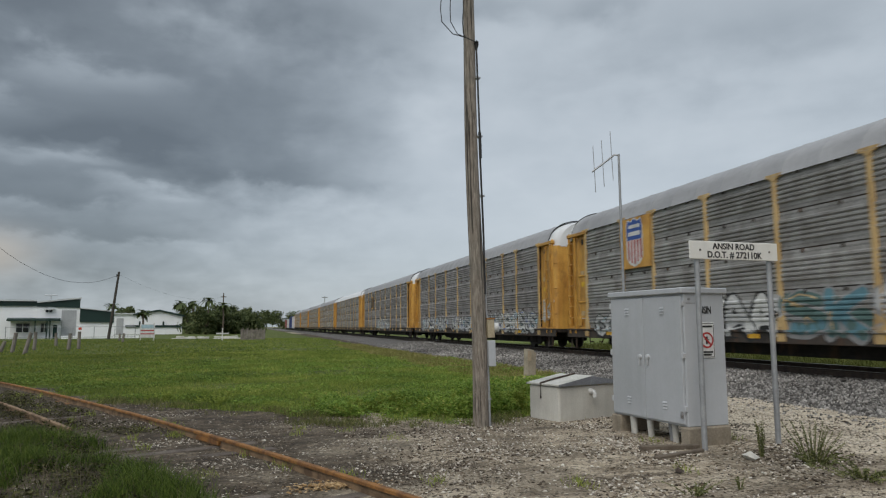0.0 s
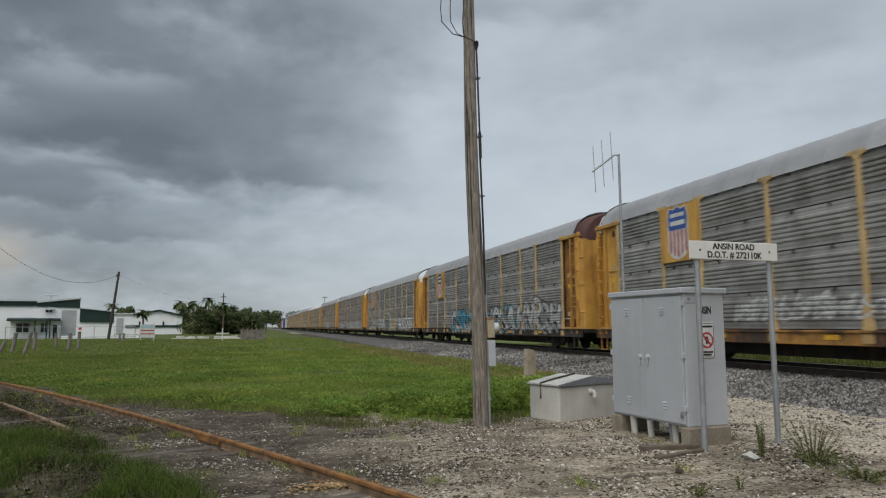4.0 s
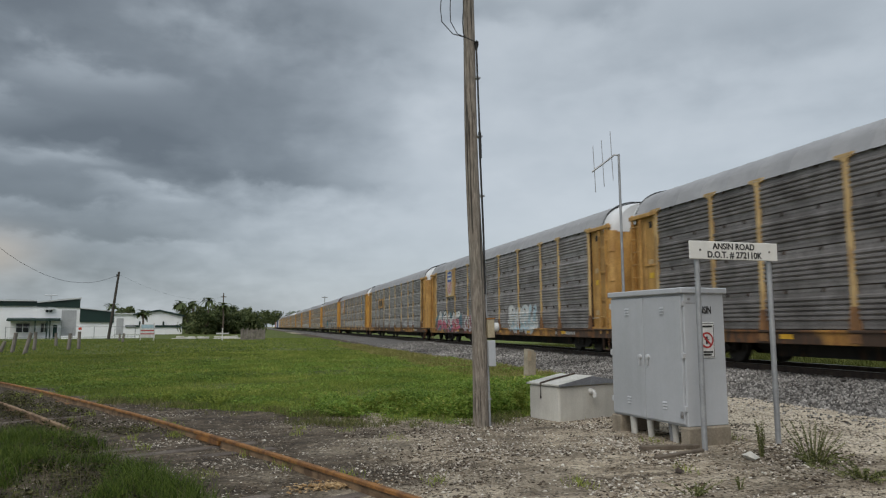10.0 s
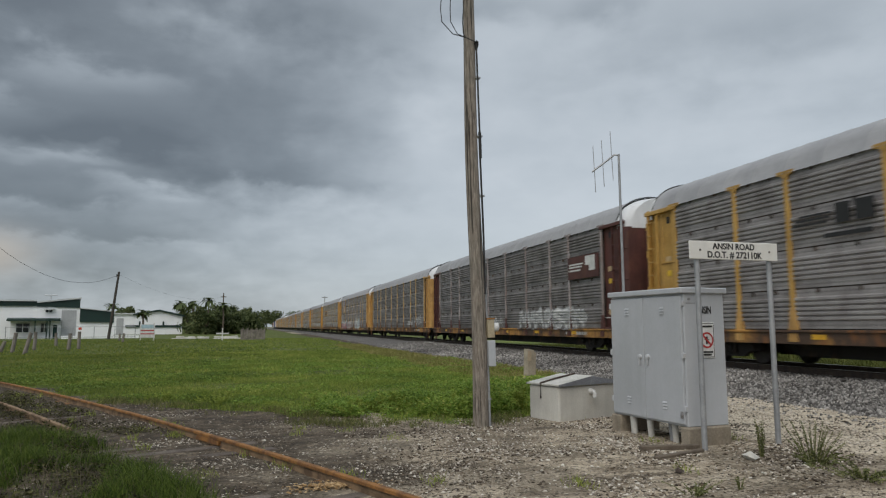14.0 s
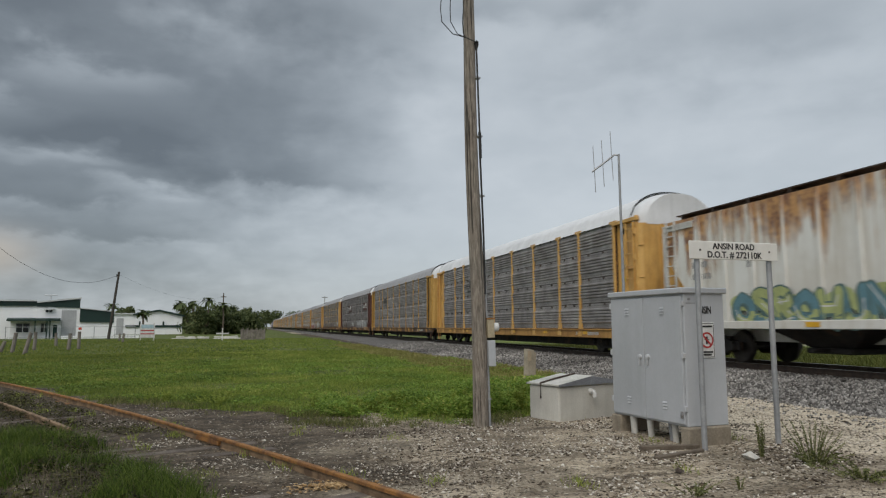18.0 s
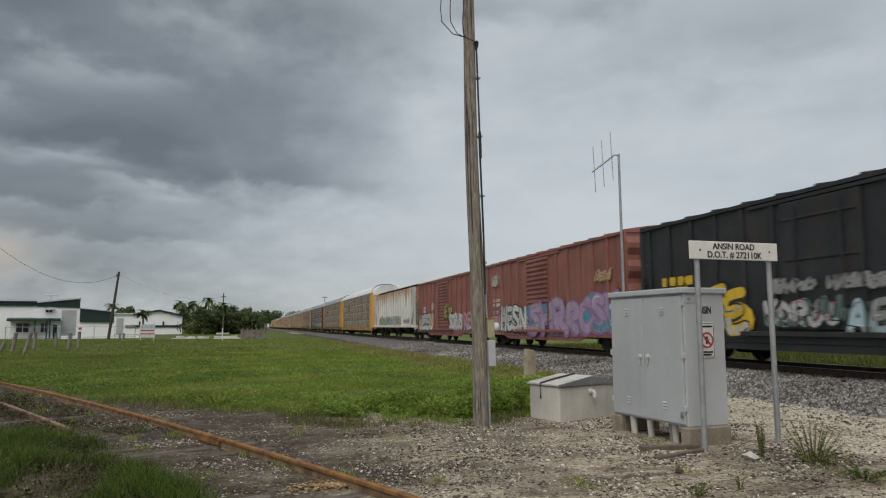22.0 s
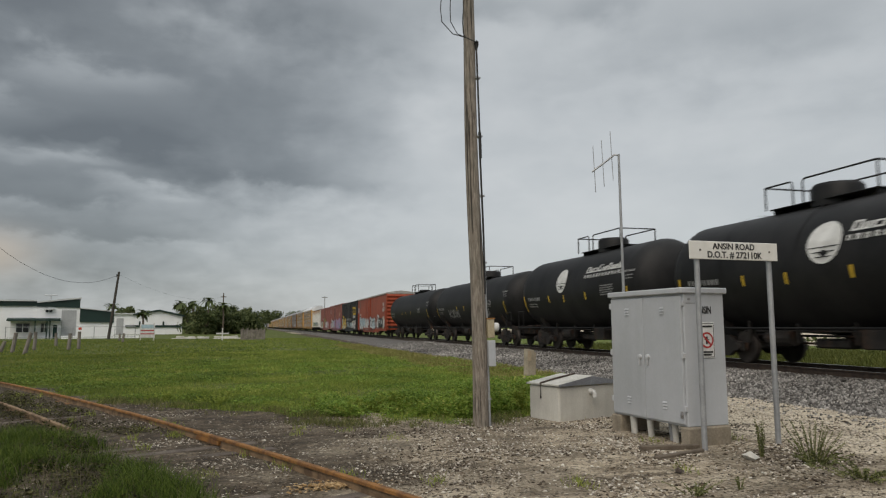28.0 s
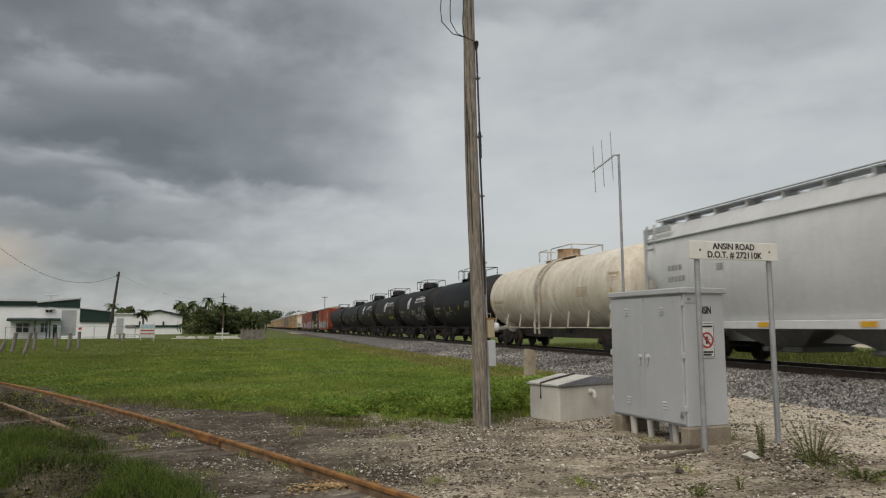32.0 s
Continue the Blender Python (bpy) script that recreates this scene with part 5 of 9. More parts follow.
    for s in (-1, 1):
        for x, turn in ((-1.45, 0), (1.45, 180)):
            part("end_panel", kept(("end_panel", trim.name, bool(tail_cap)), end_panel), car, "painted end panel", at=pose(x, s * (half + 0.06 + pl / 2), 0, 0, 0, turn))
        part("top_plate", kept(("top_plate", trim.name), lambda: M().box(-1.655, -1.5, -pl / 2 - 0.12, pl / 2 + 0.12, EAVE - 0.16, EAVE - 0.03, 0.012).mesh("top_plate", trim)), car, at=pose(0, s * (half + 0.06 + pl / 2), 0))
        for x in (-0.375, 0.375):
            part("end_door", kept(("end_door", trim.name), lambda: M().prism([(-0.375, 0.0), (-0.375, 0.1), (-0.35, 0.16), (0.35, 0.16), (0.375, 0.1), (0.375, 0.0)], "z", SILL - 0.05, EAVE - 0.26).mesh("end_door", trim)), car, "tall folding end door leaf", at=pose(x, s * (HB - 0.26), 0, 0, 0, 0 if s > 0 else 180))
        for k in (-1, 1):
            part("corner_door", kept(("corner_door", trim.name, k), lambda: corner_shell(k)), car, "rounded corner of the end door", at=pose(0, 0, 0, 0, 0, 0 if s > 0 else 180))
        for x in (-0.74, 0.0, 0.74):
            part("door_bar", kept(("door_bar", trim.name), lambda: M().tube([(0, 0, SILL), (0, 0, EAVE - 0.3)], 0.03, 6).mesh("door_bar", trim)), car, at=pose(x, s * (HB - 0.08), 0))
        part("vent_slot", kept("vent_slot", lambda: M().box(-0.14, 0.14, -0.012, 0.012, -0.05, 0.05, 0.004).mesh("vent_slot", CABLE)), car, "dark handhold slot", at=pose(-0.42, s * (HB - 0.095), 2.2))
        part("vent_slot", STORE["vent_slot"], car, "dark handhold slot", at=pose(-0.42, s * (HB - 0.095), 3.6))
        for z in (1.5, 2.75):
            part("stiffener", kept(("stiffener", trim.name), lambda: M().box(-0.3, 0.3, -0.02, 0.02, -0.4, 0.4, 0.012).mesh("stiffener", trim)), car, at=pose(-0.375, s * (HB - 0.1), z))
        part("corner_post", kept(("rack_corner", trim.name), lambda: M().box(-0.06, 0.06, -0.06, 0.06, SILL - 0.3, EAVE + 0.02, 0.02).mesh("corner_post", trim)), car, at=pose(-1.56, s * (HB - 0.33), 0))
        for z, w in ((3.15, 0.2), (2.7, 0.15), (1.55, 0.22)):
            part("label_plate", kept(("label_plate", w), lambda: M().box(-0.006, 0.0, -w, w, -0.09, 0.09, 0.002).mesh("label_plate", P_BUFF if w > 0.18 else P_YELLOW)), car, "small painted label plate", at=pose(-1.492, s * (half + 0.06 + pl * 0.3), z))
        for z in (1.25, 2.2, 3.4, 4.3):
            part("door_hinge", kept(("door_hinge", trim.name), lambda: M().tube([(0, 0, -0.11), (0, 0, 0.11)], 0.045, 8).box(-0.02, 0.02, -0.14, 0.02, -0.05, 0.05, 0.006).mesh("door_hinge", trim)), car, at=pose(-1.63, s * (HB - 0.33), z, 0, 0, 0 if s > 0 else 180))
        part("lower_plate", kept(("lower_plate", trim.name), lambda: M().box(-0.02, 0.06, -pl / 2, pl / 2, SILL - 0.28, SILL + 0.06, 0.012).box(-0.035, 0.0, -0.22, 0.1, SILL + 0.1, SILL + 0.42, 0.01).mesh("lower_plate", trim)), car, at=pose(-1.57, s * (half + 0.06 + pl / 2), 0))
        for z in (2.0, 3.05):
            part("cross_bar", kept(("cross_bar", trim.name), lambda: M().box(-0.03, 0.02, -pl * 0.5, pl * 0.08, -0.03, 0.03, 0.008).mesh("cross_bar", trim)), car, at=pose(-1.5, s * (half + 0.06 + pl / 2), z, 0, 0, 0))
        part("dark_slot", kept("dark_slot", lambda: M().box(-0.008, 0.0, -0.09, 0.09, -0.11, 0.11, 0.002).mesh("dark_slot", CABLE)), car, "dark handhold slot", at=pose(-1.491, s * (half + 0.06 + pl * 0.3), EAVE - 0.42))
        part("grab_iron", kept("grab_iron", lambda: M().tube([(0, -0.25, 0), (-0.07, -0.25, 0), (-0.07, 0.25, 0), (0, 0.25, 0)], 0.016, 6).mesh("grab_iron", P_WHITE)), car, "white grab iron", at=pose(-1.5, s * (half + 0.4), 1.35))
        part("stirrup", kept(("stirrup", sill.name), lambda: M().box(-0.02, 0.02, -0.22, -0.19, 0.2, 0.62).box(-0.02, 0.02, 0.19, 0.22, 0.2, 0.62).box(-0.03, 0.03, -0.22, 0.22, 0.17, 0.21).mesh("stirrup", sill)), car, "step under the ladder", at=pose(-1.6, s * (HB - 0.62), 0))
    part("ladder", ladder_mesh(0.5, SILL - 0.2, EAVE - 0.2, 9, trim, trim.name), car, "side ladder", at=pose(-1.61, HB - 0.66, 0))
    part("ladder", ladder_mesh(0.5, SILL - 0.2, EAVE - 0.2, 9, trim, trim.name), car, "side ladder", at=pose(-1.61, -HB + 0.66, 0))

    def sill_mesh():
        m = M()
        for s in (-1, 1):
            m.box(s * 1.6 - 0.04, s * 1.6 + 0.04, -HB + 0.1, HB - 0.1, 0.6, SILL - 0.01, 0.01)
            m.box(s * 1.6 - 0.09, s * 1.6 + 0.09, -HB + 0.1, HB - 0.1, SILL - 0.07, SILL - 0.012, 0.01)
        return m.mesh("side_sill", sill)
    part("side_sill", kept(("sill", sill.name), sill_mesh), car, "long side sill")
    part("deck", kept("rack_deck", lambda: M().box(-1.5, 1.5, -HB + 0.1, HB - 0.1, 0.78, SILL - 0.02).prism([(-HB - 0.1, 0.8), (-HB - 0.1, 0.55), (-8.9, 0.5), (-8.2, 0.24), (8.2, 0.24), (8.9, 0.5), (HB + 0.1, 0.55), (HB + 0.1, 0.8)], "x", -0.5, 0.5).mesh("deck", IRON)), car, "black underframe")
    for yy in (-9.5, -5.6, -1.6, 2.4, 6.3, 10.1):
        part("reflector", kept("reflector", lambda: M().box(-0.006, 0, -0.22, 0.22, -0.06, 0.06, 0.002).mesh("reflector", REFLECT)), car, at=pose(-1.645, yy, 0.78))
    print_bars(car, [(-half + 3.2, 0.7, 0.12, 0.75, 4), (-half + 2.2, 0.7, 0.12, 0.95, 6)], P_SILVER, -1.642)
    for s in (-1, 1):
        truck(car, s * 10.1)
        coupler(car, s * (HB + 0.05), s)
    if logo:
        logo(car)
    for t in tags:
        graffiti(car, *t[:5], relief=rack_relief(), **t[5])
    place_car(car, centre)
    return car


def flat_poly(m, pts, x, scale, y, z):
    """An outline in the car's side plane; u runs to the car's head."""
    m.add([(x, y - u * scale, z + v * scale) for u, v in pts], [tuple(range(len(pts)))])


def shield_logo(top=None, y=8.07, colour=None):
    """A yellow panel with a striped shield, at a distance y towards the rear of the car's head."""
    def make(car):
        a, b = y - 0.97, y + 0.97
        plate = part("logo_panel", M().box(-1.69, -1.66, a, b, 3.0, EAVE - 0.08, 0.006).mesh("logo_panel", colour or YELLOW), car, "yellow panel with a striped shield")
        m = M()
        shield = [(-0.5, 0.5), (-0.42, 0.78), (-0.2, 0.72), (0, 0.82), (0.2, 0.72), (0.42, 0.78), (0.5, 0.5), (0.46, 0.1), (-0.46, 0.1)]
        low = [(-0.46, 0.1), (0.46, 0.1), (0.5, -0.5), (0.3, -0.7), (0, -0.8), (-0.3, -0.7), (-0.5, -0.5)]
        back = [(u * 1.07, v * 1.05) for u, v in shield[:7]] + [(u * 1.07, v * 1.05) for u, v in low[2:]]
        flat_poly(m, back, -1.694, 1.0, y, 3.88)
        m.k = 1
        flat_poly(m, shield, -1.697, 1.0, y, 3.88)
        m.k = 0
        flat_poly(m, low, -1.697, 1.0, y, 3.88)
        flat_poly(m, [(-0.36, 0.5), (-0.36, 0.62), (0.36, 0.62), (0.36, 0.5)], -1.7, 1.0, y, 3.88)
        flat_poly(m, [(-0.38, 0.24), (-0.38, 0.38), (0.38, 0.38), (0.38, 0.24)], -1.7, 1.0, y, 3.88)
        m.k = 2
        for i in range(5):
            u = -0.42 + i * 0.2
            dn = -0.55 - 0.2 * (1 - abs(u + 0.05) / 0.5)
            flat_poly(m, [(u, 0.09), (u + 0.09, 0.09), (u + 0.09, dn), (u, dn)], -1.7, 1.0, y, 3.88)
        part("logo", m.mesh("logo", [P_WHITE, top or P_BLUE, P_RED], fix=False), plate, "striped shield emblem")
    return make


def plate_logo(y, z, w, h, back, front, bars):
    """A painted panel with plain strokes in place of a company's mark."""
    def make(car):
        plate = part("logo_panel", M().box(-1.69, -1.655, y - w / 2, y + w / 2, z - h / 2, z + h / 2, 0.006).mesh("logo_panel", back), car, "painted panel with a company mark") if back else car
        m = M()
        for (u0, u1, v0, v1) in bars:
            m.box(-1.70, -1.69, y + w / 2 - u1 * w, y + w / 2 - u0 * w, z - h / 2 + v0 * h, z - h / 2 + v1 * h, 0.002)
        part("logo", m.mesh("logo", front), plate, "plain emblem")
    return make


END_RUST = surf("rusty_orange_paint", (0.44, 0.195, 0.036), (0.2, 0.082, 0.024), 0.6, 0.0, 1.1, 22, 0.1, 0.5, 0.85, 0.1, grain=0.35, rust_color=(0.1, 0.045, 0.022), low=0.38, high=0.6)
TAN = surf("tan_yellow_paint", (0.57, 0.335, 0.11), (0.43, 0.235, 0.072), 0.55, 0.0, 0.9, 22, 0.08, 0.45, 0.35, 0.06)
CREAM_YELLOW = surf("mustard_paint", (0.52, 0.315, 0.09), (0.41, 0.235, 0.06), 0.55, 0.0, 0.9, 22, 0.08, 0.35, 0.1, 0.05)
ROSE = surf("pale_grey_post_paint", (0.36, 0.325, 0.315), (0.25, 0.2, 0.19), 0.6, 0.0, 0.9, 22, 0.08, 0.35, 0.2, 0.05)
BOUND = 250.2
PITCH = 28.62


def rack_centre(k):
    """The car that follows the k-th coupling; car 0 ends at the coupling beside the pole at the start."""
    return BOUND - PITCH * k - PITCH / 2


three = [(0.05, 0.3, 0.1, 0.9), (0.37, 0.63, 0.1, 0.9), (0.7, 0.95, 0.1, 0.9)]
fallen = [(0.05, 0.45, 0.35, 0.42), (0.05, 0.48, 0.5, 0.57), (0.05, 0.52, 0.62, 0.69), (0.6, 0.9, 0.55, 0.95), (0.72, 0.9, 0.3, 0.55)]
P_SCRAWL = paint("faded_white_paint", (0.55, 0.55, 0.54))
P_LIMEPALE, P_LILAC = paint("pale_lime_paint", (0.42, 0.47, 0.2)), paint("lilac_paint", (0.42, 0.3, 0.45))
P_ROSE = paint("rose_red_paint", (0.55, 0.14, 0.2))
P_MAROON = paint("maroon_paint", (0.2, 0.05, 0.05))
P_DULLTEAL, P_MUTETEAL = paint("dull_teal_paint", (0.1, 0.17, 0.16)), paint("muted_teal_paint", (0.12, 0.25, 0.3))
SCRATCH = (P_SILVER, P_SILVER, P_SCRAWL, P_SCRAWL, P_SCRAWL, P_SCRAWL)
AMBER = surf("amber_paint", (0.66, 0.39, 0.125), (0.56, 0.31, 0.09), 0.45, 0, 0.9, 22, 0.05, 0.3, 0.2, 0.03, grain=0.15)
MIX1 = (P_CYAN, P_BLACK, P_WHITE, P_SILVER, P_BLUE, P_BLACK)
GOLD = "car carrier, grey corrugated sides, yellow ends"
autorack(rack_centre(-7), GOLD, 0, roof=ROOF_GREY)
autorack(rack_centre(-6), GOLD, 0)
autorack(rack_centre(-5), GOLD, 0)
autorack(rack_centre(-4), GOLD + ", some graffiti", 0, tags=((-6, -2, 0.9, 1.8, MIX1, dict(seed=3, letters=4)),))
autorack(rack_centre(-3), GOLD + " and a white roof", 0, roof=ROOF_WHITE)
autorack(rack_centre(-2), GOLD + ", white graffiti", 1, post=YELLOW_PALE, logo=plate_logo(6.0, 3.6, 1.2, 1.3, YELLOW, P_BLACK, three), tags=((-3.5, 3.0, 0.8, 1.8, MIX1, dict(seed=9, letters=7)),))
autorack(rack_centre(-1), GOLD + ", blue and white graffiti", 1, post=YELLOW_PALE, tags=((-11.5, -5.2, 0.75, 1.75, MIX1, dict(seed=12, letters=9)), (-4.8, 2.6, 0.75, 1.65, MIX1, dict(seed=13, letters=10)), (4, 11, 0.75, 1.65, MIX1, dict(seed=14, letters=9)), (-13.2, -12.3, 0.9, 2.2, SCRATCH, dict(seed=15, letters=2, cloud=False))))
autorack(rack_centre(0), GOLD + ", shield panel, bold graffiti", 0, logo=shield_logo(), tags=((-11.2, -5.6, 0.72, 1.85, MIX1, dict(seed=22, letters=6)), (-4.6, -1.4, 0.72, 1.9, (P_BUFF, P_GREY, P_SILVER, P_BUFF, P_WHITE, P_BLACK), dict(seed=21, letters=4)), (-1.2, 1.2, 0.8, 1.9, (P_DULLTEAL, P_GREY, P_DULLTEAL, P_MUTETEAL, P_BUFF, P_BLACK), dict(seed=26, letters=2)), (1.5, 4.7, 0.72, 1.85, (P_SILVER, P_BLACK, P_WHITE, P_SILVER, P_WHITE, P_BLACK), dict(seed=25, letters=3)), (6.0, 11.2, 0.72, 1.5, (P_GREY, P_BLACK, P_SILVER, P_WHITE, P_CYAN, P_BLACK), dict(seed=24, letters=6))))
autorack(rack_centre(1), GOLD + ", shield panel, teal graffiti", 0, tail_cap=BROWN, logo=shield_logo(P_BLACK), tags=((-0.2, 5.4, 0.72, 2.05, (P_TEAL, P_BLACK, P_SILVER, P_TEAL, P_BLUE, P_BLACK), dict(seed=31, letters=5)), (-6.2, -0.6, 0.72, 2.15, (P_TEAL, P_BLACK, P_SILVER, P_GREY, P_WHITE, P_BLACK), dict(seed=32, letters=5)), (-11.6, -6.6, 0.72, 2.2, (P_GREY, P_BLACK, P_SILVER, P_GREY, P_WHITE, P_BLACK), dict(seed=33, letters=5))))
autorack(rack_centre(2), GOLD + ", shield panel, yellow sill", 0, sill=SILL_YELLOW, logo=shield_logo(), tags=((-10.5, 6, 1.05, 1.85, SCRATCH, dict(seed=41, letters=21, cloud=False)), (-11.4, -10.4, 0.95, 1.5, SCRATCH, dict(seed=42, letters=3, cloud=False))))
autorack(rack_centre(3), GOLD + ", dark mark, yellow sill", 0, trim=TAN, sill=SILL_YELLOW, logo=plate_logo(5.68, 3.37, 2.66, 0.88, TAN, P_BLACK, [(0.18, 0.36, 0.2, 0.85), (0.42, 0.58, 0.12, 0.8), (0.64, 0.84, 0.2, 0.85)]), tags=((-2.0, 4.0, 1.0, 1.75, SCRATCH, dict(seed=51, letters=6, cloud=False)), (-9.5, -5.0, 1.0, 1.6, SCRATCH, dict(seed=52, letters=6, cloud=False))))
autorack(rack_centre(4), GOLD + ", shield panel, pink graffiti", 1, trim=TAN, sill=SILL_YELLOW, logo=shield_logo(colour=YELLOW_PALE), tags=((6.0, 11.5, 0.75, 2.0, (P_MUTETEAL, P_BLACK, P_WHITE, P_ROSE, P_WHITE, P_BLACK), dict(seed=61, letters=4, weight=1.3, two_tone=True)), (0.8, 5.0, 0.75, 1.75, (P_PINK, P_MAROON, P_SILVER, P_WHITE, P_PINK, P_BLACK), dict(seed=62, letters=5)), (-6.4, -3.0, 0.75, 2.0, (P_WHITE, P_SILVER, P_WHITE, P_CYAN, P_CYAN, P_BLACK), dict(seed=63, letters=4))))
autorack(rack_centre(5), GOLD + " darkened by grime", 2, trim=TAN, sill=SILL_YELLOW, tags=((-11.2, -8.4, 1.1, 2.1, SCRATCH, dict(seed=72, letters=4, cloud=False)), (-7.9, -5.8, 1.1, 1.6, SCRATCH, dict(seed=73, letters=3, cloud=False))))
autorack(rack_centre(6), "car carrier with dark grey sides, brown ends and brown emblem panels", 2, trim=BROWN, post=ROSE, sill=SILL_YELLOW, logo=lambda c: (plate_logo(2.84, 3.37, 2.66, 0.9, BROWN, P_WHITE, fallen)(c), plate_logo(-10.47, 3.37, 2.66, 0.9, BROWN, P_WHITE, fallen)(c)), tags=((-10.4, -3.4, 0.98, 1.8, (P_SILVER, P_GREY, P_SILVER, P_WHITE, P_WHITE, P_WHITE), dict(seed=82, letters=7)), (-1.0, 2.0, 1.0, 1.6, SCRATCH, dict(seed=83, letters=3, cloud=False))))
autorack(rack_centre(7), "car carrier with grey corrugated sides and mustard yellow ends", 1, trim=CREAM_YELLOW, sill=SILL_YELLOW, logo=plate_logo(5.68, 3.37, 2.4, 1.0, None, P_BLACK, [(0.0, 0.45, 0.5, 0.55), (0.05, 0.48, 0.6, 0.65), (0.1, 0.5, 0.7, 0.75), (0.55, 0.72, 0.45, 0.9), (0.78, 0.98, 0.45, 0.9), (0.4, 0.95, 0.15, 0.25)]))
autorack(rack_centre(8), "newer car carrier with grey sides, amber posts and a white roof", 1, trim=AMBER, roof=ROOF_WHITE, sill=surf("amber_sill", (0.5, 0.27, 0.08), (0.34, 0.17, 0.05), 0.6, 0, 0.9, 20, 0.1, 0.4, 0.3), logo=plate_logo(5.68, 3.37, 2.2, 0.95, None, P_BLACK, [(0.0, 0.45, 0.55, 0.6), (0.05, 0.48, 0.65, 0.7), (0.55, 0.72, 0.45, 0.9), (0.78, 0.98, 0.45, 0.9), (0.4, 0.95, 0.2, 0.28)]))


def boxcar(head, tail, label, paint_mat, roof=None, tags=(), door_at=0.0, door_w=2.4, ribs=True, eave=4.3, lettering=None, deco=None, end_ribs=9, plug=False):
    """A box car between two couplings: ribbed sides, sliding door, corrugated ends, low gabled roof."""
    L = head - tail
    hb = L / 2 - 0.62
    car = thing("box_car", pose(0, 0, 0), label, "railway car", "cars of the freight train")
    roof = roof or paint_mat
    m = M().box(-1.5, 1.5, -hb, hb, 0.72, eave)
    part("body", m.mesh("body", paint_mat), car)
    prof = [(-1.58, eave - 0.1), (-1.58, eave), (-0.6, eave + 0.16), (0, eave + 0.22), (0.6, eave + 0.16), (1.58, eave), (1.58, eave - 0.1)]
    m = M().prism(prof, "y", -hb - 0.02, hb + 0.02)
    n = int(2 * hb / 1.25)
    for i in range(n + 1):
        y = -hb + i * 2 * hb / n
        m.prism([(u * 0.995, v + 0.045) for u, v in prof[1:-1]] + [(1.57, eave - 0.05), (-1.57, eave - 0.05)], "y", y - 0.05, y + 0.05)
    part("roof", m.mesh("roof", roof), car, "low gabled metal roof")
    d0, d1 = door_at - door_w / 2, door_at + door_w / 2
    k = 0
    rib = kept(("rib", paint_mat.name, eave), lambda: M().box(-0.07, 0.0, -0.06, 0.06, 0.82, eave - 0.12, 0.012).mesh("side_rib", paint_mat))
    panel_edges = [y for y in np.arange(-hb + 0.08, hb, 1.15) if not d0 - 0.15 < y < d1 + 0.15]
    for y in panel_edges:
        if ribs:
            part("side_rib", rib, car, at=pose(-1.5, y, 0))
    if plug:
        door = part("door", M().box(-1.6, -1.5, d0, d1, 0.95, eave - 0.25, 0.012).mesh("door", paint_mat), car, "sliding plug door")
        for z in (1.5, 2.6, 3.6):
            part("door_rib", M().box(-1.63, -1.598, d0 + 0.1, d1 - 0.1, z, z + 0.06, 0.008).mesh("door_rib", paint_mat), door)
        for y in (d0 + 0.5, d1 - 0.5):
            part("lock_rod", M().tube([(-1.65, y, 1.0), (-1.65, y, eave - 0.4)], 0.03, 8).mesh("lock_rod", paint_mat), door)
    else:
        front, st = [], (eave - 1.25) / 15
        for i in range(15):
            z = 0.98 + i * st
            front += [(-1.58, z), (-1.58, z + st * 0.3), (-1.64, z + st * 0.42), (-1.64, z + st * 0.8), (-1.58, z + st * 0.95)]
        part("door", M().prism([(-1.5, 0.95), (-1.58, 0.95)] + front + [(-1.58, eave - 0.25), (-1.5, eave - 0.25)], "y", d0, d1).mesh("door", paint_mat), car, "ribbed sliding side door")
    part("door_track", M().box(-1.68, -1.5, d0 - 1.6, d1 + 1.6, 0.78, 0.9, 0.01).mesh("door_track", paint_mat), car, "lower door rail")
    part("door_track", M().box(-1.575, -1.5, d0 - 1.2, d1 + 1.2, eave - 0.22, eave - 0.13, 0.01).mesh("door_track", paint_mat), car, "upper door rail")
    part("side_sill", M().box(-1.56, -1.46, -hb, hb, 0.6, 0.84, 0.01).box(1.46, 1.56, -hb, hb, 0.6, 0.84, 0.01).prism([(-hb * 0.62, 0.62), (hb * 0.62, 0.62), (hb * 0.5, 0.42), (-hb * 0.5, 0.42)], "x", -1.53, -1.47).mesh("side_sill", paint_mat), car, "fish-belly side sill")
    part("underframe", M().box(-0.35, 0.35, -hb - 0.3, hb + 0.3, 0.5, 0.9).box(-1.3, 1.3, -hb + 0.4, -hb + 0.8, 0.55, 0.75).box(-1.3, 1.3, hb - 0.8, hb - 0.4, 0.55, 0.75).mesh("underframe", IRON), car, "black underframe")
    hgt = (eave - 1.05) / end_ribs
    wall = [(hb - 0.02, 0.72), (hb + 0.02, 0.72)]
    for i in range(end_ribs):
        z = 0.95 + i * hgt
        wall += [(hb + 0.02, z + hgt * 0.1), (hb + 0.13, z + hgt * 0.4), (hb + 0.13, z + hgt * 0.62), (hb + 0.02, z + hgt * 0.9)]
    end = M().prism(wall + [(hb + 0.02, eave + 0.02), (hb - 0.02, eave + 0.02)], "x", -1.44, 1.44)
    for x in (-1.48, 1.48):
        for s in (-1, 1):
            part("corner_post", M().box(x - 0.05, x + 0.05, s * hb - 0.06, s * hb + 0.1 * s + 0.06, 0.72, eave, 0.01).mesh("corner_post", paint_mat), car)
    em = end.mesh("end_wall", paint_mat)
    part("end_wall", em, car, "corrugated end wall")
    part("end_wall", em, car, "corrugated end wall", at=pose(0, 0, 0, 0, 0, 180))
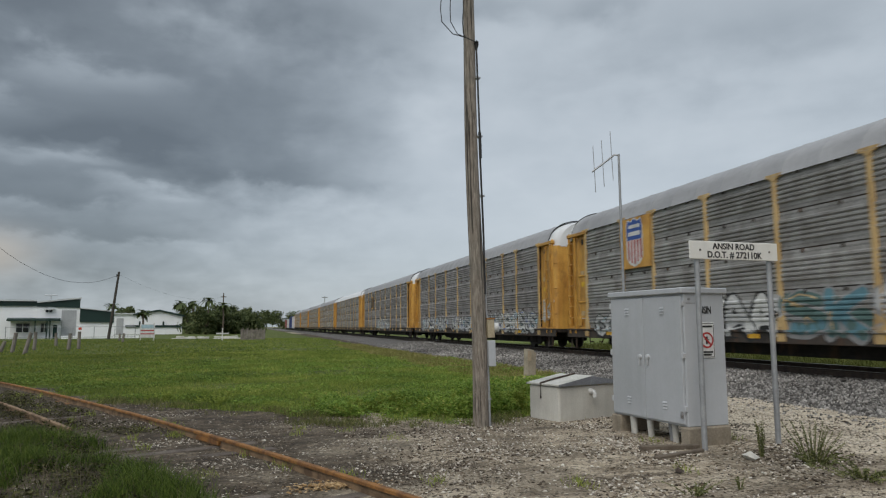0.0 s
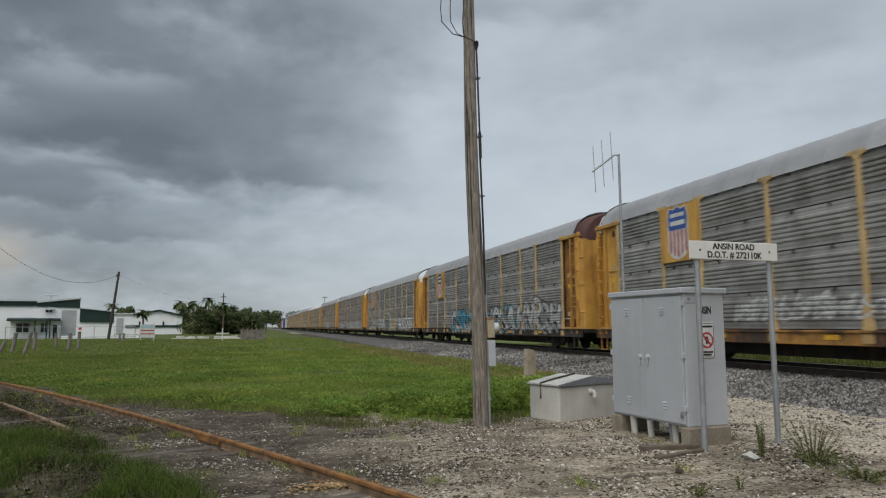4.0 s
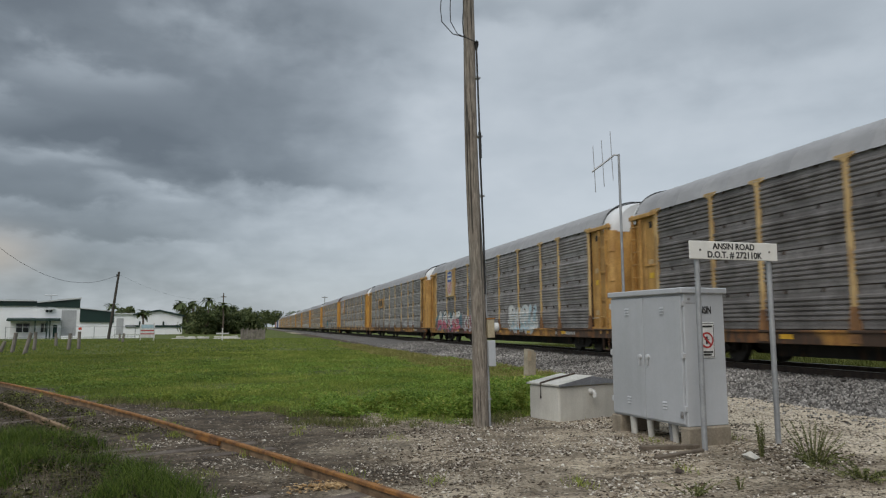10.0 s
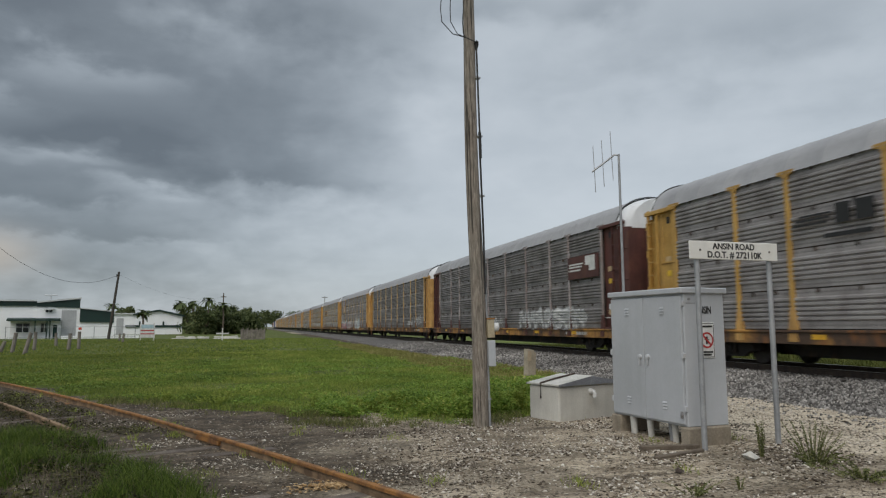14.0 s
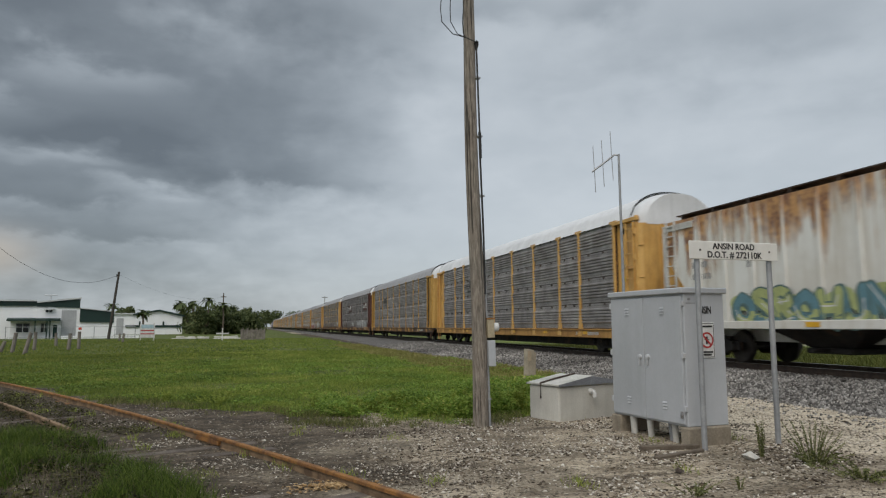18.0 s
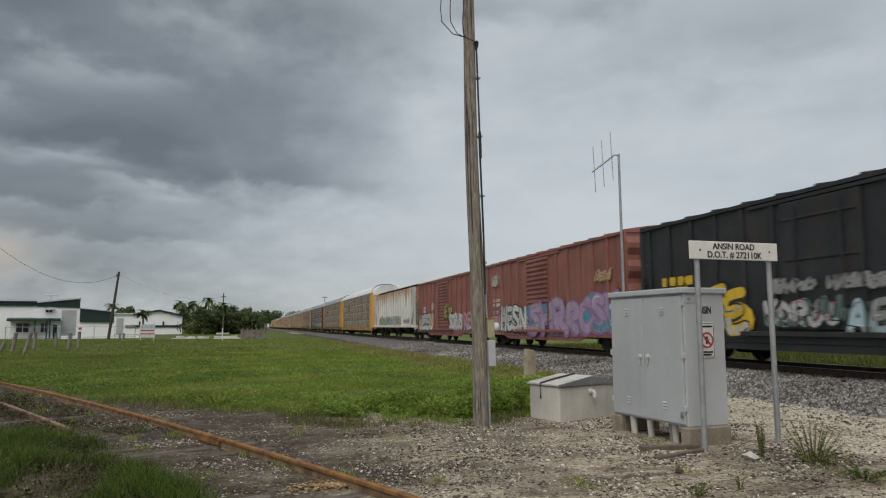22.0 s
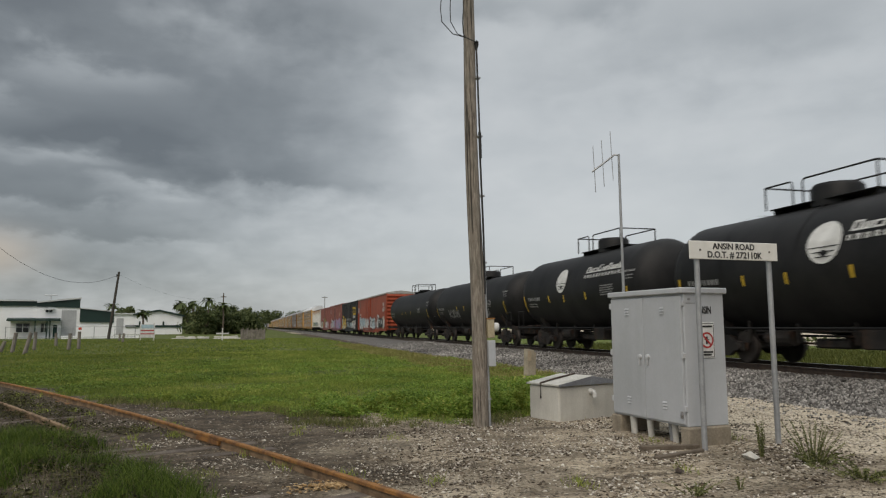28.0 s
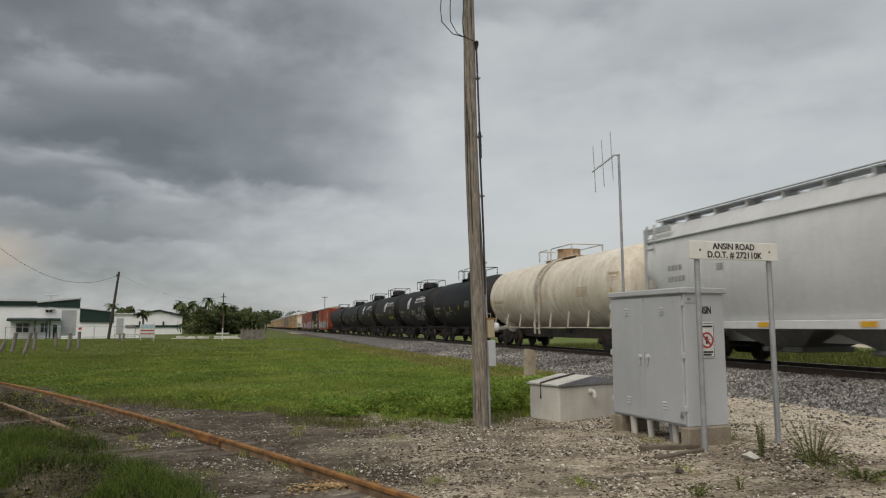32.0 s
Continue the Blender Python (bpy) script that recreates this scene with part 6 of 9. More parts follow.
    lm = ladder_mesh(0.45, 0.7, 2.6, 6, paint_mat, paint_mat.name)
    for y in (-hb + 0.32, hb - 0.32):
        part("ladder", lm, car, "short side ladder", at=pose(-1.52, y, 0))
    for s in (-1, 1):
        truck(car, s * (hb - 1.9))
        coupler(car, s * (hb + 0.1), s)
    print_bars(car, [(hb - 1.4, 2.35, 0.16, 1.1, 4), (hb - 1.4, 2.1, 0.16, 1.1, 5), (hb - 1.4, 1.8, 0.06, 0.9, 7), (hb - 1.4, 1.7, 0.06, 0.7, 6), (-1.9, 1.5, 0.05, 0.8, 6), (-1.9, 1.4, 0.05, 0.6, 5)], lettering or P_WHITE, -1.503)
    if deco:
        deco(car, hb)
    flat = -1.578 if ribs else -1.568
    side = ([0.3, 6.0], [flat, flat]), [d0 - 0.01, d1 + 0.01], lambda yy: (-1.662 if plug else -1.648) if d0 < yy < d1 else 0.0
    for t in tags:
        graffiti(car, *t[:5], relief=side, **{'x': -1.59, **t[5]})
    place_car(car, (head + tail) / 2)
    return car


def hopper(head, tail, label, mat, trim, top=4.4, tags=(), rounded=False, walk_mat=None):
    """A covered hopper: tall sides, sloped ends with open frames, outlet bays below, running boards on the roof."""
    L = head - tail
    hb = L / 2 - 0.62
    car = thing("covered_hopper_car", pose(0, 0, 0), label, "railway car", "cars of the freight train")
    e = 1.7
    z0 = 1.12
    if rounded:
        side = [(-1.42, z0), (-1.6, 1.7), (-1.6, 3.1), (-1.5, 3.8), (-1.15, top - 0.05), (-0.6, top + 0.08), (0.6, top + 0.08), (1.15, top - 0.05), (1.5, 3.8), (1.6, 3.1), (1.6, 1.7), (1.42, z0)]
    else:
        side = [(-1.5, z0), (-1.5, top), (-0.7, top + 0.12), (0.7, top + 0.12), (1.5, top), (1.5, z0)]
    n = len(side)
    vs = []
    for y, k in ((-hb + 0.25, 1), (-hb + 0.3 + e, 0), (hb - 0.3 - e, 0), (hb - 0.25, 1)):
        for u, v in side:
            zz = v if not k else max(v, z0 + (0.62 if not rounded else 0.5) * (top - z0))
            vs.append((u, y, zz))
    fs = [(r * n + i, r * n + (i + 1) % n, (r + 1) * n + (i + 1) % n, (r + 1) * n + i) for r in range(3) for i in range(n)] + [tuple(range(n)), tuple(range(3 * n, 4 * n))]
    part("body", M().add(vs, fs).mesh("body", mat, rounded), car)
    if not rounded:
        rib = kept(("hrib", mat.name), lambda: M().box(-0.06, 0, -0.04, 0.04, z0 + 0.05, top - 0.02, 0.01).mesh("side_rib", mat))
        for i in range(15):
            part("side_rib", rib, car, at=pose(-1.5, -hb + 1.9 + i * (2 * hb - 3.8) / 14, 0))
    part("side_sill", M().box(-1.6, -1.45, -hb, hb, z0 - 0.16, z0 + 0.05, 0.012).box(1.45, 1.6, -hb, hb, z0 - 0.16, z0 + 0.05, 0.012).box(-0.35, 0.35, -hb - 0.3, hb + 0.3, 0.6, 0.95).mesh("side_sill", mat), car, "side sill")
    for s in (-1, 1):
        y = s * (hb - 0.1)
        fr = M().box(-1.56, -1.46, y - 0.06, y + 0.06, 0.75, top - 0.1, 0.01).box(1.46, 1.56, y - 0.06, y + 0.06, 0.75, top - 0.1, 0.01).box(-1.5, 1.5, y - 0.05, y + 0.05, 0.85, 1.1, 0.01)
        fr.box(-1.54, -1.48, min(y, y - s * 1.5), max(y, y - s * 1.5), top - 0.3, top - 0.1, 0.01).box(-1.5, 1.5, min(y, y - s * 1.75), max(y, y - s * 1.75), 1.08, 1.14, 0.01).tube([(-1.52, y, 1.75), (-1.52, y - s * 1.1, 1.75)], 0.025, 6)
        part("end_frame", fr.mesh("end_frame", trim), car, "open end frame")
        part("ladder", ladder_mesh(0.44, 0.9, top, 11, trim, ("h", trim.name)), car, "end ladder", at=pose(-1.5, y - s * 0.35, 0))
        truck(car, s * (hb - 1.75))
        coupler(car, s * (hb + 0.1), s)
        part("brake_gear", M().tube([(-0.9, y - s * 0.5, 1.75), (-0.55, y - s * 0.5, 1.75), (-0.5, y - s * 0.5, 1.75)], [0.2, 0.2, 0.1], 14).box(-1.0, -0.4, y - s * 1.0 - 0.15, y - s * 1.0 + 0.25, 1.14, 1.55, 0.03).tube([(-1.2, y - s * 0.3, 1.15), (-1.2, y - s * 0.3, 2.0), (0.4, y - s * 0.3, 2.1)], 0.03, 6).tube([(-0.7, y - s * 0.5, 1.15), (-0.7, y - s * 0.5, 1.6)], 0.06, 8).mesh("brake_gear", GALV_POST), car, "brake cylinder and pipes")
        # the shade under the overhanging end is put into this sheet's grey
        part("slope_sheet", M().prism([(y - s * 0.25, top - 0.42), (y - s * 1.95, 1.16), (y - s * 2.0, 1.2), (y - s * 0.3, top - 0.36)], "x", -1.4, 1.4).mesh("slope_sheet", SHADED_GREY), car, "shaded grey slope sheet")
    for k in (-1, 0, 1):
        y = k * (hb - 2.6) * 0.56
        bay = M()
        a, b = 1.9, 0.55
        bay.add([(x * (1.35 if z > 1 else 0.7), y + w * (a if z > 1 else b), z) for z in (z0, 0.45) for x, w in ((-1, -1), (1, -1), (1, 1), (-1, 1))], [(0, 1, 5, 4), (1, 2, 6, 5), (2, 3, 7, 6), (3, 0, 4, 7), (4, 5, 6, 7), (0, 1, 2, 3)])
        bay.box(-0.85, 0.85, y - 0.7, y + 0.7, 0.36, 0.5, 0.02).tube([(-1.3, y, 0.45), (1.3, y, 0.45)], 0.05, 8)
        part("outlet_bay", bay.mesh("outlet_bay", SHADED_GREY if rounded else IRON), car, "sloped outlet bay")
    wm = walk_mat or trim
    run = M()
    lift = 0.13 if rounded else 0.2
    for x in (-0.95, 0.95):
        run.box(x - 0.25, x + 0.25, -hb + 0.3, hb - 0.3, top + lift, top + lift + 0.03)
    for i in range(13):
        y = -hb + 0.6 + i * (2 * hb - 1.2) / 12
        run.box(-1.2, 1.2, y - 0.025, y + 0.025, top - 0.05, top + lift + 0.01)
    part("running_board", run.mesh("running_board", wm), car, "roof running boards on brackets")
    if rounded:
        rail_m = M()
        rail_m.tube([(-1.22, -hb + 0.3, top + 0.2), (-1.22, hb - 0.3, top + 0.2)], 0.025, 6)
        rail_m.box(-1.57, -1.49, -hb + 0.2, hb - 0.2, top - 0.57, top - 0.54)
        part("roof_rail", rail_m.mesh("roof_rail", trim), car, "roof edge rail")
    hat = M()
    for i in range(4):
        y = (i - 1.5) * (2 * hb - 4) / 4
        hat.box(-0.5, 0.5, y - 0.9, y + 0.9, top + 0.05, top + 0.2, 0.03)
    part("hatch", hat.mesh("hatch", trim), car, "roof hatch covers")
    print_bars(car, [(hb - 1.5, 2.75, 0.17, 0.75, 4), (hb - 1.5, 2.4, 0.17, 0.9, 5), (hb - 1.5, 2.0, 0.06, 0.8, 7), (hb - 3.9, 2.6, 0.2, 0.3, 2), (hb - 1.5, 1.9, 0.05, 0.7, 6)], P_GREY, -1.605 if rounded else -1.505)
    for i in range(5):
        part("reflector", STORE["reflector"], car, at=pose(-1.61, -hb + 2.5 + i * (2 * hb - 5) / 4, z0 - 0.05))
    for t in tags:
        graffiti(car, *t[:5], x=-1.575, **t[5])
    place_car(car, (head + tail) / 2)
    return car


def tank_car(head, tail, label, mat, trim, radius=1.58, logo=True, tags=(), cz=2.56, waist=0.04, cream=False, dome=True, band=P_YELLOW, disc_at=1.2, dome_at=0.0):
    """A tank car: round shell with dished ends, saddles, stub sills, a railed platform round the dome."""
    L = head - tail
    hb = L / 2 - 0.45
    car = thing("tank_car", pose(0, 0, 0), label, "railway car", "cars of the freight train")
    tl = hb - 0.25
    prof = [(-tl, 0.0), (-tl + 0.02, 0.45), (-tl + 0.1, 0.85), (-tl + 0.26, 1.2), (-tl + 0.45, 1.4), (-tl + 0.72, 1.5), (-tl + 1.0, 1.5), (-0.02, 1.5 + waist), (0.02, 1.5 + waist), (tl - 1.0, 1.5), (tl - 0.72, 1.5), (tl - 0.45, 1.4), (tl - 0.26, 1.2), (tl - 0.1, 0.85), (tl - 0.02, 0.45), (tl, 0.0)]
    n = 40
    vs = [(r * radius / 1.5 * math.cos(2 * math.pi * k / n), y, cz - (waist * 1.5 if abs(y) < 0.1 else 0) + r * radius / 1.5 * math.sin(2 * math.pi * k / n)) for y, r in prof for k in range(n)]
    fs = [(i * n + k, i * n + (k + 1) % n, (i + 1) * n + (k + 1) % n, (i + 1) * n + k) for i in range(len(prof) - 1) for k in range(n)]
    part("shell", M().add(vs, fs).mesh("shell", mat, True), car)
    for y in (-tl * 0.5, 0.0, tl * 0.5):
        ring = M().tube([(0, y - 0.025, cz - (waist if y == 0 else 0)), (0, y + 0.025, cz - (waist if y == 0 else 0))], radius + (waist if y == 0 else 0.5 * waist) + 0.008, 40, False)
        part("weld_seam", ring.mesh("weld_seam", mat, True), car)
    top = cz + radius
    if dome:
        part("dome", M().tube([(0, dome_at, top - 0.12), (0, dome_at, top + 0.36), (0, dome_at, top + 0.46), (0, dome_at, top + 0.49)], [0.56, 0.5, 0.56, 0.3] if cream else [0.62, 0.62, 0.54, 0.26], 20).mesh("dome", RUST_CREAM if cream else mat, True), car, "round hatch dome")
    else:
        part("dome", M().tube([(0, dome_at, top - 0.12), (0, dome_at, top + 0.16), (0, dome_at, top + 0.2)], [0.5, 0.5, 0.4], 20).mesh("dome", mat, True), car, "low round hatch")
    pw = 0.5 if cream else 0.6
    plat = M().box(-pw, pw, dome_at - 1.75, dome_at + 1.75, top + 0.02, top + 0.05, 0.008)
    for y in (dome_at - 1.65, dome_at, dome_at + 1.65):
        plat.box(-pw + 0.08, pw - 0.08, y - 0.04, y + 0.04, top - 0.25, top + 0.03)
    part("platform", plat.mesh("platform", mat), car, "top platform")
    zt = top + (0.5 if cream else 0.63)
    for a, b in ((dome_at + 1.7, dome_at + 0.7), (dome_at - (1.9 if dome else 0.7), dome_at + 0.35)):
        w = 0.09 if b < a else -0.09
        bars = M()
        for x in (-0.75, 0.75):
            bars.tube([(x, a, top), (x, a, zt)], 0.024, 6)
            bars.tube([(x, a, zt), (x, b + w, zt), (x, b + w * 0.3, zt - 0.03), (x, b, zt - 0.1), (x, b, top)], 0.024, 6)
        bars.tube([(-0.75, a, zt), (0.75, a, zt)], 0.024, 6)
        part("guard_rail", bars.mesh("guard_rail", trim), car, "thin guard rail")
    lad, LY = M(), 0.1
    for s in (-0.24, 0.24):
        lad.tube([(-radius * math.cos(a) - 0.1, s + LY, cz + radius * math.sin(a) + 0.04) for a in np.linspace(radians(80), radians(-8), 10)] + [(-radius - 0.1, s + LY, 0.7)], 0.045, 6)
    for i in range(12):
        a = radians(75 - i * 13) if i < 7 else None
        x, z = (-radius * math.cos(a) - 0.1, cz + radius * math.sin(a) + 0.04) if a is not None else (-radius - 0.1, cz - 0.3 - (i - 7) * 0.33)
        lad.tube([(x, LY - 0.24, z), (x, LY + 0.24, z)], 0.024, 5)
    if cream:
        part("centre_sill", M().box(-0.45, 0.45, -tl + 2.0, tl - 2.0, 0.52, 0.92, 0.02).mesh("centre_sill", SILL_DARK), car, "grimy brown centre sill")
        part("ladder", lad.mesh("ladder", trim), car, "curved side ladder")
    part("outlet_valve", M().tube([(0, 0, cz - radius), (0, 0, 0.7)], [0.25, 0.2], 10).box(-0.5, 0.5, -1.0, -0.4, 0.72, 1.0, 0.03).mesh("outlet_valve", IRON), car, "bottom outlet valve")
    for s in (-1, 1):
        under = M()
        under.box(-0.35, 0.35, min(s * (tl - 2.9), s * (hb + 0.25)), max(s * (tl - 2.9), s * (hb + 0.25)), 0.66, 1.1, 0.02)
        under.prism([(-1.35, cz - 0.75), (-0.9, 0.95), (0.9, 0.95), (1.35, cz - 0.75)], "y", s * (tl - 1.9) - 0.2, s * (tl - 1.9) + 0.2)
        under.box(-1.5, 1.5, s * hb - 0.06, s * hb + 0.06, 0.85, 1.05, 0.01)
        part("underframe", under.mesh("underframe", IRON if not cream else mat), car, "stub sill and saddle")
    if not cream:
        rig = M().tube([(-0.55, -tl + 2.6, 0.78), (-0.55, tl - 2.6, 0.78)], 0.035, 6).tube([(-0.9, -2.2, 0.9), (-0.9, 2.4, 0.9)], 0.025, 6)
        rig.tube([(-0.85, 1.0, 0.72), (-0.85, 1.9, 0.72)], 0.2, 12).box(-1.05, -0.5, -2.0, -1.2, 0.5, 0.95, 0.03).tube([(-0.3, -1.2, 0.62), (-0.3, 1.2, 0.58), (-0.3, 3.2, 0.66)], 0.03, 6)
        rig.box(-0.7, 0.7, -0.55, 0.55, 0.48, 0.72, 0.05)
        for y in (-2.8, -1.0, 0.8, 2.6):
            rig.box(-0.94, -0.86, y - 0.04, y + 0.04, 0.6, cz - radius + 0.55)
        part("brake_rigging", rig.mesh("brake_rigging", IRON), car, "black brake pipes and skid under the tank")
    side = M()
    for x in (-1.5, 1.5):
        side.tube([(x, -hb + 0.1, 0.98), (x, hb - 0.1, 0.98)], 0.03, 6)
        for s in (-1, 1):
            side.tube([(x, s * (hb - 0.1), 0.9), (x, s * (hb - 0.1), 1.75), (x, s * (hb - 0.75), 1.75), (x, s * (hb - 0.75), 0.95)], 0.025, 6)
            side.box(x - 0.03, x + 0.03, s * (hb - 0.5) - 0.25, s * (hb - 0.5) + 0.25, 0.42, 0.46)
            side.box(x - 0.02, x + 0.02, s * (hb - 0.5) - 0.25, s * (hb - 0.5) - 0.22, 0.42, 0.95).box(x - 0.02, x + 0.02, s * (hb - 0.5) + 0.22, s * (hb - 0.5) + 0.25, 0.42, 0.95)
        if cream:
            for i in range(8):
                y = -tl + 1.2 + i * (2 * tl - 2.4) / 7
                side.tube([(x, y, 0.98), (x * 0.86, y + 0.25, cz - 0.85)], 0.035, 6)
    part("hand_rail", side.mesh("hand_rail", trim), car, "side handrail and steps")
    for s in (-1, 1):
        truck(car, s * (tl - 1.9))
        coupler(car, s * (hb + 0.12), s)

    def skin(y, ang, off=0.012):
        r = radius + waist * (1 - min(1, abs(y) / (tl - 1))) + off
        return (-r * math.cos(ang), y, cz - waist * (1 - min(1, abs(y) / (tl - 1))) + r * math.sin(ang))

    def patch(m, y0, y1, a0, a1, off=0.012, k=4):
        for i in range(k):
            b0, b1 = radians(a0 + (a1 - a0) * i / k), radians(a0 + (a1 - a0) * (i + 1) / k)
            m.add([skin(y0, b0, off), skin(y1, b0, off), skin(y1, b1, off), skin(y0, b1, off)], [(0, 1, 2, 3)])
    for y in (tl - 0.85, 1.9, 0.3, -1.65, -tl + 0.95):
        m = M()
        patch(m, y - 0.045, y + 0.045, *((-32, -4) if abs(y) > 3 else (-15, -5)))
        part("reflector", m.mesh("reflector", band, fix=False), car, "upright yellow reflector strip")
    m = M()
    rr = random.Random(int(abs(head) * 10))
    for (y, a, w, nbar, hh) in ((tl - 1.3, -12, 1.5, 8, 5.5), (tl - 1.3, -19, 1.1, 9, 2.2), (tl - 1.3, -23, 1.1, 8, 2.2), (-tl * 0.5, 0, 1.0, 8, 1.6), (-tl * 0.5, -3, 1.0, 7, 1.6), (-tl * 0.5, -6, 1.0, 8, 1.6), (-tl * 0.5, -9, 0.9, 6, 1.6), (-tl * 0.5, -12, 0.9, 7, 1.6), (-tl + 1.2, 14, 0.8, 7, 2.8), (-tl + 1.0, 9, 0.5, 4, 1.4), (-tl + 1.0, 5, 0.5, 4, 1.4)):
        for i in range(nbar):
            y1 = y - i * w / nbar
            patch(m, y1 - w / nbar * rr.uniform(0.5, 0.8), y1, a, a + hh, 0.011, 2)
    part("lettering", m.mesh("lettering", P_GREY if not cream else P_BUFF, fix=False), car, "unreadable stencilled print")
    if logo:
        m = M()
        yc, ac = disc_at, 16.5
        k = 26
        disc = [skin(yc + 0.5 * math.cos(2 * math.pi * i / k), radians(ac) + 0.5 / radius * math.sin(2 * math.pi * i / k), 0.014) for i in range(k)]
        m.add([skin(yc, radians(ac), 0.014)] + disc, [(0, 1 + i, 1 + (i + 1) % k) for i in range(k)])
        # two rows of plain slanted strokes
        y = -1.6
        for i, (w, hi, gap) in enumerate(((0.3, 30.5, 0), (0.24, 28, 0), (0.36, 28, 0.04), (0.32, 31.5, 0), (0.16, 28, 0), (0.24, 28, 0), (0.24, 31.5, 0), (0.24, 28, 0), (0.22, 28, 0), (0.16, 30.5, 0), (0.22, 28, 0))):
            for u in (0.0, w - 0.12):
                b0, b1 = radians(21.5), radians(hi)
                m.add([skin(y - u, b0, 0.014), skin(y - u - 0.075, b0, 0.014), skin(y - u - 0.13, b1, 0.014), skin(y - u - 0.055, b1, 0.014)], [(0, 1, 2, 3)])
            patch(m, y - w + 0.03, y - 0.02, 21.5, 23.2, 0.0142, 1)
            if i % 3 != 1:
                patch(m, y - w - 0.02, y - 0.06, hi - 1.4, hi, 0.0142, 1)
            y -= w + gap
        y = -1.55
        for i in range(13):
            patch(m, y - 0.05, y, 14.0, 18.6, 0.014, 1)
            patch(m, y - 0.13, y - 0.085, 14.0, 18.6, 0.014, 1)
            if i % 2:
                patch(m, y - 0.12, y - 0.01, 17.6, 18.8, 0.0142, 1)
            y -= 0.235
        m.k = 1
        for i in range(3):
            patch(m, yc - 0.44 + 0.1 * i, yc + 0.44 - 0.1 * i, ac - 5 - 4 * i, ac - 4.2 - 4 * i, 0.017, 1)
        part("logo", m.mesh("logo", [P_WHITE, P_BLACK], fix=False), car, "white disc emblem and plain strokes")
    for (y0, y1, a0, a1, mt, seed) in tags:
        r = random.Random(seed)
        m = M()
        n = int((y1 - y0) / 0.13)
        for row in range(2):
            pts, am = [], a0 + (a1 - a0) * (0.3 + 0.4 * row)
            for i in range(n):
                yy = y1 - (y1 - y0) * i / n
                pts += [(yy + r.uniform(-0.15, 0.15), am + r.uniform(0.0, 0.35) * (a1 - a0)), (yy + r.uniform(-0.1, 0.25), am - r.uniform(0.0, 0.35) * (a1 - a0))]
            line = curve_through(pts, 3)
            for i, (p, q) in enumerate(zip(line[:-1], line[1:])):
                if i % 40 > 33:
                    continue
                d = Vector((q[0] - p[0], (q[1] - p[1]) * radius * 0.01745))
                if d.length < 1e-4:
                    continue
                w = Vector((-d.y, d.x)).normalized() * 0.022
                e = w.y / (radius * 0.01745)
                m.add([skin(p[0] + w.x, radians(p[1] + e), 0.013), skin(q[0] + w.x, radians(q[1] + e), 0.013), skin(q[0] - w.x, radians(q[1] - e), 0.013), skin(p[0] - w.x, radians(p[1] - e), 0.013)], [(0, 1, 2, 3)])
        part("graffiti", m.mesh("graffiti", mt, fix=False), car, "pale sprayed scrawl")
    place_car(car, (head + tail) / 2)
    return car


RUST_CREAM = surf("rusty_cream_paint", (0.5, 0.36, 0.24), (0.34, 0.18, 0.1), 0.6, 0, 2, 20, 0.1, 0.4, 0.6)
CREAM_TRIM = surf("pale_rail_paint", (0.5, 0.46, 0.4), (0.34, 0.3, 0.25), 0.5, 0, 2, 30, 0.03)
# body paint darkened for shade below the hopper, with streaks and rust
SHADED_GREY = surf("shaded_underside_grey", (0.2, 0.2, 0.2), (0.14, 0.135, 0.13), 0.7, 0, 1, 20, 0.05, 0.3, 0.2)
WHITE_FRAME = surf("white_frame", (0.62, 0.62, 0.6), (0.47, 0.46, 0.43), 0.6, 0, 1, 20, 0.05, 0.3, 0.3)
hopper(-7.4, -28.4, "rust-streaked white covered hopper with green graffiti", HOP_WHITE, WHITE_FRAME, 4.3, ((1.4, 6.4, 1.05, 1.95, (P_LIMEPALE, P_DULLTEAL, P_LIMEPALE, P_MUTETEAL, P_WHITE, P_BLACK), dict(seed=91, letters=7)), (-4.4, 1.2, 1.05, 1.95, (P_LIMEPALE, P_DULLTEAL, P_CYAN, P_BUFF, P_RED, P_BLACK), dict(seed=92, letters=7)), (-8.0, -5.0, 1.2, 1.75, (P_SILVER, P_SILVER, P_GREY, P_GREY, P_GREY, P_GREY), dict(seed=93, letters=5, cloud=False))), walk_mat=SILL_DARK)
SILVERS = (P_SILVER, P_BLACK, P_SILVER, P_WHITE, P_WHITE, P_BLACK)
boxcar(-28.4, -45.1, "faded red box car with ribbed sides and white graffiti", BOX_RED, end_ribs=4, eave=4.36, tags=((2.8, 7.2, 0.75, 2.0, (P_YELLOW, P_BLACK, P_SILVER, P_WHITE, P_YELLOW, P_BLACK), dict(seed=95, letters=4)), (-4.6, -1.6, 0.85, 1.9, (P_PINK, P_GREY, P_WHITE, P_WHITE, P_WHITE, P_BLACK), dict(seed=96, letters=5)), (-2.0, -0.6, 1.5, 2.5, (P_PINK, P_BLACK, P_LIME, P_LIME, P_BLACK, P_BLACK), dict(seed=97, letters=2)), (2.6, 3.3, 2.1, 2.9, SCRATCH, dict(seed=98, letters=2, cloud=False)), (-7.2, -5.0, 0.8, 1.9, (P_PINK, P_MAROON, P_PINK, P_SILVER, P_WHITE, P_BLACK), dict(seed=99, letters=3))))
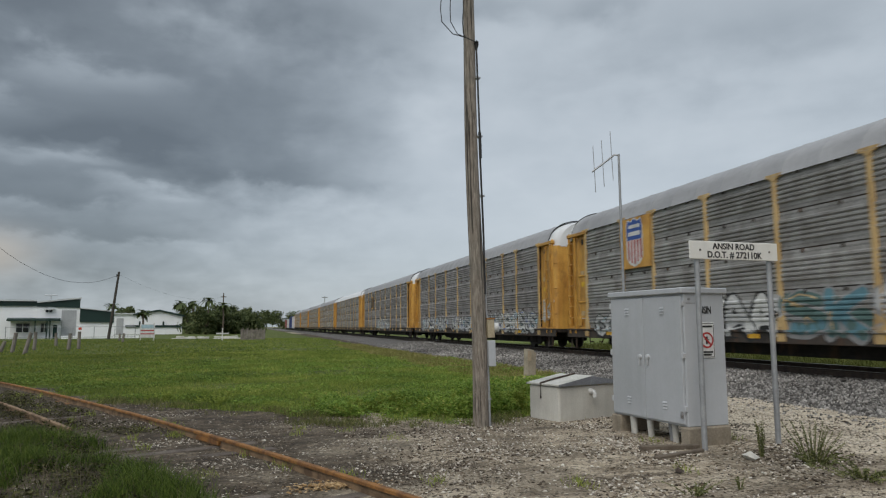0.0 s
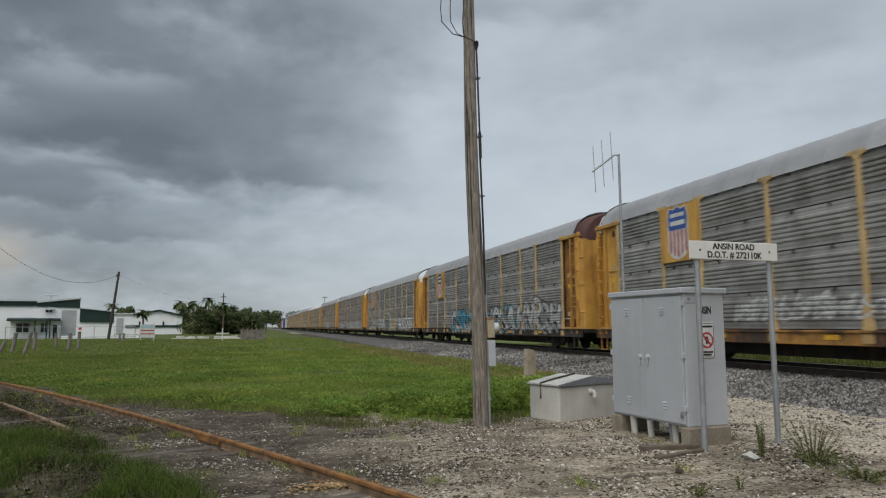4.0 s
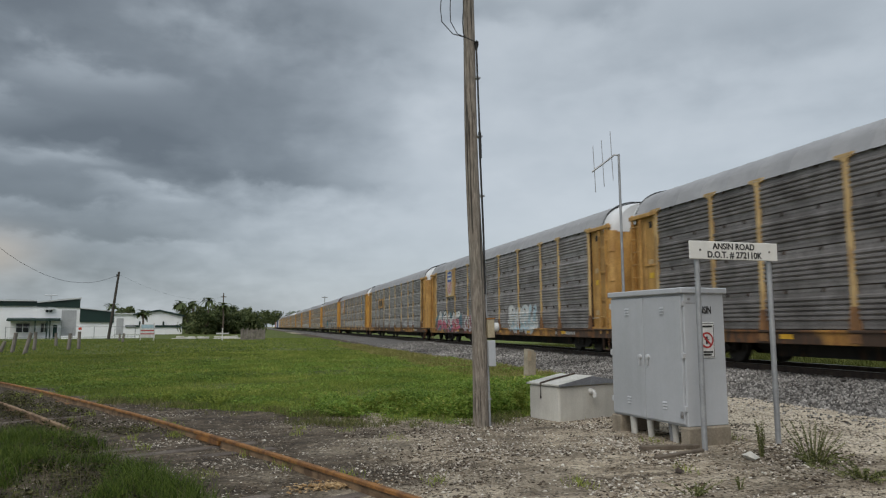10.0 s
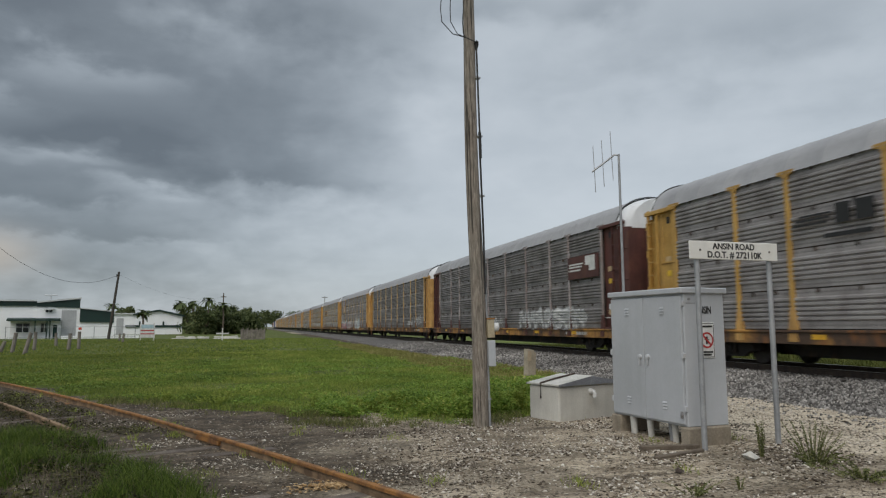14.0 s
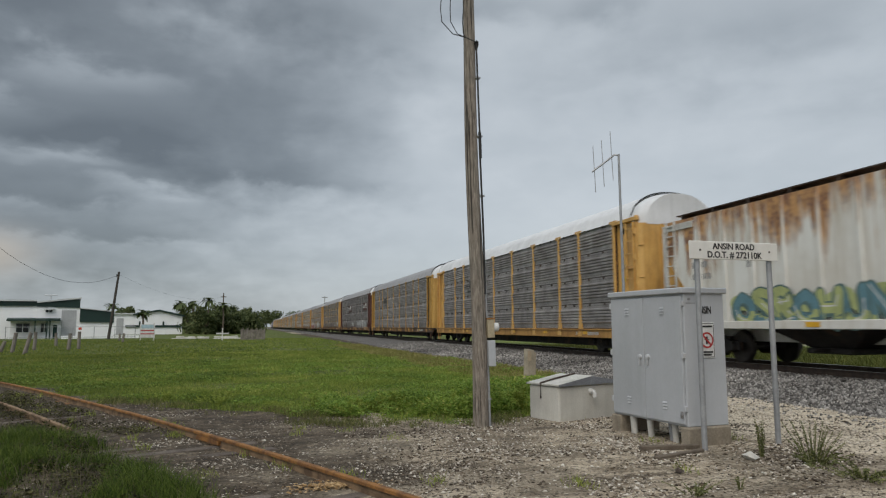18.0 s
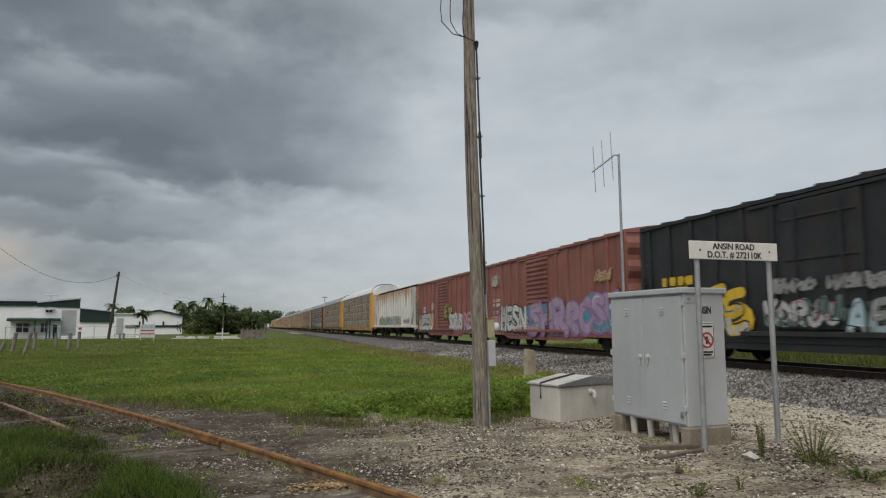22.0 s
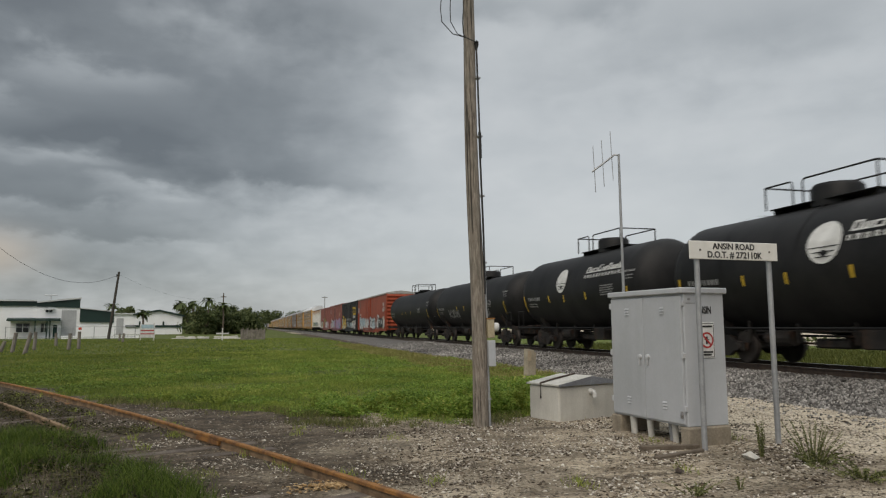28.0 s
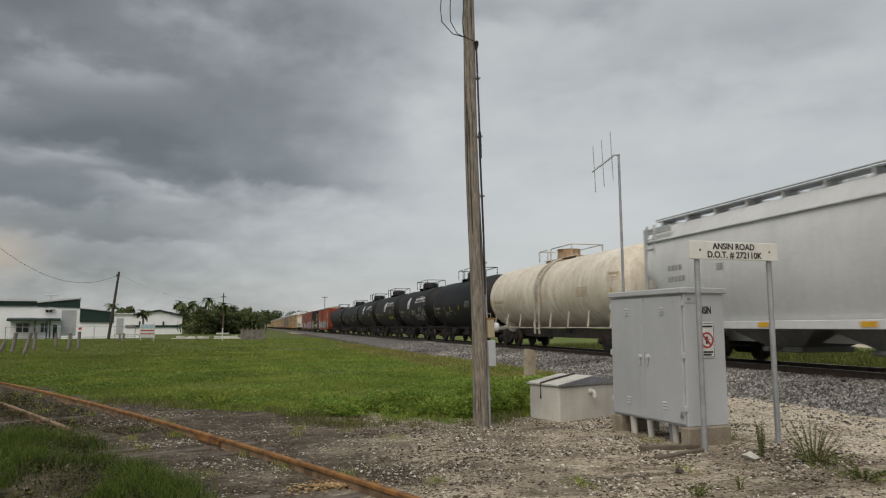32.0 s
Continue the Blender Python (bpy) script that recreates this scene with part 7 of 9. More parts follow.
boxcar(-45.1, -62.0, "faded red box car with large purple graffiti", BOX_RED, end_ribs=4, eave=4.42, tags=((1.5, 5.0, 0.75, 2.15, SILVERS, dict(seed=101, letters=4)), (5.2, 6.7, 0.8, 1.6, (P_PINK, P_PINK, P_SILVER, P_PINK, P_WHITE, P_BLACK), dict(seed=103, letters=4)), (5.3, 6.5, 3.0, 3.8, SCRATCH, dict(seed=104, letters=2, cloud=False)), (-5.6, 0.9, 0.72, 2.1, (P_TEAL, P_PURPLE, P_LILAC, P_LILAC, P_LIME, P_BLACK), dict(seed=102, letters=5)), (-7.5, -5.4, 0.72, 2.35, (P_TEAL, P_PURPLE, P_LILAC, P_MUTETEAL, P_WHITE, P_BLACK), dict(seed=105, letters=2)), (-7.1, -5.6, 2.6, 3.2, (P_BUFF,) * 6, dict(seed=106, letters=2, cloud=False))))


def black_marks(car, hb):
    m = M()
    for i, y in enumerate((-hb + 3.4, -hb + 2.5, -hb + 1.6)):
        m.box(-1.584, -1.574, y - 0.62, y, 2.55, 2.78, 0.003).box(-1.584, -1.574, y - 0.62, y, 3.35, 3.58, 0.003).box(-1.584, -1.574, y - 0.2 - 0.2 * i, y - 0.2 * i, 2.6, 3.5, 0.003)
    part("logo", m.mesh("logo", P_YELLOW), car, "bold yellow letter-like marks")
    print_bars(car, [(hb - 1.2, 2.28, 0.27, 1.7, 4)], P_YELLOW, -1.58, "bold yellow bars")


boxcar(-62.0, -78.7, "black ribbed box car with yellow marks and graffiti", BOX_BLACK, tags=((2.6, 7.1, 0.7, 2.15, (P_YELLOW, P_BLACK, P_YELLOW, P_SILVER, P_BLUE, P_BLACK), dict(seed=111, letters=5)), (-0.6, 1.9, 1.0, 1.7, (P_GREY, P_BLACK, P_SILVER, P_DULLTEAL, P_RED, P_BLACK), dict(seed=112, letters=5, x=-1.66)), (-3.4, -0.8, 0.8, 1.6, (P_DULLTEAL, P_BLACK, P_CYAN, P_GREY, P_WHITE, P_BLACK), dict(seed=114, letters=5, x=-1.66)), (-1.9, 1.9, 1.75, 2.2, (P_GREY,) * 6, dict(seed=115, letters=6, cloud=False, x=-1.66)), (-6.8, -3.6, 0.75, 1.9, (P_GREY, P_BLACK, P_WHITE, P_SILVER, P_YELLOW, P_BLACK), dict(seed=113, letters=6)), (-6.6, -4.0, 2.0, 2.6, SCRATCH, dict(seed=116, letters=3, cloud=False))), deco=black_marks, plug=True, eave=4.3, lettering=P_YELLOW)


def orange_deco(car, hb):
    part("patch", M().box(-1.506, -1.498, hb - 2.3, hb - 1.1, 3.2, 4.1, 0.002).mesh("patch", surf("faded_patch", (0.26, 0.1, 0.07), (0.2, 0.08, 0.055), 0.6)), car, "faded repaint patch")
    part("placard", M().box(-1.62, -1.61, -hb + 1.6, -hb + 4.0, 0.95, 1.9, 0.003).mesh("placard", P_BLACK), car, "black data panel")
    print_bars(car, [(-hb + 3.8, 1.65, 0.08, 0.9, 8), (-hb + 3.8, 1.45, 0.08, 0.9, 7), (-hb + 2.5, 1.3, 0.4, 0.6, 2)], P_WHITE, -1.622)


boxcar(-78.7, -99.2, "orange-red smooth-sided box car with a pale roof and white graffiti", BOX_ORANGE, roof=surf("pale_roof", (0.42, 0.41, 0.39), (0.33, 0.31, 0.29), 0.6, 0, 0.8, 12, 0.08, 0.2, 0.2), ribs=False, plug=True, door_at=1.6, door_w=2.8, eave=4.35, deco=orange_deco,
       tags=((3.0, 7.9, 0.75, 2.1, (P_SILVER, P_BLACK, P_WHITE, P_CYAN, P_CYAN, P_BLACK), dict(seed=121, letters=4)), (0.6, 3.0, 0.75, 1.9, (P_SILVER, P_GREY, P_WHITE, P_SILVER, P_GREY, P_BLACK), dict(seed=122, letters=3)), (-3.4, 0.2, 0.8, 2.0, (P_SILVER, P_BLACK, P_WHITE, P_CYAN, P_WHITE, P_BLACK), dict(seed=128, letters=4)), (-8.9, -7.6, 2.5, 3.1, SCRATCH, dict(seed=123, letters=3, cloud=False)), (-8.8, -7.7, 3.0, 3.6, SCRATCH, dict(seed=127, letters=3, cloud=False)), (-5.7, -4.5, 0.8, 2.3, (P_SILVER, P_BLACK, P_WHITE, P_WHITE, P_WHITE, P_BLACK), dict(seed=124, letters=2)), (-8.6, -7.9, 0.8, 2.2, (P_SILVER, P_BUFF, P_WHITE, P_WHITE, P_WHITE, P_BLACK), dict(seed=126, letters=1)), (8.4, 9.3, 2.5, 3.4, SCRATCH, dict(seed=125, letters=2, cloud=False))))
P_FAINT = paint("faint_grey_paint", (0.12, 0.12, 0.12))
BT = "black tank car with yellow reflector strips and a railed dome platform"
BT2 = "black tank car with a white disc emblem and dome"
tank_car(-99.2, -116.9, BT, TANK_BLACK, TANK_BLACK, 1.49, logo=False, dome=False, dome_at=-0.6, cz=2.47)
tank_car(-116.9, -134.05, BT, TANK_BLACK, TANK_BLACK, 1.49, logo=False, dome_at=-0.6, cz=2.47, tags=((1.5, 4.0, -36, -12, P_GREY, 5), (-4.5, -2.6, -34, -14, P_GREY, 15)))
tank_car(-134.05, -146.9, BT2, TANK_BLACK, TANK_BLACK, waist=0.08, disc_at=0.55, dome_at=-1.1)
tank_car(-146.9, -159.7, BT2, TANK_BLACK, TANK_BLACK, waist=0.08, disc_at=-0.9, dome_at=0.2, tags=((-4.2, -2.8, -30, -16, P_LIME, 6),))
tank_car(-159.7, -172.1, "black tank car with a white disc emblem and pale scrawls", TANK_BLACK, TANK_BLACK, waist=0.08, disc_at=0.75, dome_at=-0.5, tags=((-4.0, -1.6, -40, -14, P_GREY, 7), (-1.5, -0.5, -20, -2, P_GREY, 9), (0.0, 2.2, -34, -18, P_FAINT, 10), (-5.0, -3.8, -26, -8, P_GREY, 11)))
tank_car(-172.1, -184.9, BT, TANK_BLACK, TANK_BLACK, logo=False, waist=0.08, dome_at=-0.55, tags=((-0.8, 1.6, -36, -14, P_GREY, 8),))
tank_car(-184.9, -201.6, "cream tank car with a pale ladder and rusty dome", TANK_CREAM, CREAM_TRIM, logo=False, cream=True, waist=0.02, dome_at=0.15)
hopper(-201.6, -220.6, "pale grey covered hopper with smooth curved sides", HOP_GREY, STEEL_PALE, 4.35, rounded=True)

# the head of the train, far off
H0 = BOUND + 7 * PITCH
boxcar(H0 + 17.5, H0 + 0.4, "white box car far ahead in the train", surf("white_car_paint", (0.6, 0.6, 0.6), (0.5, 0.5, 0.5), 0.6, 0, 0.8, 12, 0.05, 0.3, 0.1), eave=4.3)
boxcar(H0 + 36.0, H0 + 17.9, "blue box car far ahead in the train", surf("blue_car_paint", (0.03, 0.06, 0.22), (0.025, 0.05, 0.16), 0.6, 0, 0.8, 12, 0.05, 0.3, 0.1), eave=4.5)
boxcar(H0 + 54.0, H0 + 36.4, "white box car far ahead in the train", STORE.setdefault("far_white", surf("grey_white_paint", (0.5, 0.5, 0.49), (0.42, 0.42, 0.41), 0.6)), eave=3.7)
boxcar(H0 + 72.0, H0 + 54.4, "red box car far ahead in the train", BOX_RED, eave=3.7)

# ---- loose stones, grass and weeds ----


def pieces(name, verts, tris, mat, label, category):
    """Many small pieces as one object: verts (n, k, 3), tris (m, 3) within one piece."""
    n, k, _ = verts.shape
    me = bpy.data.meshes.new(name)
    f = (np.arange(n)[:, None, None] * k + tris[None]).reshape(-1, 3)
    me.vertices.add(n * k)
    me.vertices.foreach_set("co", verts.astype(np.float32).ravel())
    me.loops.add(len(f) * 3)
    me.loops.foreach_set("vertex_index", f.astype(np.int32).ravel())
    me.polygons.add(len(f))
    me.polygons.foreach_set("loop_start", np.arange(0, len(f) * 3, 3, dtype=np.int32))
    me.polygons.foreach_set("loop_total", np.full(len(f), 3, dtype=np.int32))
    me.update(calc_edges=True)
    me.materials.append(mat)
    return tagged(new(name, me), label, category, kind="stuff")


OCTA = np.array([(1, 0, 0), (-1, 0, 0), (0, 1, 0), (0, -1, 0), (0, 0, 1), (0, 0, -1)], float)
OCTA_T = np.array([(0, 2, 4), (2, 1, 4), (1, 3, 4), (3, 0, 4), (2, 0, 5), (1, 2, 5), (3, 1, 5), (0, 3, 5)])


def stones(x, y, z, size, flat, rng):
    n = len(x)
    v = OCTA[None] * rng.uniform(0.55, 1.15, (n, 6, 1)) + rng.normal(0, 0.22, (n, 6, 3))
    v = v * (size[:, None, None] * np.stack([rng.uniform(0.7, 1.3, n), rng.uniform(0.7, 1.3, n), np.full(n, flat)], -1)[:, None, :])
    a = rng.uniform(0, 2 * np.pi, n)
    c, s = np.cos(a)[:, None], np.sin(a)[:, None]
    v = np.stack([v[..., 0] * c - v[..., 1] * s, v[..., 0] * s + v[..., 1] * c, v[..., 2]], -1)
    return v + np.stack([x, y, z], -1)[:, None, :]


# ballast on the near shoulder
n = 52000
by = 5.5 + 50 * RNG.random(n) ** 1.7
bu = RNG.random(n)
bxx = 10.35 + bu * 3.0
base = np.interp(bxx, bx, bz)
shift = np.where(bxx < 12.2, -(value_noise(bxx, by, 2.3, 22) - 0.35) * 0.7 * (12.2 - bxx) / 1.9 - np.clip((by - 14) * 0.04, 0, 0.9) * (12.2 - bxx) / 1.9, 0)
pieces("ballast", stones(bxx + shift, by, base + 0.012 + (value_noise(bxx, by, 0.5, 21) - 0.5) * 0.07, 0.022 + 0.03 * RNG.random(n) + 0.0006 * by, 0.85, RNG), OCTA_T, BALLAST_STONE, "crushed grey ballast stones on the shoulder", "ballast")
n = 1500
sx = RNG.uniform(9.2, 11.2, n)
sy = RNG.uniform(7, 24, n)
pieces("stray_ballast", stones(sx, sy, ground_height(sx, sy) + 0.01, 0.012 + 0.026 * RNG.random(n), 0.7, RNG), OCTA_T, BALLAST_STONE, "stray ballast stones along the bank's foot", "ballast")

# yard gravel in drifts
n = 130000
sx = RNG.uniform(-4.5, 11, n)
sy = 3.6 + 17 * RNG.random(n) ** 1.5
drift = value_noise(sx, sy, 0.9, 31) * 0.6 + value_noise(sx, sy, 0.3, 32) * 0.4
keep = (RNG.random(n) < np.clip((drift - 0.38) * 5.0, 0.03, 1) * np.clip(0.6 + 0.2 * sx, 0.5, 1)) & (grass_cover(sx, sy) < 0.6)
sx, sy = sx[keep], sy[keep]
size = 0.005 + 0.016 * RNG.random(len(sx)) ** 2.4 + 0.02 * (RNG.random(len(sx)) > 0.985)
dark = RNG.random(len(sx)) < 0.6 * cinder_cover(sx, sy) + 0.2
for nm, w, mt, lb in (("cinder_gravel", dark, CINDER_STONE, "dark cinders and chips on the dirt yard"), ("yard_gravel", ~dark, YARD_STONE, "pale gravel strewn over the dirt yard")):
    pieces(nm, stones(sx[w], sy[w], ground_height(sx[w], sy[w]) + 0.003, size[w], 0.55, RNG), OCTA_T, mt, lb, "gravel")
# pale chips gathered in streaks across the old siding
STREAKS = ((-0.85, 8.47, 0.05, 9.1), (-0.3, 8.2, 0.7, 8.5), (-2.7, 12.8, -1.6, 12.5), (-1.5, 10.6, -0.7, 10.7), (-0.9, 11.6, 0.2, 11.4), (0.9, 9.9, 2.1, 9.6), (1.3, 8.2, 2.2, 8.0), (0.2, 12.4, 1.2, 12.0), (-2.2, 14.0, -1.0, 13.6), (2.4, 8.9, 3.4, 9.2))
n = 2600
k, u = RNG.integers(0, len(STREAKS), n), RNG.random(n)
ends = np.array(STREAKS)[k]
sx, sy = ends[:, 0] + u * (ends[:, 2] - ends[:, 0]) + RNG.normal(0, 0.12, n), ends[:, 1] + u * (ends[:, 3] - ends[:, 1]) + RNG.normal(0, 0.16, n)
pieces("pale_chips", stones(sx, sy, ground_height(sx, sy) + 0.004, 0.005 + 0.016 * RNG.random(n) ** 2, 0.5, RNG), OCTA_T, YARD_STONE, "pale stone chips in streaks across the siding", "gravel")
# flat bits of bark, dead leaf and splinter
n = 52000
sx, sy = RNG.uniform(-4.5, 9, n), 3.8 + 12 * RNG.random(n) ** 1.4
keep = (RNG.random(n) < np.clip((value_noise(sx, sy, 0.8, 35) * 0.6 + value_noise(sx, sy, 0.3, 36) * 0.4 - 0.36) * 3.0, 0.02, 1)) & (grass_cover(sx, sy) < 0.7)
sx, sy = sx[keep], sy[keep]
LITTER = island_mat("dead_litter", [(0.0, (0.025, 0.02, 0.015)), (0.5, (0.08, 0.06, 0.044)), (1.0, (0.22, 0.165, 0.115))], 0.9)
lit = stones(np.zeros(len(sx)), np.zeros(len(sx)), np.zeros(len(sx)), 0.004 + 0.011 * RNG.random(len(sx)) ** 2, 0.25, RNG)
lit[..., 0] *= RNG.uniform(1, 3.2, len(sx))[:, None]
pieces("yard_litter", lit + np.stack([sx, sy, ground_height(sx, sy) + 0.004], -1)[:, None, :], OCTA_T, LITTER, "dead leaves, bark and splinters on the yard", "litter")
n = 420
sx, sy = RNG.normal(0.81, 0.2, n), RNG.normal(7.25, 0.09, n)
TAN_LITTER = island_mat("tan_litter", [(0.0, (0.2, 0.12, 0.05)), (0.5, (0.42, 0.27, 0.13)), (1.0, (0.66, 0.5, 0.3))], 0.9)
pieces("litter_heap", stones(sx, sy, ground_height(sx, sy) + 0.01 + 0.03 * RNG.random(n), 0.008 + 0.022 * RNG.random(n), 0.3, RNG), OCTA_T, TAN_LITTER, "small heap of tan wood chips beside the rusty rail", "litter")
n = 22000
sx = RNG.normal(5.2, 2.3, n)
sy = RNG.normal(8.6, 1.9, n)
keep = (sx > 1.2) & (sy > 5.0) & (sy < field_edge(sx) - 0.2) & (RNG.random(n) < np.clip((value_noise(sx, sy, 0.7, 37) * 0.6 + value_noise(sx, sy, 0.25, 38) * 0.4 - 0.44) * 5.0, 0.04, 1))
sx, sy = sx[keep], sy[keep]
size = 0.009 + 0.022 * RNG.random(len(sx)) ** 1.8
dark = RNG.random(len(sx)) < 0.42
pieces("coarse_gravel", stones(sx[~dark], sy[~dark], ground_height(sx[~dark], sy[~dark]) + 0.006, size[~dark], 0.6, RNG), OCTA_T, YARD_STONE, "coarse gravel strewn round the cabinet and sign", "gravel")
pieces("dark_clods", stones(sx[dark], sy[dark], ground_height(sx[dark], sy[dark]) + 0.005, 1.1 * size[dark], 0.45, RNG), OCTA_T, CINDER_STONE, "dark clods and cinders among the yard gravel", "gravel")


def blades(x, y, h, w, lean, rng, z=None):
    n = len(x)
    a = rng.uniform(0, 2 * np.pi, n)
    b = rng.uniform(0, 2 * np.pi, n)
    z = ground_height(x, y) if z is None else z
    base = np.stack([x, y, z - 0.01], -1)
    side = np.stack([np.cos(a), np.sin(a), np.zeros(n)], -1) * w[:, None]
    tilt = np.stack([np.cos(b), np.sin(b), np.zeros(n)], -1) * (lean * h)[:, None]
    up = np.stack([np.zeros(n), np.zeros(n), h], -1)
    return np.stack([base - side, base + side, base + 0.55 * up + 0.3 * tilt + side * 0.7, base + 0.55 * up + 0.3 * tilt - side * 0.7, base + up + tilt], 1)


BLADE_T = np.array([(0, 1, 2), (0, 2, 3), (3, 2, 4)])


def sow(n, x0, x1, y0, y1, power, rng):
    y = y0 + (y1 - y0) * rng.random(n) ** power
    x = rng.uniform(x0, x1, n)
    return x, y


# the field
sets = []
for n, x0, x1, y0, y1, power, hh, ww in ((150000, -8, 10, 11, 24, 1.1, 0.085, 0.005), (130000, -20, 10, 22, 46, 1.2, 0.09, 0.012), (60000, -36, 10, 40, 100, 1.2, 0.09, 0.03)):
    x, y = sow(n, x0, x1, y0, y1, power, RNG)
    cov = grass_cover(x, y)
    tuft = value_noise(x, y, 0.8, 41) * 0.6 + value_noise(x, y, 2.5, 42) * 0.7
    keep = (RNG.random(n) < cov * (0.25 + 0.9 * tuft)) & ((x > -30) | (y < 90))
    x, y, tuft = x[keep], y[keep], tuft[keep]
    m_ = len(x)
    sets.append(blades(x, y, hh * (0.45 + 0.9 * tuft) * RNG.uniform(0.6, 1.3, m_), ww * RNG.uniform(0.7, 1.4, m_), RNG.uniform(0.2, 0.9, m_), RNG))
pieces("field_grass", np.concatenate(sets), BLADE_T, GRASS, "green field grass, short and uneven", "grass")
# rank grass in the corner by the siding: thick along its rim, thin and brown inside
x, y = sow(190000, -6, 0.6, 5.0, 13.6, 1.0, RNG)
cov = grass_cover(x, y)
gap = 0.65 * value_noise(x, y, 0.9, 44) + 0.35 * value_noise(x, y, 0.3, 45)
rim = np.clip(1.0 - (corner_edge(y) - x) / 1.0, 0, 1)
thick = np.clip(0.8 * rim + (gap - 0.56) * 3.2, 0.05, 1)
keep = (RNG.random(len(x)) < cov * thick) & (x < 0.3)
x, y, thick, gap = x[keep], y[keep], thick[keep], gap[keep]
pieces("corner_grass", blades(x, y, (0.06 + 0.13 * thick + 0.07 * gap) * RNG.uniform(0.5, 1.25, len(x)), 0.0034 * RNG.uniform(0.7, 1.5, len(x)), RNG.uniform(0.2, 1.0, len(x)), RNG), BLADE_T, GRASS_DARK, "rank soft green grass beside the siding", "grass")
# tufts between the rails and along the yard's edge
cx = np.concatenate([RNG.uniform(-6, 1, 34), RNG.uniform(0, 7, 18)])
cy = np.concatenate([np.interp(-cx[:34], [-v for v in SIDING_X[::-1]], SIDING_Y[::-1]) - RNG.uniform(-0.6, 2.2, 34), RNG.uniform(5.5, 12, 18)])
k = np.repeat(np.arange(len(cx)), 40)
x, y = cx[k] + RNG.normal(0, 0.07, len(k)), cy[k] + RNG.normal(0, 0.1, len(k))
pieces("yard_tufts", blades(x, y, RNG.uniform(0.03, 0.12, len(k)), RNG.uniform(0.003, 0.005, len(k)), RNG.uniform(0.3, 1.2, len(k)), RNG), BLADE_T, WEED, "small weed tufts in the gravel", "weeds")
# dry stalks
x, y = sow(2600, -5, 0.2, 6.0, 13.2, 1.0, RNG)
keep = grass_cover(x, y) > 0.4
x, y = x[keep], y[keep]
pieces("dry_stalks", blades(x, y, RNG.uniform(0.1, 0.34, len(x)), np.full(len(x), 0.0028), RNG.uniform(0.1, 0.8, len(x)), RNG), BLADE_T, DRY, "thin dry stalks in the rank grass", "grass")
# the yellower verge by the ballast
x, y = sow(40000, 6.6, 10.2, 15, 60, 1.4, RNG)
keep = RNG.random(len(x)) < grass_cover(x, y) * 0.8
x, y = x[keep], y[keep]
VERGE = island_mat("verge_blade", [(0.0, (0.12, 0.12, 0.035)), (0.5, (0.22, 0.21, 0.065)), (1.0, (0.38, 0.33, 0.14))], 0.8, 0.25)
pieces("verge_grass", blades(x, y, RNG.uniform(0.05, 0.2, len(x)), 0.006 + 0.0004 * y, RNG.uniform(0.2, 0.9, len(x)), RNG), BLADE_T, VERGE, "yellowish grass verge along the ballast", "grass")
# grass on the far side of the track
x, y = sow(50000, 18, 34, 5, 50, 1.1, RNG)
x, y = x[x < 31 + 2 * value_noise(x, y, 3, 51)], y[x < 31 + 2 * value_noise(x, y, 3, 51)]
FARSIDE = island_mat("far_side_blade", [(0.0, (0.032, 0.042, 0.01)), (0.5, (0.08, 0.095, 0.02)), (1.0, (0.16, 0.16, 0.05))], 0.8, 0.25)
pieces("far_side_grass", blades(x, y, RNG.uniform(0.12, 0.4, len(x)), RNG.uniform(0.012, 0.03, len(x)), RNG.uniform(0.2, 0.8, len(x)), RNG), BLADE_T, FARSIDE, "long grass beyond the main track", "grass")


def leaf_carpet(name, x, y, z, size, mat, label, rng):
    """Small leaves, each a folded diamond, scattered singly."""
    n = len(x)
    d = rng.normal(0, 1, (n, 3)) * np.array([1, 1, 0.45])
    d /= np.linalg.norm(d, axis=1)[:, None]
    e = np.cross(d, rng.normal(0, 0.4, (n, 3)) + np.array([0, 0, 1.0]))
    e /= np.linalg.norm(e, axis=1)[:, None]
    q, l = np.stack([x, y, z], -1), size[:, None]
    return pieces(name, np.stack([q - d * l * 0.5, q + e * l * 0.32, q + d * l * 0.5, q - e * l * 0.32], 1), np.array([(0, 1, 2), (0, 2, 3)]), mat, label, "weeds")


CLOVER = island_mat("clover_leaf", [(0.0, (0.058, 0.108, 0.019)), (0.45, (0.162, 0.258, 0.042)), (0.8, (0.275, 0.375, 0.07)), (1.0, (0.48, 0.42, 0.12))], 0.7, 0.4, 0.66)
x, y = sow(210000, -9, 10, 11, 34, 1.5, RNG)
clump = 0.6 * value_noise(x, y, 1.3, 46) + 0.4 * value_noise(x, y, 0.45, 47)
keep = RNG.random(len(x)) < grass_cover(x, y) * np.clip((clump - 0.4) * 4.0, 0.03, 1)
x, y, clump = x[keep], y[keep], clump[keep]
leaf_carpet("field_clover", x, y, 0.02 + 0.26 * (clump - 0.3) * RNG.random(len(x)) ** 0.6, 0.022 + 0.0009 * y + 0.03 * RNG.random(len(x)), CLOVER, "low broad-leaved weeds all through the field grass", RNG)
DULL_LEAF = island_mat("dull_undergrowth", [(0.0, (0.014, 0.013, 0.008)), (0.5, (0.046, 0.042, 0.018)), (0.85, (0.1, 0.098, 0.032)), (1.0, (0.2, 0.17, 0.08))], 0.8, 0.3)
y = RNG.uniform(11.4, 19.5, 46000)
x = -1.7 - (y - 12.0) * 0.53 - 4.2 * RNG.random(len(y)) ** 0.8 + 0.25
lump = 0.6 * value_noise(x, y, 0.8, 53) + 0.4 * value_noise(x, y, 0.3, 54)
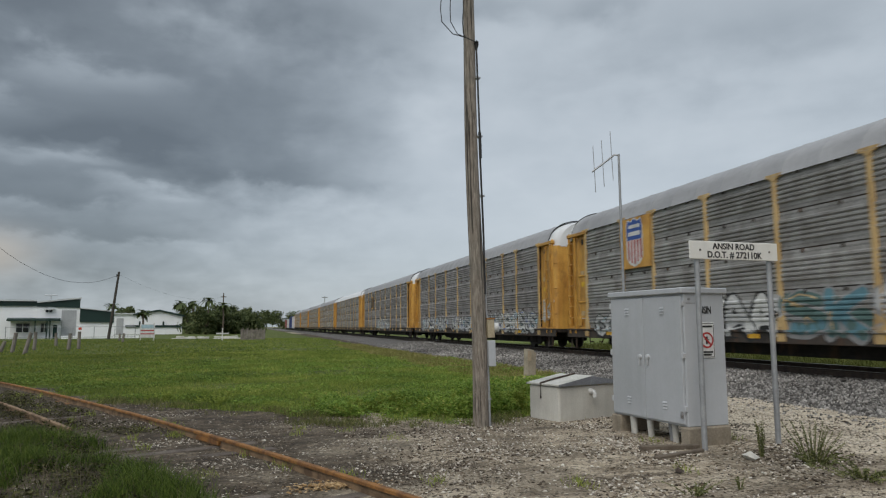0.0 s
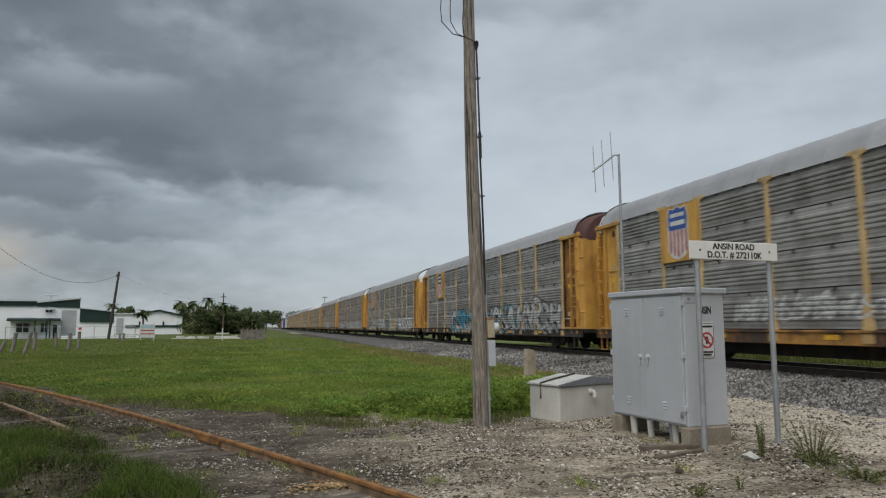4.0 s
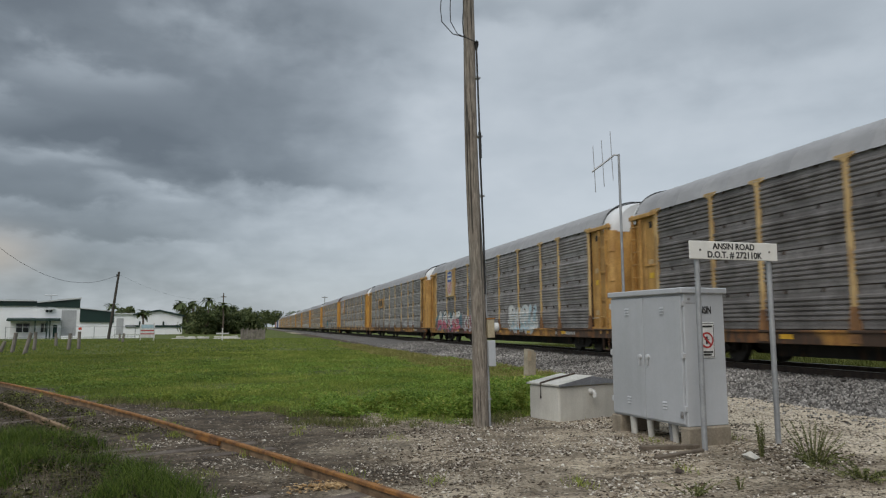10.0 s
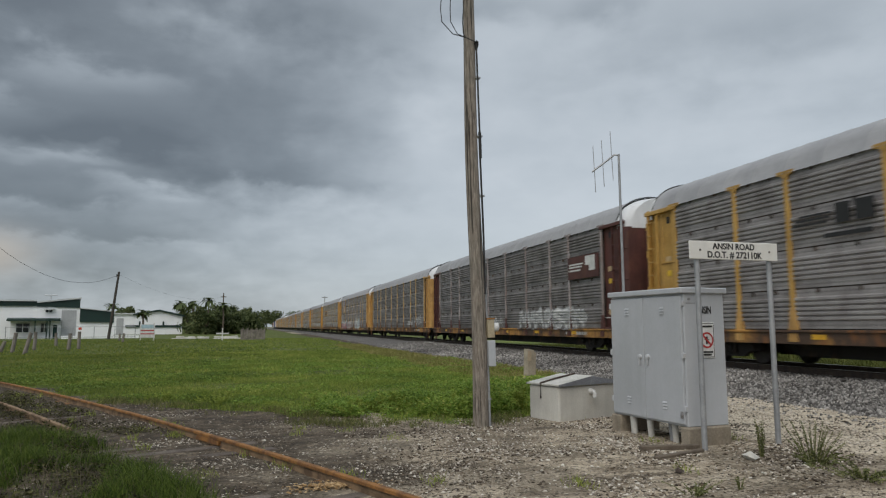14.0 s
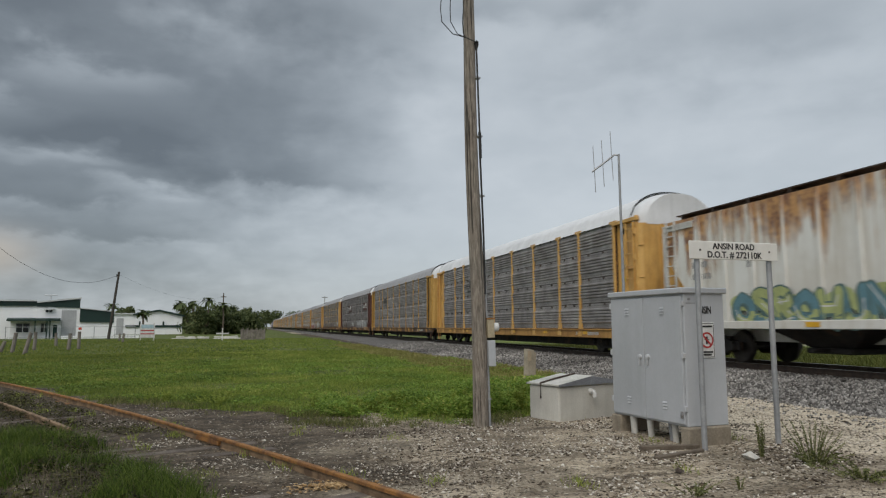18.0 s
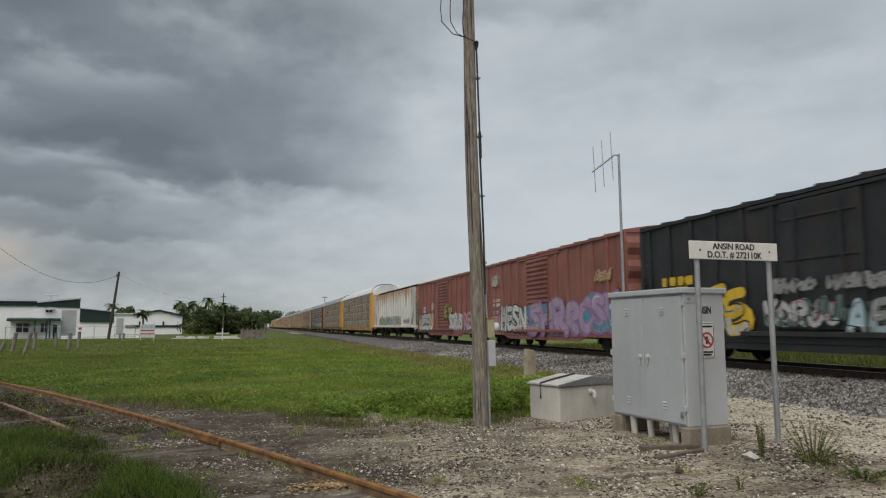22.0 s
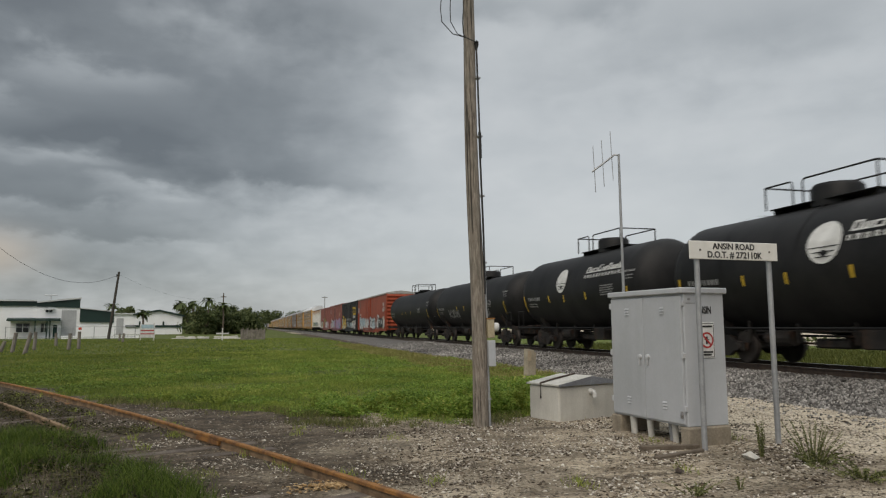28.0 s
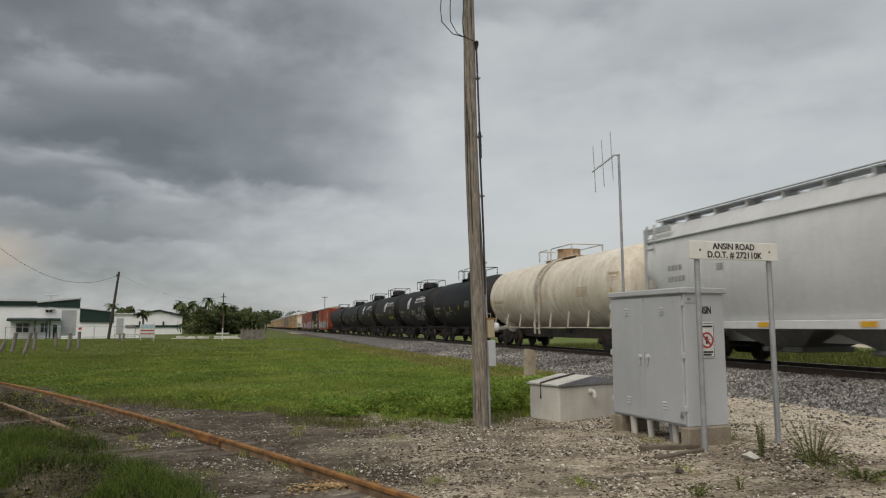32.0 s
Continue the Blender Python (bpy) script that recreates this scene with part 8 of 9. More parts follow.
keep = RNG.random(len(x)) < np.clip((lump - 0.4) * 4.0, 0.06, 1)
x, y, lump = x[keep], y[keep], lump[keep]
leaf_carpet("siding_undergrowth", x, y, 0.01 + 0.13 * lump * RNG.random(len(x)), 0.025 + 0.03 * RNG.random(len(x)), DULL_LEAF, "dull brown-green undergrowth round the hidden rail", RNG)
x, y = sow(60000, -5.5, -0.4, 6.6, 12.4, 1.0, RNG)
lump = 0.6 * value_noise(x, y, 0.7, 55) + 0.4 * value_noise(x, y, 0.25, 56)
keep = (RNG.random(len(x)) < np.clip((lump - 0.36) * 4.0, 0.1, 1)) & (x < corner_edge(y) - 0.25)
x, y, lump = x[keep], y[keep], lump[keep]
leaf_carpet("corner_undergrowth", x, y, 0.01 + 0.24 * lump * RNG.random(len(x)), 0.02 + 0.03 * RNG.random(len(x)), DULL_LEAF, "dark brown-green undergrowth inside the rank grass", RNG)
# thin wisps where the field runs out into the dirt
x = RNG.uniform(-3.2, 4.6, 26000)
y = field_edge(x) - 1.5 * RNG.random(len(x)) ** 1.4 + 0.3
lump = 0.5 * value_noise(x, y, 0.8, 57) + 0.5 * value_noise(x, y, 0.28, 58)
keep = RNG.random(len(x)) < np.clip((lump - 0.5) * 3.0, 0.015, 1)
x, y = x[keep], y[keep]
WISP = island_mat("thin_wisp", [(0.0, (0.05, 0.06, 0.02)), (0.5, (0.13, 0.145, 0.045)), (1.0, (0.3, 0.26, 0.12))], 0.8, 0.3)
pieces("edge_wisps", blades(x, y, RNG.uniform(0.03, 0.15, len(x)), RNG.uniform(0.003, 0.006, len(x)), RNG.uniform(0.3, 1.1, len(x)), RNG), BLADE_T, WISP, "thin dull grass where the field meets the dirt", "grass")
# the rank margin that stands up round the pole's foot
x = np.concatenate([RNG.uniform(1.2, 6.6, 70000), RNG.uniform(3.6, 6.4, 30000)])
up = RNG.random(len(x))
y = field_edge(x) + 0.1 + 2.6 * RNG.random(len(x)) ** 1.3
lump = 0.6 * value_noise(x, y, 0.75, 48) + 0.4 * value_noise(x, y, 0.3, 49)
tall = 0.75 * np.clip(0.1 + 0.5 * np.exp(-((x - 3.6) / 1.5) ** 2) * lump + 0.5 * np.clip(x - 3.8, 0, 1) * lump + 0.12 * lump, 0, 0.8) * np.clip((y - field_edge(x)) * 3.0, 0.25, 1)
keep = RNG.random(len(x)) < np.clip((lump - 0.36) * 4.5, 0.05, 1)
x, y, up, tall = x[keep], y[keep], up[keep], tall[keep]
leaf_carpet("field_margin", x, y, 0.01 + tall * up ** 0.7, 0.025 + 0.04 * RNG.random(len(x)), CLOVER, "rank leafy weeds standing along the field's edge", RNG)


def leafy_weed(name, x, y, h, w, count, leaf, mat, label, stalks=8, seed=1, spread=0.5):
    """A weed of several thin stalks with leaves along them."""
    r = np.random.default_rng(seed)
    ob = thing(name, pose(x, y, 0), label, "weed")
    m = M()
    tips = []
    for i in range(stalks):
        a, reach = r.uniform(0, 2 * np.pi), r.uniform(0.1, 1) * w * spread
        hh = h * r.uniform(0.55, 1.0)
        pts = [(0.25 * reach * math.cos(a), 0.25 * reach * math.sin(a), -0.02), (0.6 * reach * math.cos(a), 0.6 * reach * math.sin(a), hh * 0.55), (reach * math.cos(a), reach * math.sin(a), hh)]
        m.tube(pts, [0.004, 0.0035, 0.002], 5, False)
        tips.append([np.array(p) for p in pts])
    tagged(part("stem", m.mesh("stem", mat, fix=False), ob, "thin green stems"), kind="stuff")
    vs = []
    for i in range(count):
        p = tips[r.integers(len(tips))]
        s = r.random() ** 0.8
        q = p[0] + (p[1] - p[0]) * min(1, 2 * s) if s < 0.5 else p[1] + (p[2] - p[1]) * (2 * s - 1)
        d = r.normal(0, 1, 3)
        d[2] *= 0.4
        d /= np.linalg.norm(d)
        e = np.cross(d, r.normal(0, 0.35, 3) + np.array([0, 0, 1.0]))
        e /= np.linalg.norm(e)
        l = leaf * r.uniform(0.5, 1.3)
        vs.append([q, q + d * l * 0.5 + e * l * 0.28, q + d * l, q + d * l * 0.5 - e * l * 0.28])
    lv = M()
    for v4 in vs:
        lv.add([tuple(map(float, p)) for p in v4], [(0, 1, 2, 3)])
    tagged(part("foliage", lv.mesh("foliage", mat, fix=False), ob), kind="stuff")
    return ob


leafy_weed("roadside_weed", 6.3, 6.95, 0.5, 0.62, 1300, 0.024, STALKY, "straggly green weed growing in the gravel", 30, 3, 0.8)
leafy_weed("roadside_weed", 6.28, 6.9, 0.17, 0.5, 900, 0.034, STALKY, "low leafy weed at the foot of a taller one", 26, 13, 0.9)
leafy_weed("roadside_weed", 5.98, 7.42, 0.46, 0.16, 420, 0.03, STALKY, "slim upright green weed beside the sign post", 9, 4, 0.4)
leafy_weed("roadside_weed", 6.16, 6.11, 0.15, 0.75, 1500, 0.03, STALKY, "low spreading weed patch on the gravel", 26, 5, 0.8)
leafy_weed("roadside_weed", 4.10, 6.04, 0.1, 0.4, 420, 0.024, STALKY, "low spreading weed patch on the gravel", 20, 6, 0.8)
leafy_weed("roadside_weed", 4.63, 6.08, 0.12, 0.12, 160, 0.022, STALKY, "tiny upright weed sprig in the gravel", 6, 7, 0.6)
RW = random.Random(17)
for i in range(16):
    x = 3.75 + RW.random() * 1.1 if i < 9 else 1.9 + RW.random() * 1.6
    y = (11.9 + RW.random() * 2.2) if i < 9 else (12.3 + RW.random() * 1.3)
    leafy_weed("field_weed", x, y, RW.uniform(0.35, 0.62) if i < 9 else RW.uniform(0.22, 0.42), RW.uniform(0.5, 0.9), 520, 0.055, WEED, "leafy green weed at the field's edge", 14, 30 + i, 0.6)
for i in range(12):
    x = -2.5 + RW.random() * 4.6
    leafy_weed("field_weed", x, float(field_edge(x)) + 0.3 + RW.random() * 1.2, RW.uniform(0.15, 0.3), RW.uniform(0.4, 0.8), 260, 0.05, WEED, "low leafy weed at the field's edge", 10, 60 + i, 0.7)

for k, (x, y, s, label) in enumerate(((-1.97, 8.92, 0.1, "broken white shell rock lying in grass"), (5.72, 7.3, 0.13, "flat pale stone slab on the gravel"), (3.1, 9.6, 0.07, "pale flat stone on the dirt"), (2.05, 11.3, 0.06, "pale flat stone on the dirt"), (4.5, 6.9, 0.07, "dark lump of stone on the dirt"))):
    st = stones(np.array([0.0]), np.array([0.0]), np.array([s * 0.25]), np.array([s]), 0.5, np.random.default_rng(90 + k))[0]
    rock = new("rock", M().add([tuple(map(float, p)) for p in st], [tuple(int(i) for i in t) for t in OCTA_T]).mesh("rock", CONCRETE if k < 4 else RAIL_STEEL))
    rock.matrix_basis = pose(x, y, 0)
    tagged(rock, label, "rock")

# ---- far buildings, fences, poles and trees ----
WALL_WHITE = surf("white_stucco", (0.86, 0.87, 0.88), (0.8, 0.81, 0.82), 0.8, 0, 0.4, 8, 0.02, 0.0, grain=0.05)
GREEN_METAL = surf("dark_green_metal", (0.012, 0.036, 0.03), (0.009, 0.028, 0.024), 0.5, 0, 0.5, 8, 0.03, 0.1)
ROOF_PALE = surf("pale_metal_roof", (0.55, 0.57, 0.57), (0.48, 0.5, 0.5), 0.5, 0.1, 0.5, 8, 0.03)
GREY_DOOR = surf("roller_door_grey", (0.42, 0.43, 0.44), (0.37, 0.38, 0.39), 0.6, 0, 0.5, 8, 0.03)
DARK_GLASS = surf("dark_window_glass", (0.03, 0.035, 0.04), (0.02, 0.025, 0.03), 0.15, 0, 2, 10, 0)
FENCE_WOOD = surf("old_grey_fence_wood", (0.24, 0.215, 0.185), (0.14, 0.122, 0.105), 0.9, 0, 2, 30, 0.4, 0.3)
TRUNK = surf("tree_bark", (0.13, 0.105, 0.08), (0.08, 0.062, 0.048), 0.9, 0, 3, 20, 0.4)

b = thing("white_building", pose(-25.9, 119.5, 0, 0, 0, 13.5), "white single-storey workshop with dark green roof trim", "building")
part("wall", M().box(-24, -5.75, 0, 9, -0.3, 4.85).mesh("wall", WALL_WHITE), b, "white stucco wall")
part("wall", M().prism([(-5.75, -0.3), (0, -0.3), (0, 4.6), (-5.75, 4.75)], "y", -0.6, 9).mesh("wall", WALL_WHITE), b, "white stucco wall")
part("fascia", M().box(-24, -5.76, -0.25, 9.1, 4.85, 5.55).mesh("fascia", GREEN_METAL), b, "dark green fascia")
part("fascia", M().prism([(-5.75, 4.75), (0, 4.6), (0, 6.0), (-5.75, 5.3)], "y", -0.75, 9.1).mesh("fascia", GREEN_METAL), b, "dark green sloping fascia")
part("roof", M().box(-24.2, -5.77, -0.5, 9.3, 5.55, 5.75).mesh("roof", ROOF_PALE), b, "pale roof edge")
part("roof", M().prism([(-5.76, 5.3), (0.15, 6.0), (0.15, 6.22), (-5.76, 5.52)], "y", -1.0, 9.3).mesh("roof", ROOF_PALE), b, "pale roof edge")
part("roof_vent", M().tube([(-4.0, 3, 6.0), (-4.0, 3, 6.6)], 0.12, 8).box(-4.9, -3.1, 2.8, 3.2, 6.55, 6.75, 0.05).mesh("roof_vent", ROOF_PALE), b, "roof vent")
part("roller_door", M().strip([(-0.66 - 0.006 * (i % 2), 0.05 + i * 0.14) for i in range(31)], "x", -2.45, -0.45).mesh("roller_door", GREY_DOOR, fix=False), b, "grey roller door")
part("awning", M().prism([(-3.2, 2.6), (-3.2, 2.85), (-0.0, 3.1), (-0.0, 2.75)], "x", -9.4, -2.55).mesh("awning", GREEN_METAL), b, "dark shingled awning")
for x in (-9.0, -5.8, -4.3, -3.9):
    part("awning_post", M().box(x - 0.09, x + 0.09, -3.1, -2.9, -0.2, 2.65, 0.01).mesh("awning_post", GREEN_METAL if x > -6 else WALL_WHITE), b)
for (x0, x1, z0, z1, y) in ((-8.3, -6.6, 0.95, 2.25, 0), (-5.1, -4.2, 0.95, 2.25, -0.6), (-13.0, -12.0, 1.9, 2.4, 0), (-4.6, -3.7, 3.9, 4.4, -0.6)):
    w = part("window", M().box(x0, x1, y - 0.06, y + 0.02, z0, z1).mesh("window", DARK_GLASS), b, "dark window")
    part("window_frame", M().box(x0 - 0.08, x1 + 0.08, y - 0.1, y - 0.01, z0 - 0.08, z0).box(x0 - 0.08, x1 + 0.08, y - 0.1, y - 0.01, z1, z1 + 0.08).box((x0 + x1) / 2 - 0.04, (x0 + x1) / 2 + 0.04, y - 0.09, y - 0.05, z0, z1).mesh("window_frame", WALL_WHITE), w)
part("window_awning", M().prism([(-1.3, 4.35), (-0.6, 4.55), (-0.6, 4.48), (-1.3, 4.28)], "x", -4.8, -3.4).mesh("window_awning", ROOF_PALE), b, "small window awning")
part("door", M().box(-3.5, -2.95, -0.68, -0.6, -0.1, 2.0, 0.01).mesh("door", P_GREEN), b, "dark green door")
part("shed_panel", M().prism([(0.02, 2.45), (4.8, 2.35), (4.8, 4.0), (0.02, 4.5)], "y", -0.9, -0.7).mesh("shed_panel", GREEN_METAL), b, "dark green metal shed front")
part("shed_roof", M().prism([(0.02, 4.5), (4.95, 4.0), (4.95, 4.1), (0.02, 4.62)], "y", -1.1, 8).mesh("shed_roof", ROOF_PALE), b, "pale shed roof")
part("shed_wall", M().box(0.02, 4.78, -0.66, 8.0, -0.3, 3.6).mesh("shed_wall", WALL_WHITE), b, "white wall under the shed")
part("yard_wall", M().box(-2.4, 8.0, -6.2, -6.0, -0.3, 0.42).mesh("yard_wall", WALL_WHITE), b, "low white wall")

w = thing("white_warehouse", pose(-15.65, 170.6, 0, 0, 0, 8.5), "white gabled metal warehouse with a dark trim beam", "building")
part("wall", M().prism([(-14.2, -0.3), (0, -0.3), (0, 4.1), (-4.9, 5.2), (-10.0, 4.5), (-14.2, 4.5)], "y", 0, 14).mesh("wall", WALL_WHITE), w, "white metal wall")
part("roof", M().prism([(-10.3, 4.25), (-4.9, 5.2), (0.4, 3.95), (0.4, 4.3), (-4.9, 5.55), (-10.3, 4.6)], "y", -0.5, 14.3).mesh("roof", GREEN_METAL), w, "dark roof edge")
part("roof", M().box(-14.4, -10.0, -0.4, 14, 4.45, 4.75).mesh("roof", ROOF_PALE), w, "pale roof edge")
part("trim_beam", M().box(-11.8, -0.1, -0.25, -0.02, 1.6, 2.05).mesh("trim_beam", GREEN_METAL), w, "dark green beam")
for x in (-8.9, -4.0):
    part("beam_post", M().box(x - 0.18, x + 0.18, -0.3, -0.03, 1.6, 2.9).mesh("beam_post", GREEN_METAL), w)
part("side_door", M().box(-13.6, -12.2, -0.1, 0.02, 0, 3.6).mesh("side_door", GREY_DOOR), w, "pale side door")


def ground_posts():
    for k, (x, y, h, lean) in enumerate(((-14.95, 51.2, 1.3, 8), (-13.53, 48.7, 1.35, 13), (-15.24, 57.0, 1.3, 3), (-16.56, 68.3, 1.15, -2), (-12.74, 55.9, 1.2, 4), (-12.65, 58.5, 1.3, 1), (-15.82, 94.0, 0.85, 3), (-13.14, 80.0, 1.0, 6), (-15.9, 52.0, 0.8, 20))):
        p = new("fence_post", M().tube([(0, 0, -0.3), (0.01, 0, h * 0.5), (0, 0.01, h)], [0.125, 0.12, 0.11], 10).mesh("fence_post", FENCE_WOOD, True))
        p.matrix_basis = pose(x, y, 0, 0, lean, 0)
        tagged(p, "weathered round wooden fence post", "post", "old fence posts in the field")


ground_posts()
lp = thing("leaning_pole", pose(-18.8, 103.6, 0, 0, 6, 0), "dark leaning wooden utility pole", "utility pole")
part("shaft", M().tube([(0, 0, -0.5), (0, 0, 9.2)], [0.2, 0.14], 10).mesh("shaft", surf("dark_pole_wood", (0.07, 0.06, 0.05), (0.04, 0.034, 0.03), 0.9, 0, 2, 20, 0.2), True), lp)
part("insulator", M().box(-0.25, 0.1, -0.1, 0.1, 8.5, 8.8, 0.02).mesh("insulator", CABLE), lp, "dark insulator")


def wire(name, a, bb, sag, r, label):
    pts = []
    for i in range(25):
        s = i / 24
        p = Vector(a).lerp(Vector(bb), s)
        pts.append((p.x, p.y, p.z - sag * 4 * s * (1 - s)))
    o = new(name, M().tube(pts, r, 4).mesh(name, CABLE))
    tagged(o, label, "cable")


wire("power_line", (-17.95, 103.6, 8.7), (-26.2, 70.0, 12.9), 3.5, 0.018, "slack black power line hanging from the leaning pole")
wire("power_line", (-17.9, 103.6, 8.8), (-7, 175, 8.8), 1.8, 0.008, "thin slack power line between far poles")
fp = thing("far_pole", pose(-7.0, 175, 0), "thin wooden utility pole among the trees", "utility pole")
part("shaft", M().tube([(0, 0, -0.3), (0, 0, 9.6)], [0.18, 0.12], 8).mesh("shaft", TRUNK, True), fp)
part("crossarm", M().box(-0.6, 0.6, -0.08, 0.08, 8.6, 8.8).mesh("crossarm", TRUNK), fp)
sp = thing("far_pole", pose(26.0, 270, 0), "thin far utility pole beyond the train", "utility pole")
part("shaft", M().tube([(0, 0, -0.3), (0, 0, 13.0)], [0.2, 0.14], 8).mesh("shaft", GALV_POST, True), sp)
part("crossarm", M().box(-1.1, 1.1, -0.1, 0.1, 12.4, 12.7).mesh("crossarm", GALV_POST), sp)

bs = thing("sale_board", pose(-12.4, 92.1, 0, 0, 0, 8), "white notice board with red and blue bars on posts", "sign")
part("panel", M().box(-0.85, 0.85, -0.03, 0.03, 0.35, 1.95, 0.01).mesh("panel", P_WHITE), bs)
part("header", M().box(-0.7, 0.7, -0.045, -0.031, 1.5, 1.9).mesh("header", P_CYAN), bs, "pale blue header")
for z in (1.15, 0.75):
    part("bar", M().box(-0.75, 0.75, -0.045, -0.031, z, z + 0.12).mesh("bar", P_RED), bs, "red bar of print")
for x in (-0.75, 0.75):
    part("post", M().box(x - 0.06, x + 0.06, 0.03, 0.13, -0.3, 2.1, 0.01).mesh("post", P_WHITE), bs)

cl = thing("chain_fence", pose(-23.5, 106.0, 0, 0, 0, 13.5), "low pipe fence with a red marker", "fence")
for i in range(7):
    part("post", M().tube([(-8 + 2.6 * i, 0, -0.2), (-8 + 2.6 * i, 0, 1.75)], 0.05, 6).mesh("post", GALV_POST), cl)
for z in (1.7, 0.3):
    part("rail", M().tube([(-8, 0, z), (7.6, 0, z)], 0.035, 6).mesh("rail", GALV_POST), cl)
part("marker", M().box(0.45, 0.85, -0.06, -0.03, 1.3, 1.62, 0.02).mesh("marker", paint("red_marker", (0.7, 0.08, 0.04))), cl, "small red marker")

fw = thing("plank_enclosure", pose(-1.45, 89.9, 0, 0, 0, 2), "square enclosure of old dark wooden planks", "fence")
for i in range(16):
    hgt = 1.32 + 0.12 * math.sin(i * 2.1)
    part("plank", M().box(0.18 * i, 0.18 * i + 0.165, -0.02, 0.02, -0.1, hgt, 0.01).mesh("plank", FENCE_WOOD), fw)
for i in range(12):
    part("plank", M().box(2.86, 2.9, 0.2 * i, 0.2 * i + 0.18, -0.1, 1.35, 0.01).mesh("plank", FENCE_WOOD), fw)
    part("plank", M().box(0.0, 0.04, 0.2 * i, 0.2 * i + 0.18, -0.1, 1.3, 0.01).mesh("plank", FENCE_WOOD), fw)
RB = random.Random(8)
for i in range(16):
    l, wd = RB.uniform(0.8, 2.8), RB.uniform(0.25, 0.7)
    s = new("concrete_slab", M().box(-l / 2, l / 2, -wd / 2, wd / 2, -0.05, RB.uniform(0.1, 0.35), 0.03).mesh("concrete_slab", CONCRETE))
    s.matrix_basis = pose(RB.uniform(-10.5, -1.8), RB.uniform(96, 112), 0, 0, RB.uniform(-5, 5), RB.uniform(-25, 25))
    tagged(s, "broken pale concrete slab in the grass", "rubble", "rubble in the field")
mk = thing("white_marker", pose(-3.45, 86.0, 0), "small white crossed marker post", "sign")
part("post", M().box(-0.06, 0.06, -0.05, 0.05, -0.2, 1.5, 0.01).mesh("post", P_WHITE), mk)
part("board", M().box(-0.7, 0.7, -0.07, -0.051, 0.75, 0.92, 0.01).mesh("board", P_WHITE), mk)


def tree(x, y, h, w, seed, label, crown_from=0.2, leaves=2600, leaf=0.5, mat=None):
    """A broadleaf tree: tapered trunk, forked limbs and a crown of many small leaf clumps with gaps."""
    r = np.random.default_rng(seed)
    ob = thing("tree", pose(x, y, 0), label, "tree")
    m = M()
    m.tube([(0, 0, -0.3), (0.1, 0, h * 0.25), (0.0, 0.1, h * 0.55)], [0.04 * h, 0.03 * h, 0.018 * h], 8)
    part("trunk", m.mesh("trunk", TRUNK, True), ob)
    m, cents = M(), []
    for i in range(11):
        a, reach, z1 = r.uniform(0, 2 * np.pi), r.uniform(0.3, 0.95) * w / 2, h * r.uniform(crown_from + 0.12, 0.93)
        reach *= math.sqrt(max(0.1, 1 - ((z1 / h - 0.5) / 0.55) ** 2))
        p1 = (reach * math.cos(a), reach * math.sin(a), z1)
        m.tube([(0, 0, h * r.uniform(0.15, 0.4)), (p1[0] * 0.5, p1[1] * 0.5, z1 * 0.75), p1], [0.016 * h, 0.01 * h, 0.004 * h], 5)
        cents.append(p1)
    part("limbs", m.mesh("limbs", TRUNK), ob)
    cents = np.array(cents)
    c = cents[r.integers(len(cents), size=leaves)]
    q = r.normal(0, 1, (leaves, 3))
    q /= np.linalg.norm(q, axis=1)[:, None]
    rad = w * 0.21 * r.random(leaves) ** 0.45
    c = c + q * (rad[:, None] * np.array([1, 1, 0.75]))
    c[:, 2] = np.maximum(c[:, 2], crown_from * h * r.uniform(0.5, 1.2, leaves))
    d = r.normal(0, 1, (leaves, 2, 3)) * (leaf * r.uniform(0.5, 1.1, (leaves, 1, 1)))
    vs = np.stack([c - d[:, 0] * 0.5, c + d[:, 1] * 0.35, c + d[:, 0] * 0.5], 1)
    me = pieces("crown", vs, np.array([(0, 1, 2)]), mat or LEAF, "", "")
    me.parent = ob
    del me["kind"]
    return ob


def palm(x, y, h, seed, label, spread=1.7):
    r = random.Random(seed)
    ob = thing("palm_tree", pose(x, y, 0), label, "palm tree")
    part("trunk", M().tube([(0, 0, -0.3), (0.1, 0, h * 0.5), (0.05, 0, h)], [0.22, 0.17, 0.15], 8).mesh("trunk", TRUNK, True), ob)
    for i in range(24):
        a, el = 2 * math.pi * i / 24 + r.uniform(-0.2, 0.2), r.uniform(-0.5, 1.2)
        m, prev = M(), None
        ln = spread * r.uniform(0.8, 1.15)
        for s in (0.0, 0.35, 0.7, 1.0):
            rr, zz = ln * s * math.cos(el * (1 - 0.3 * s)), h + ln * s * math.sin(el) - 0.7 * ln * s * s
            wd = 0.35 * math.sin(math.pi * (0.15 + 0.8 * s))
            pl, pr = (rr * math.cos(a) - wd * math.sin(a) + 0.05, rr * math.sin(a) + wd * math.cos(a), zz), (rr * math.cos(a) + wd * math.sin(a) + 0.05, rr * math.sin(a) - wd * math.cos(a), zz - 0.06)
            if prev:
                m.add([prev[0], prev[1], pr, pl], [(0, 1, 2, 3)])
            prev = (pl, pr)
        part("frond", m.mesh("frond", LEAF, fix=False), ob)
    return ob


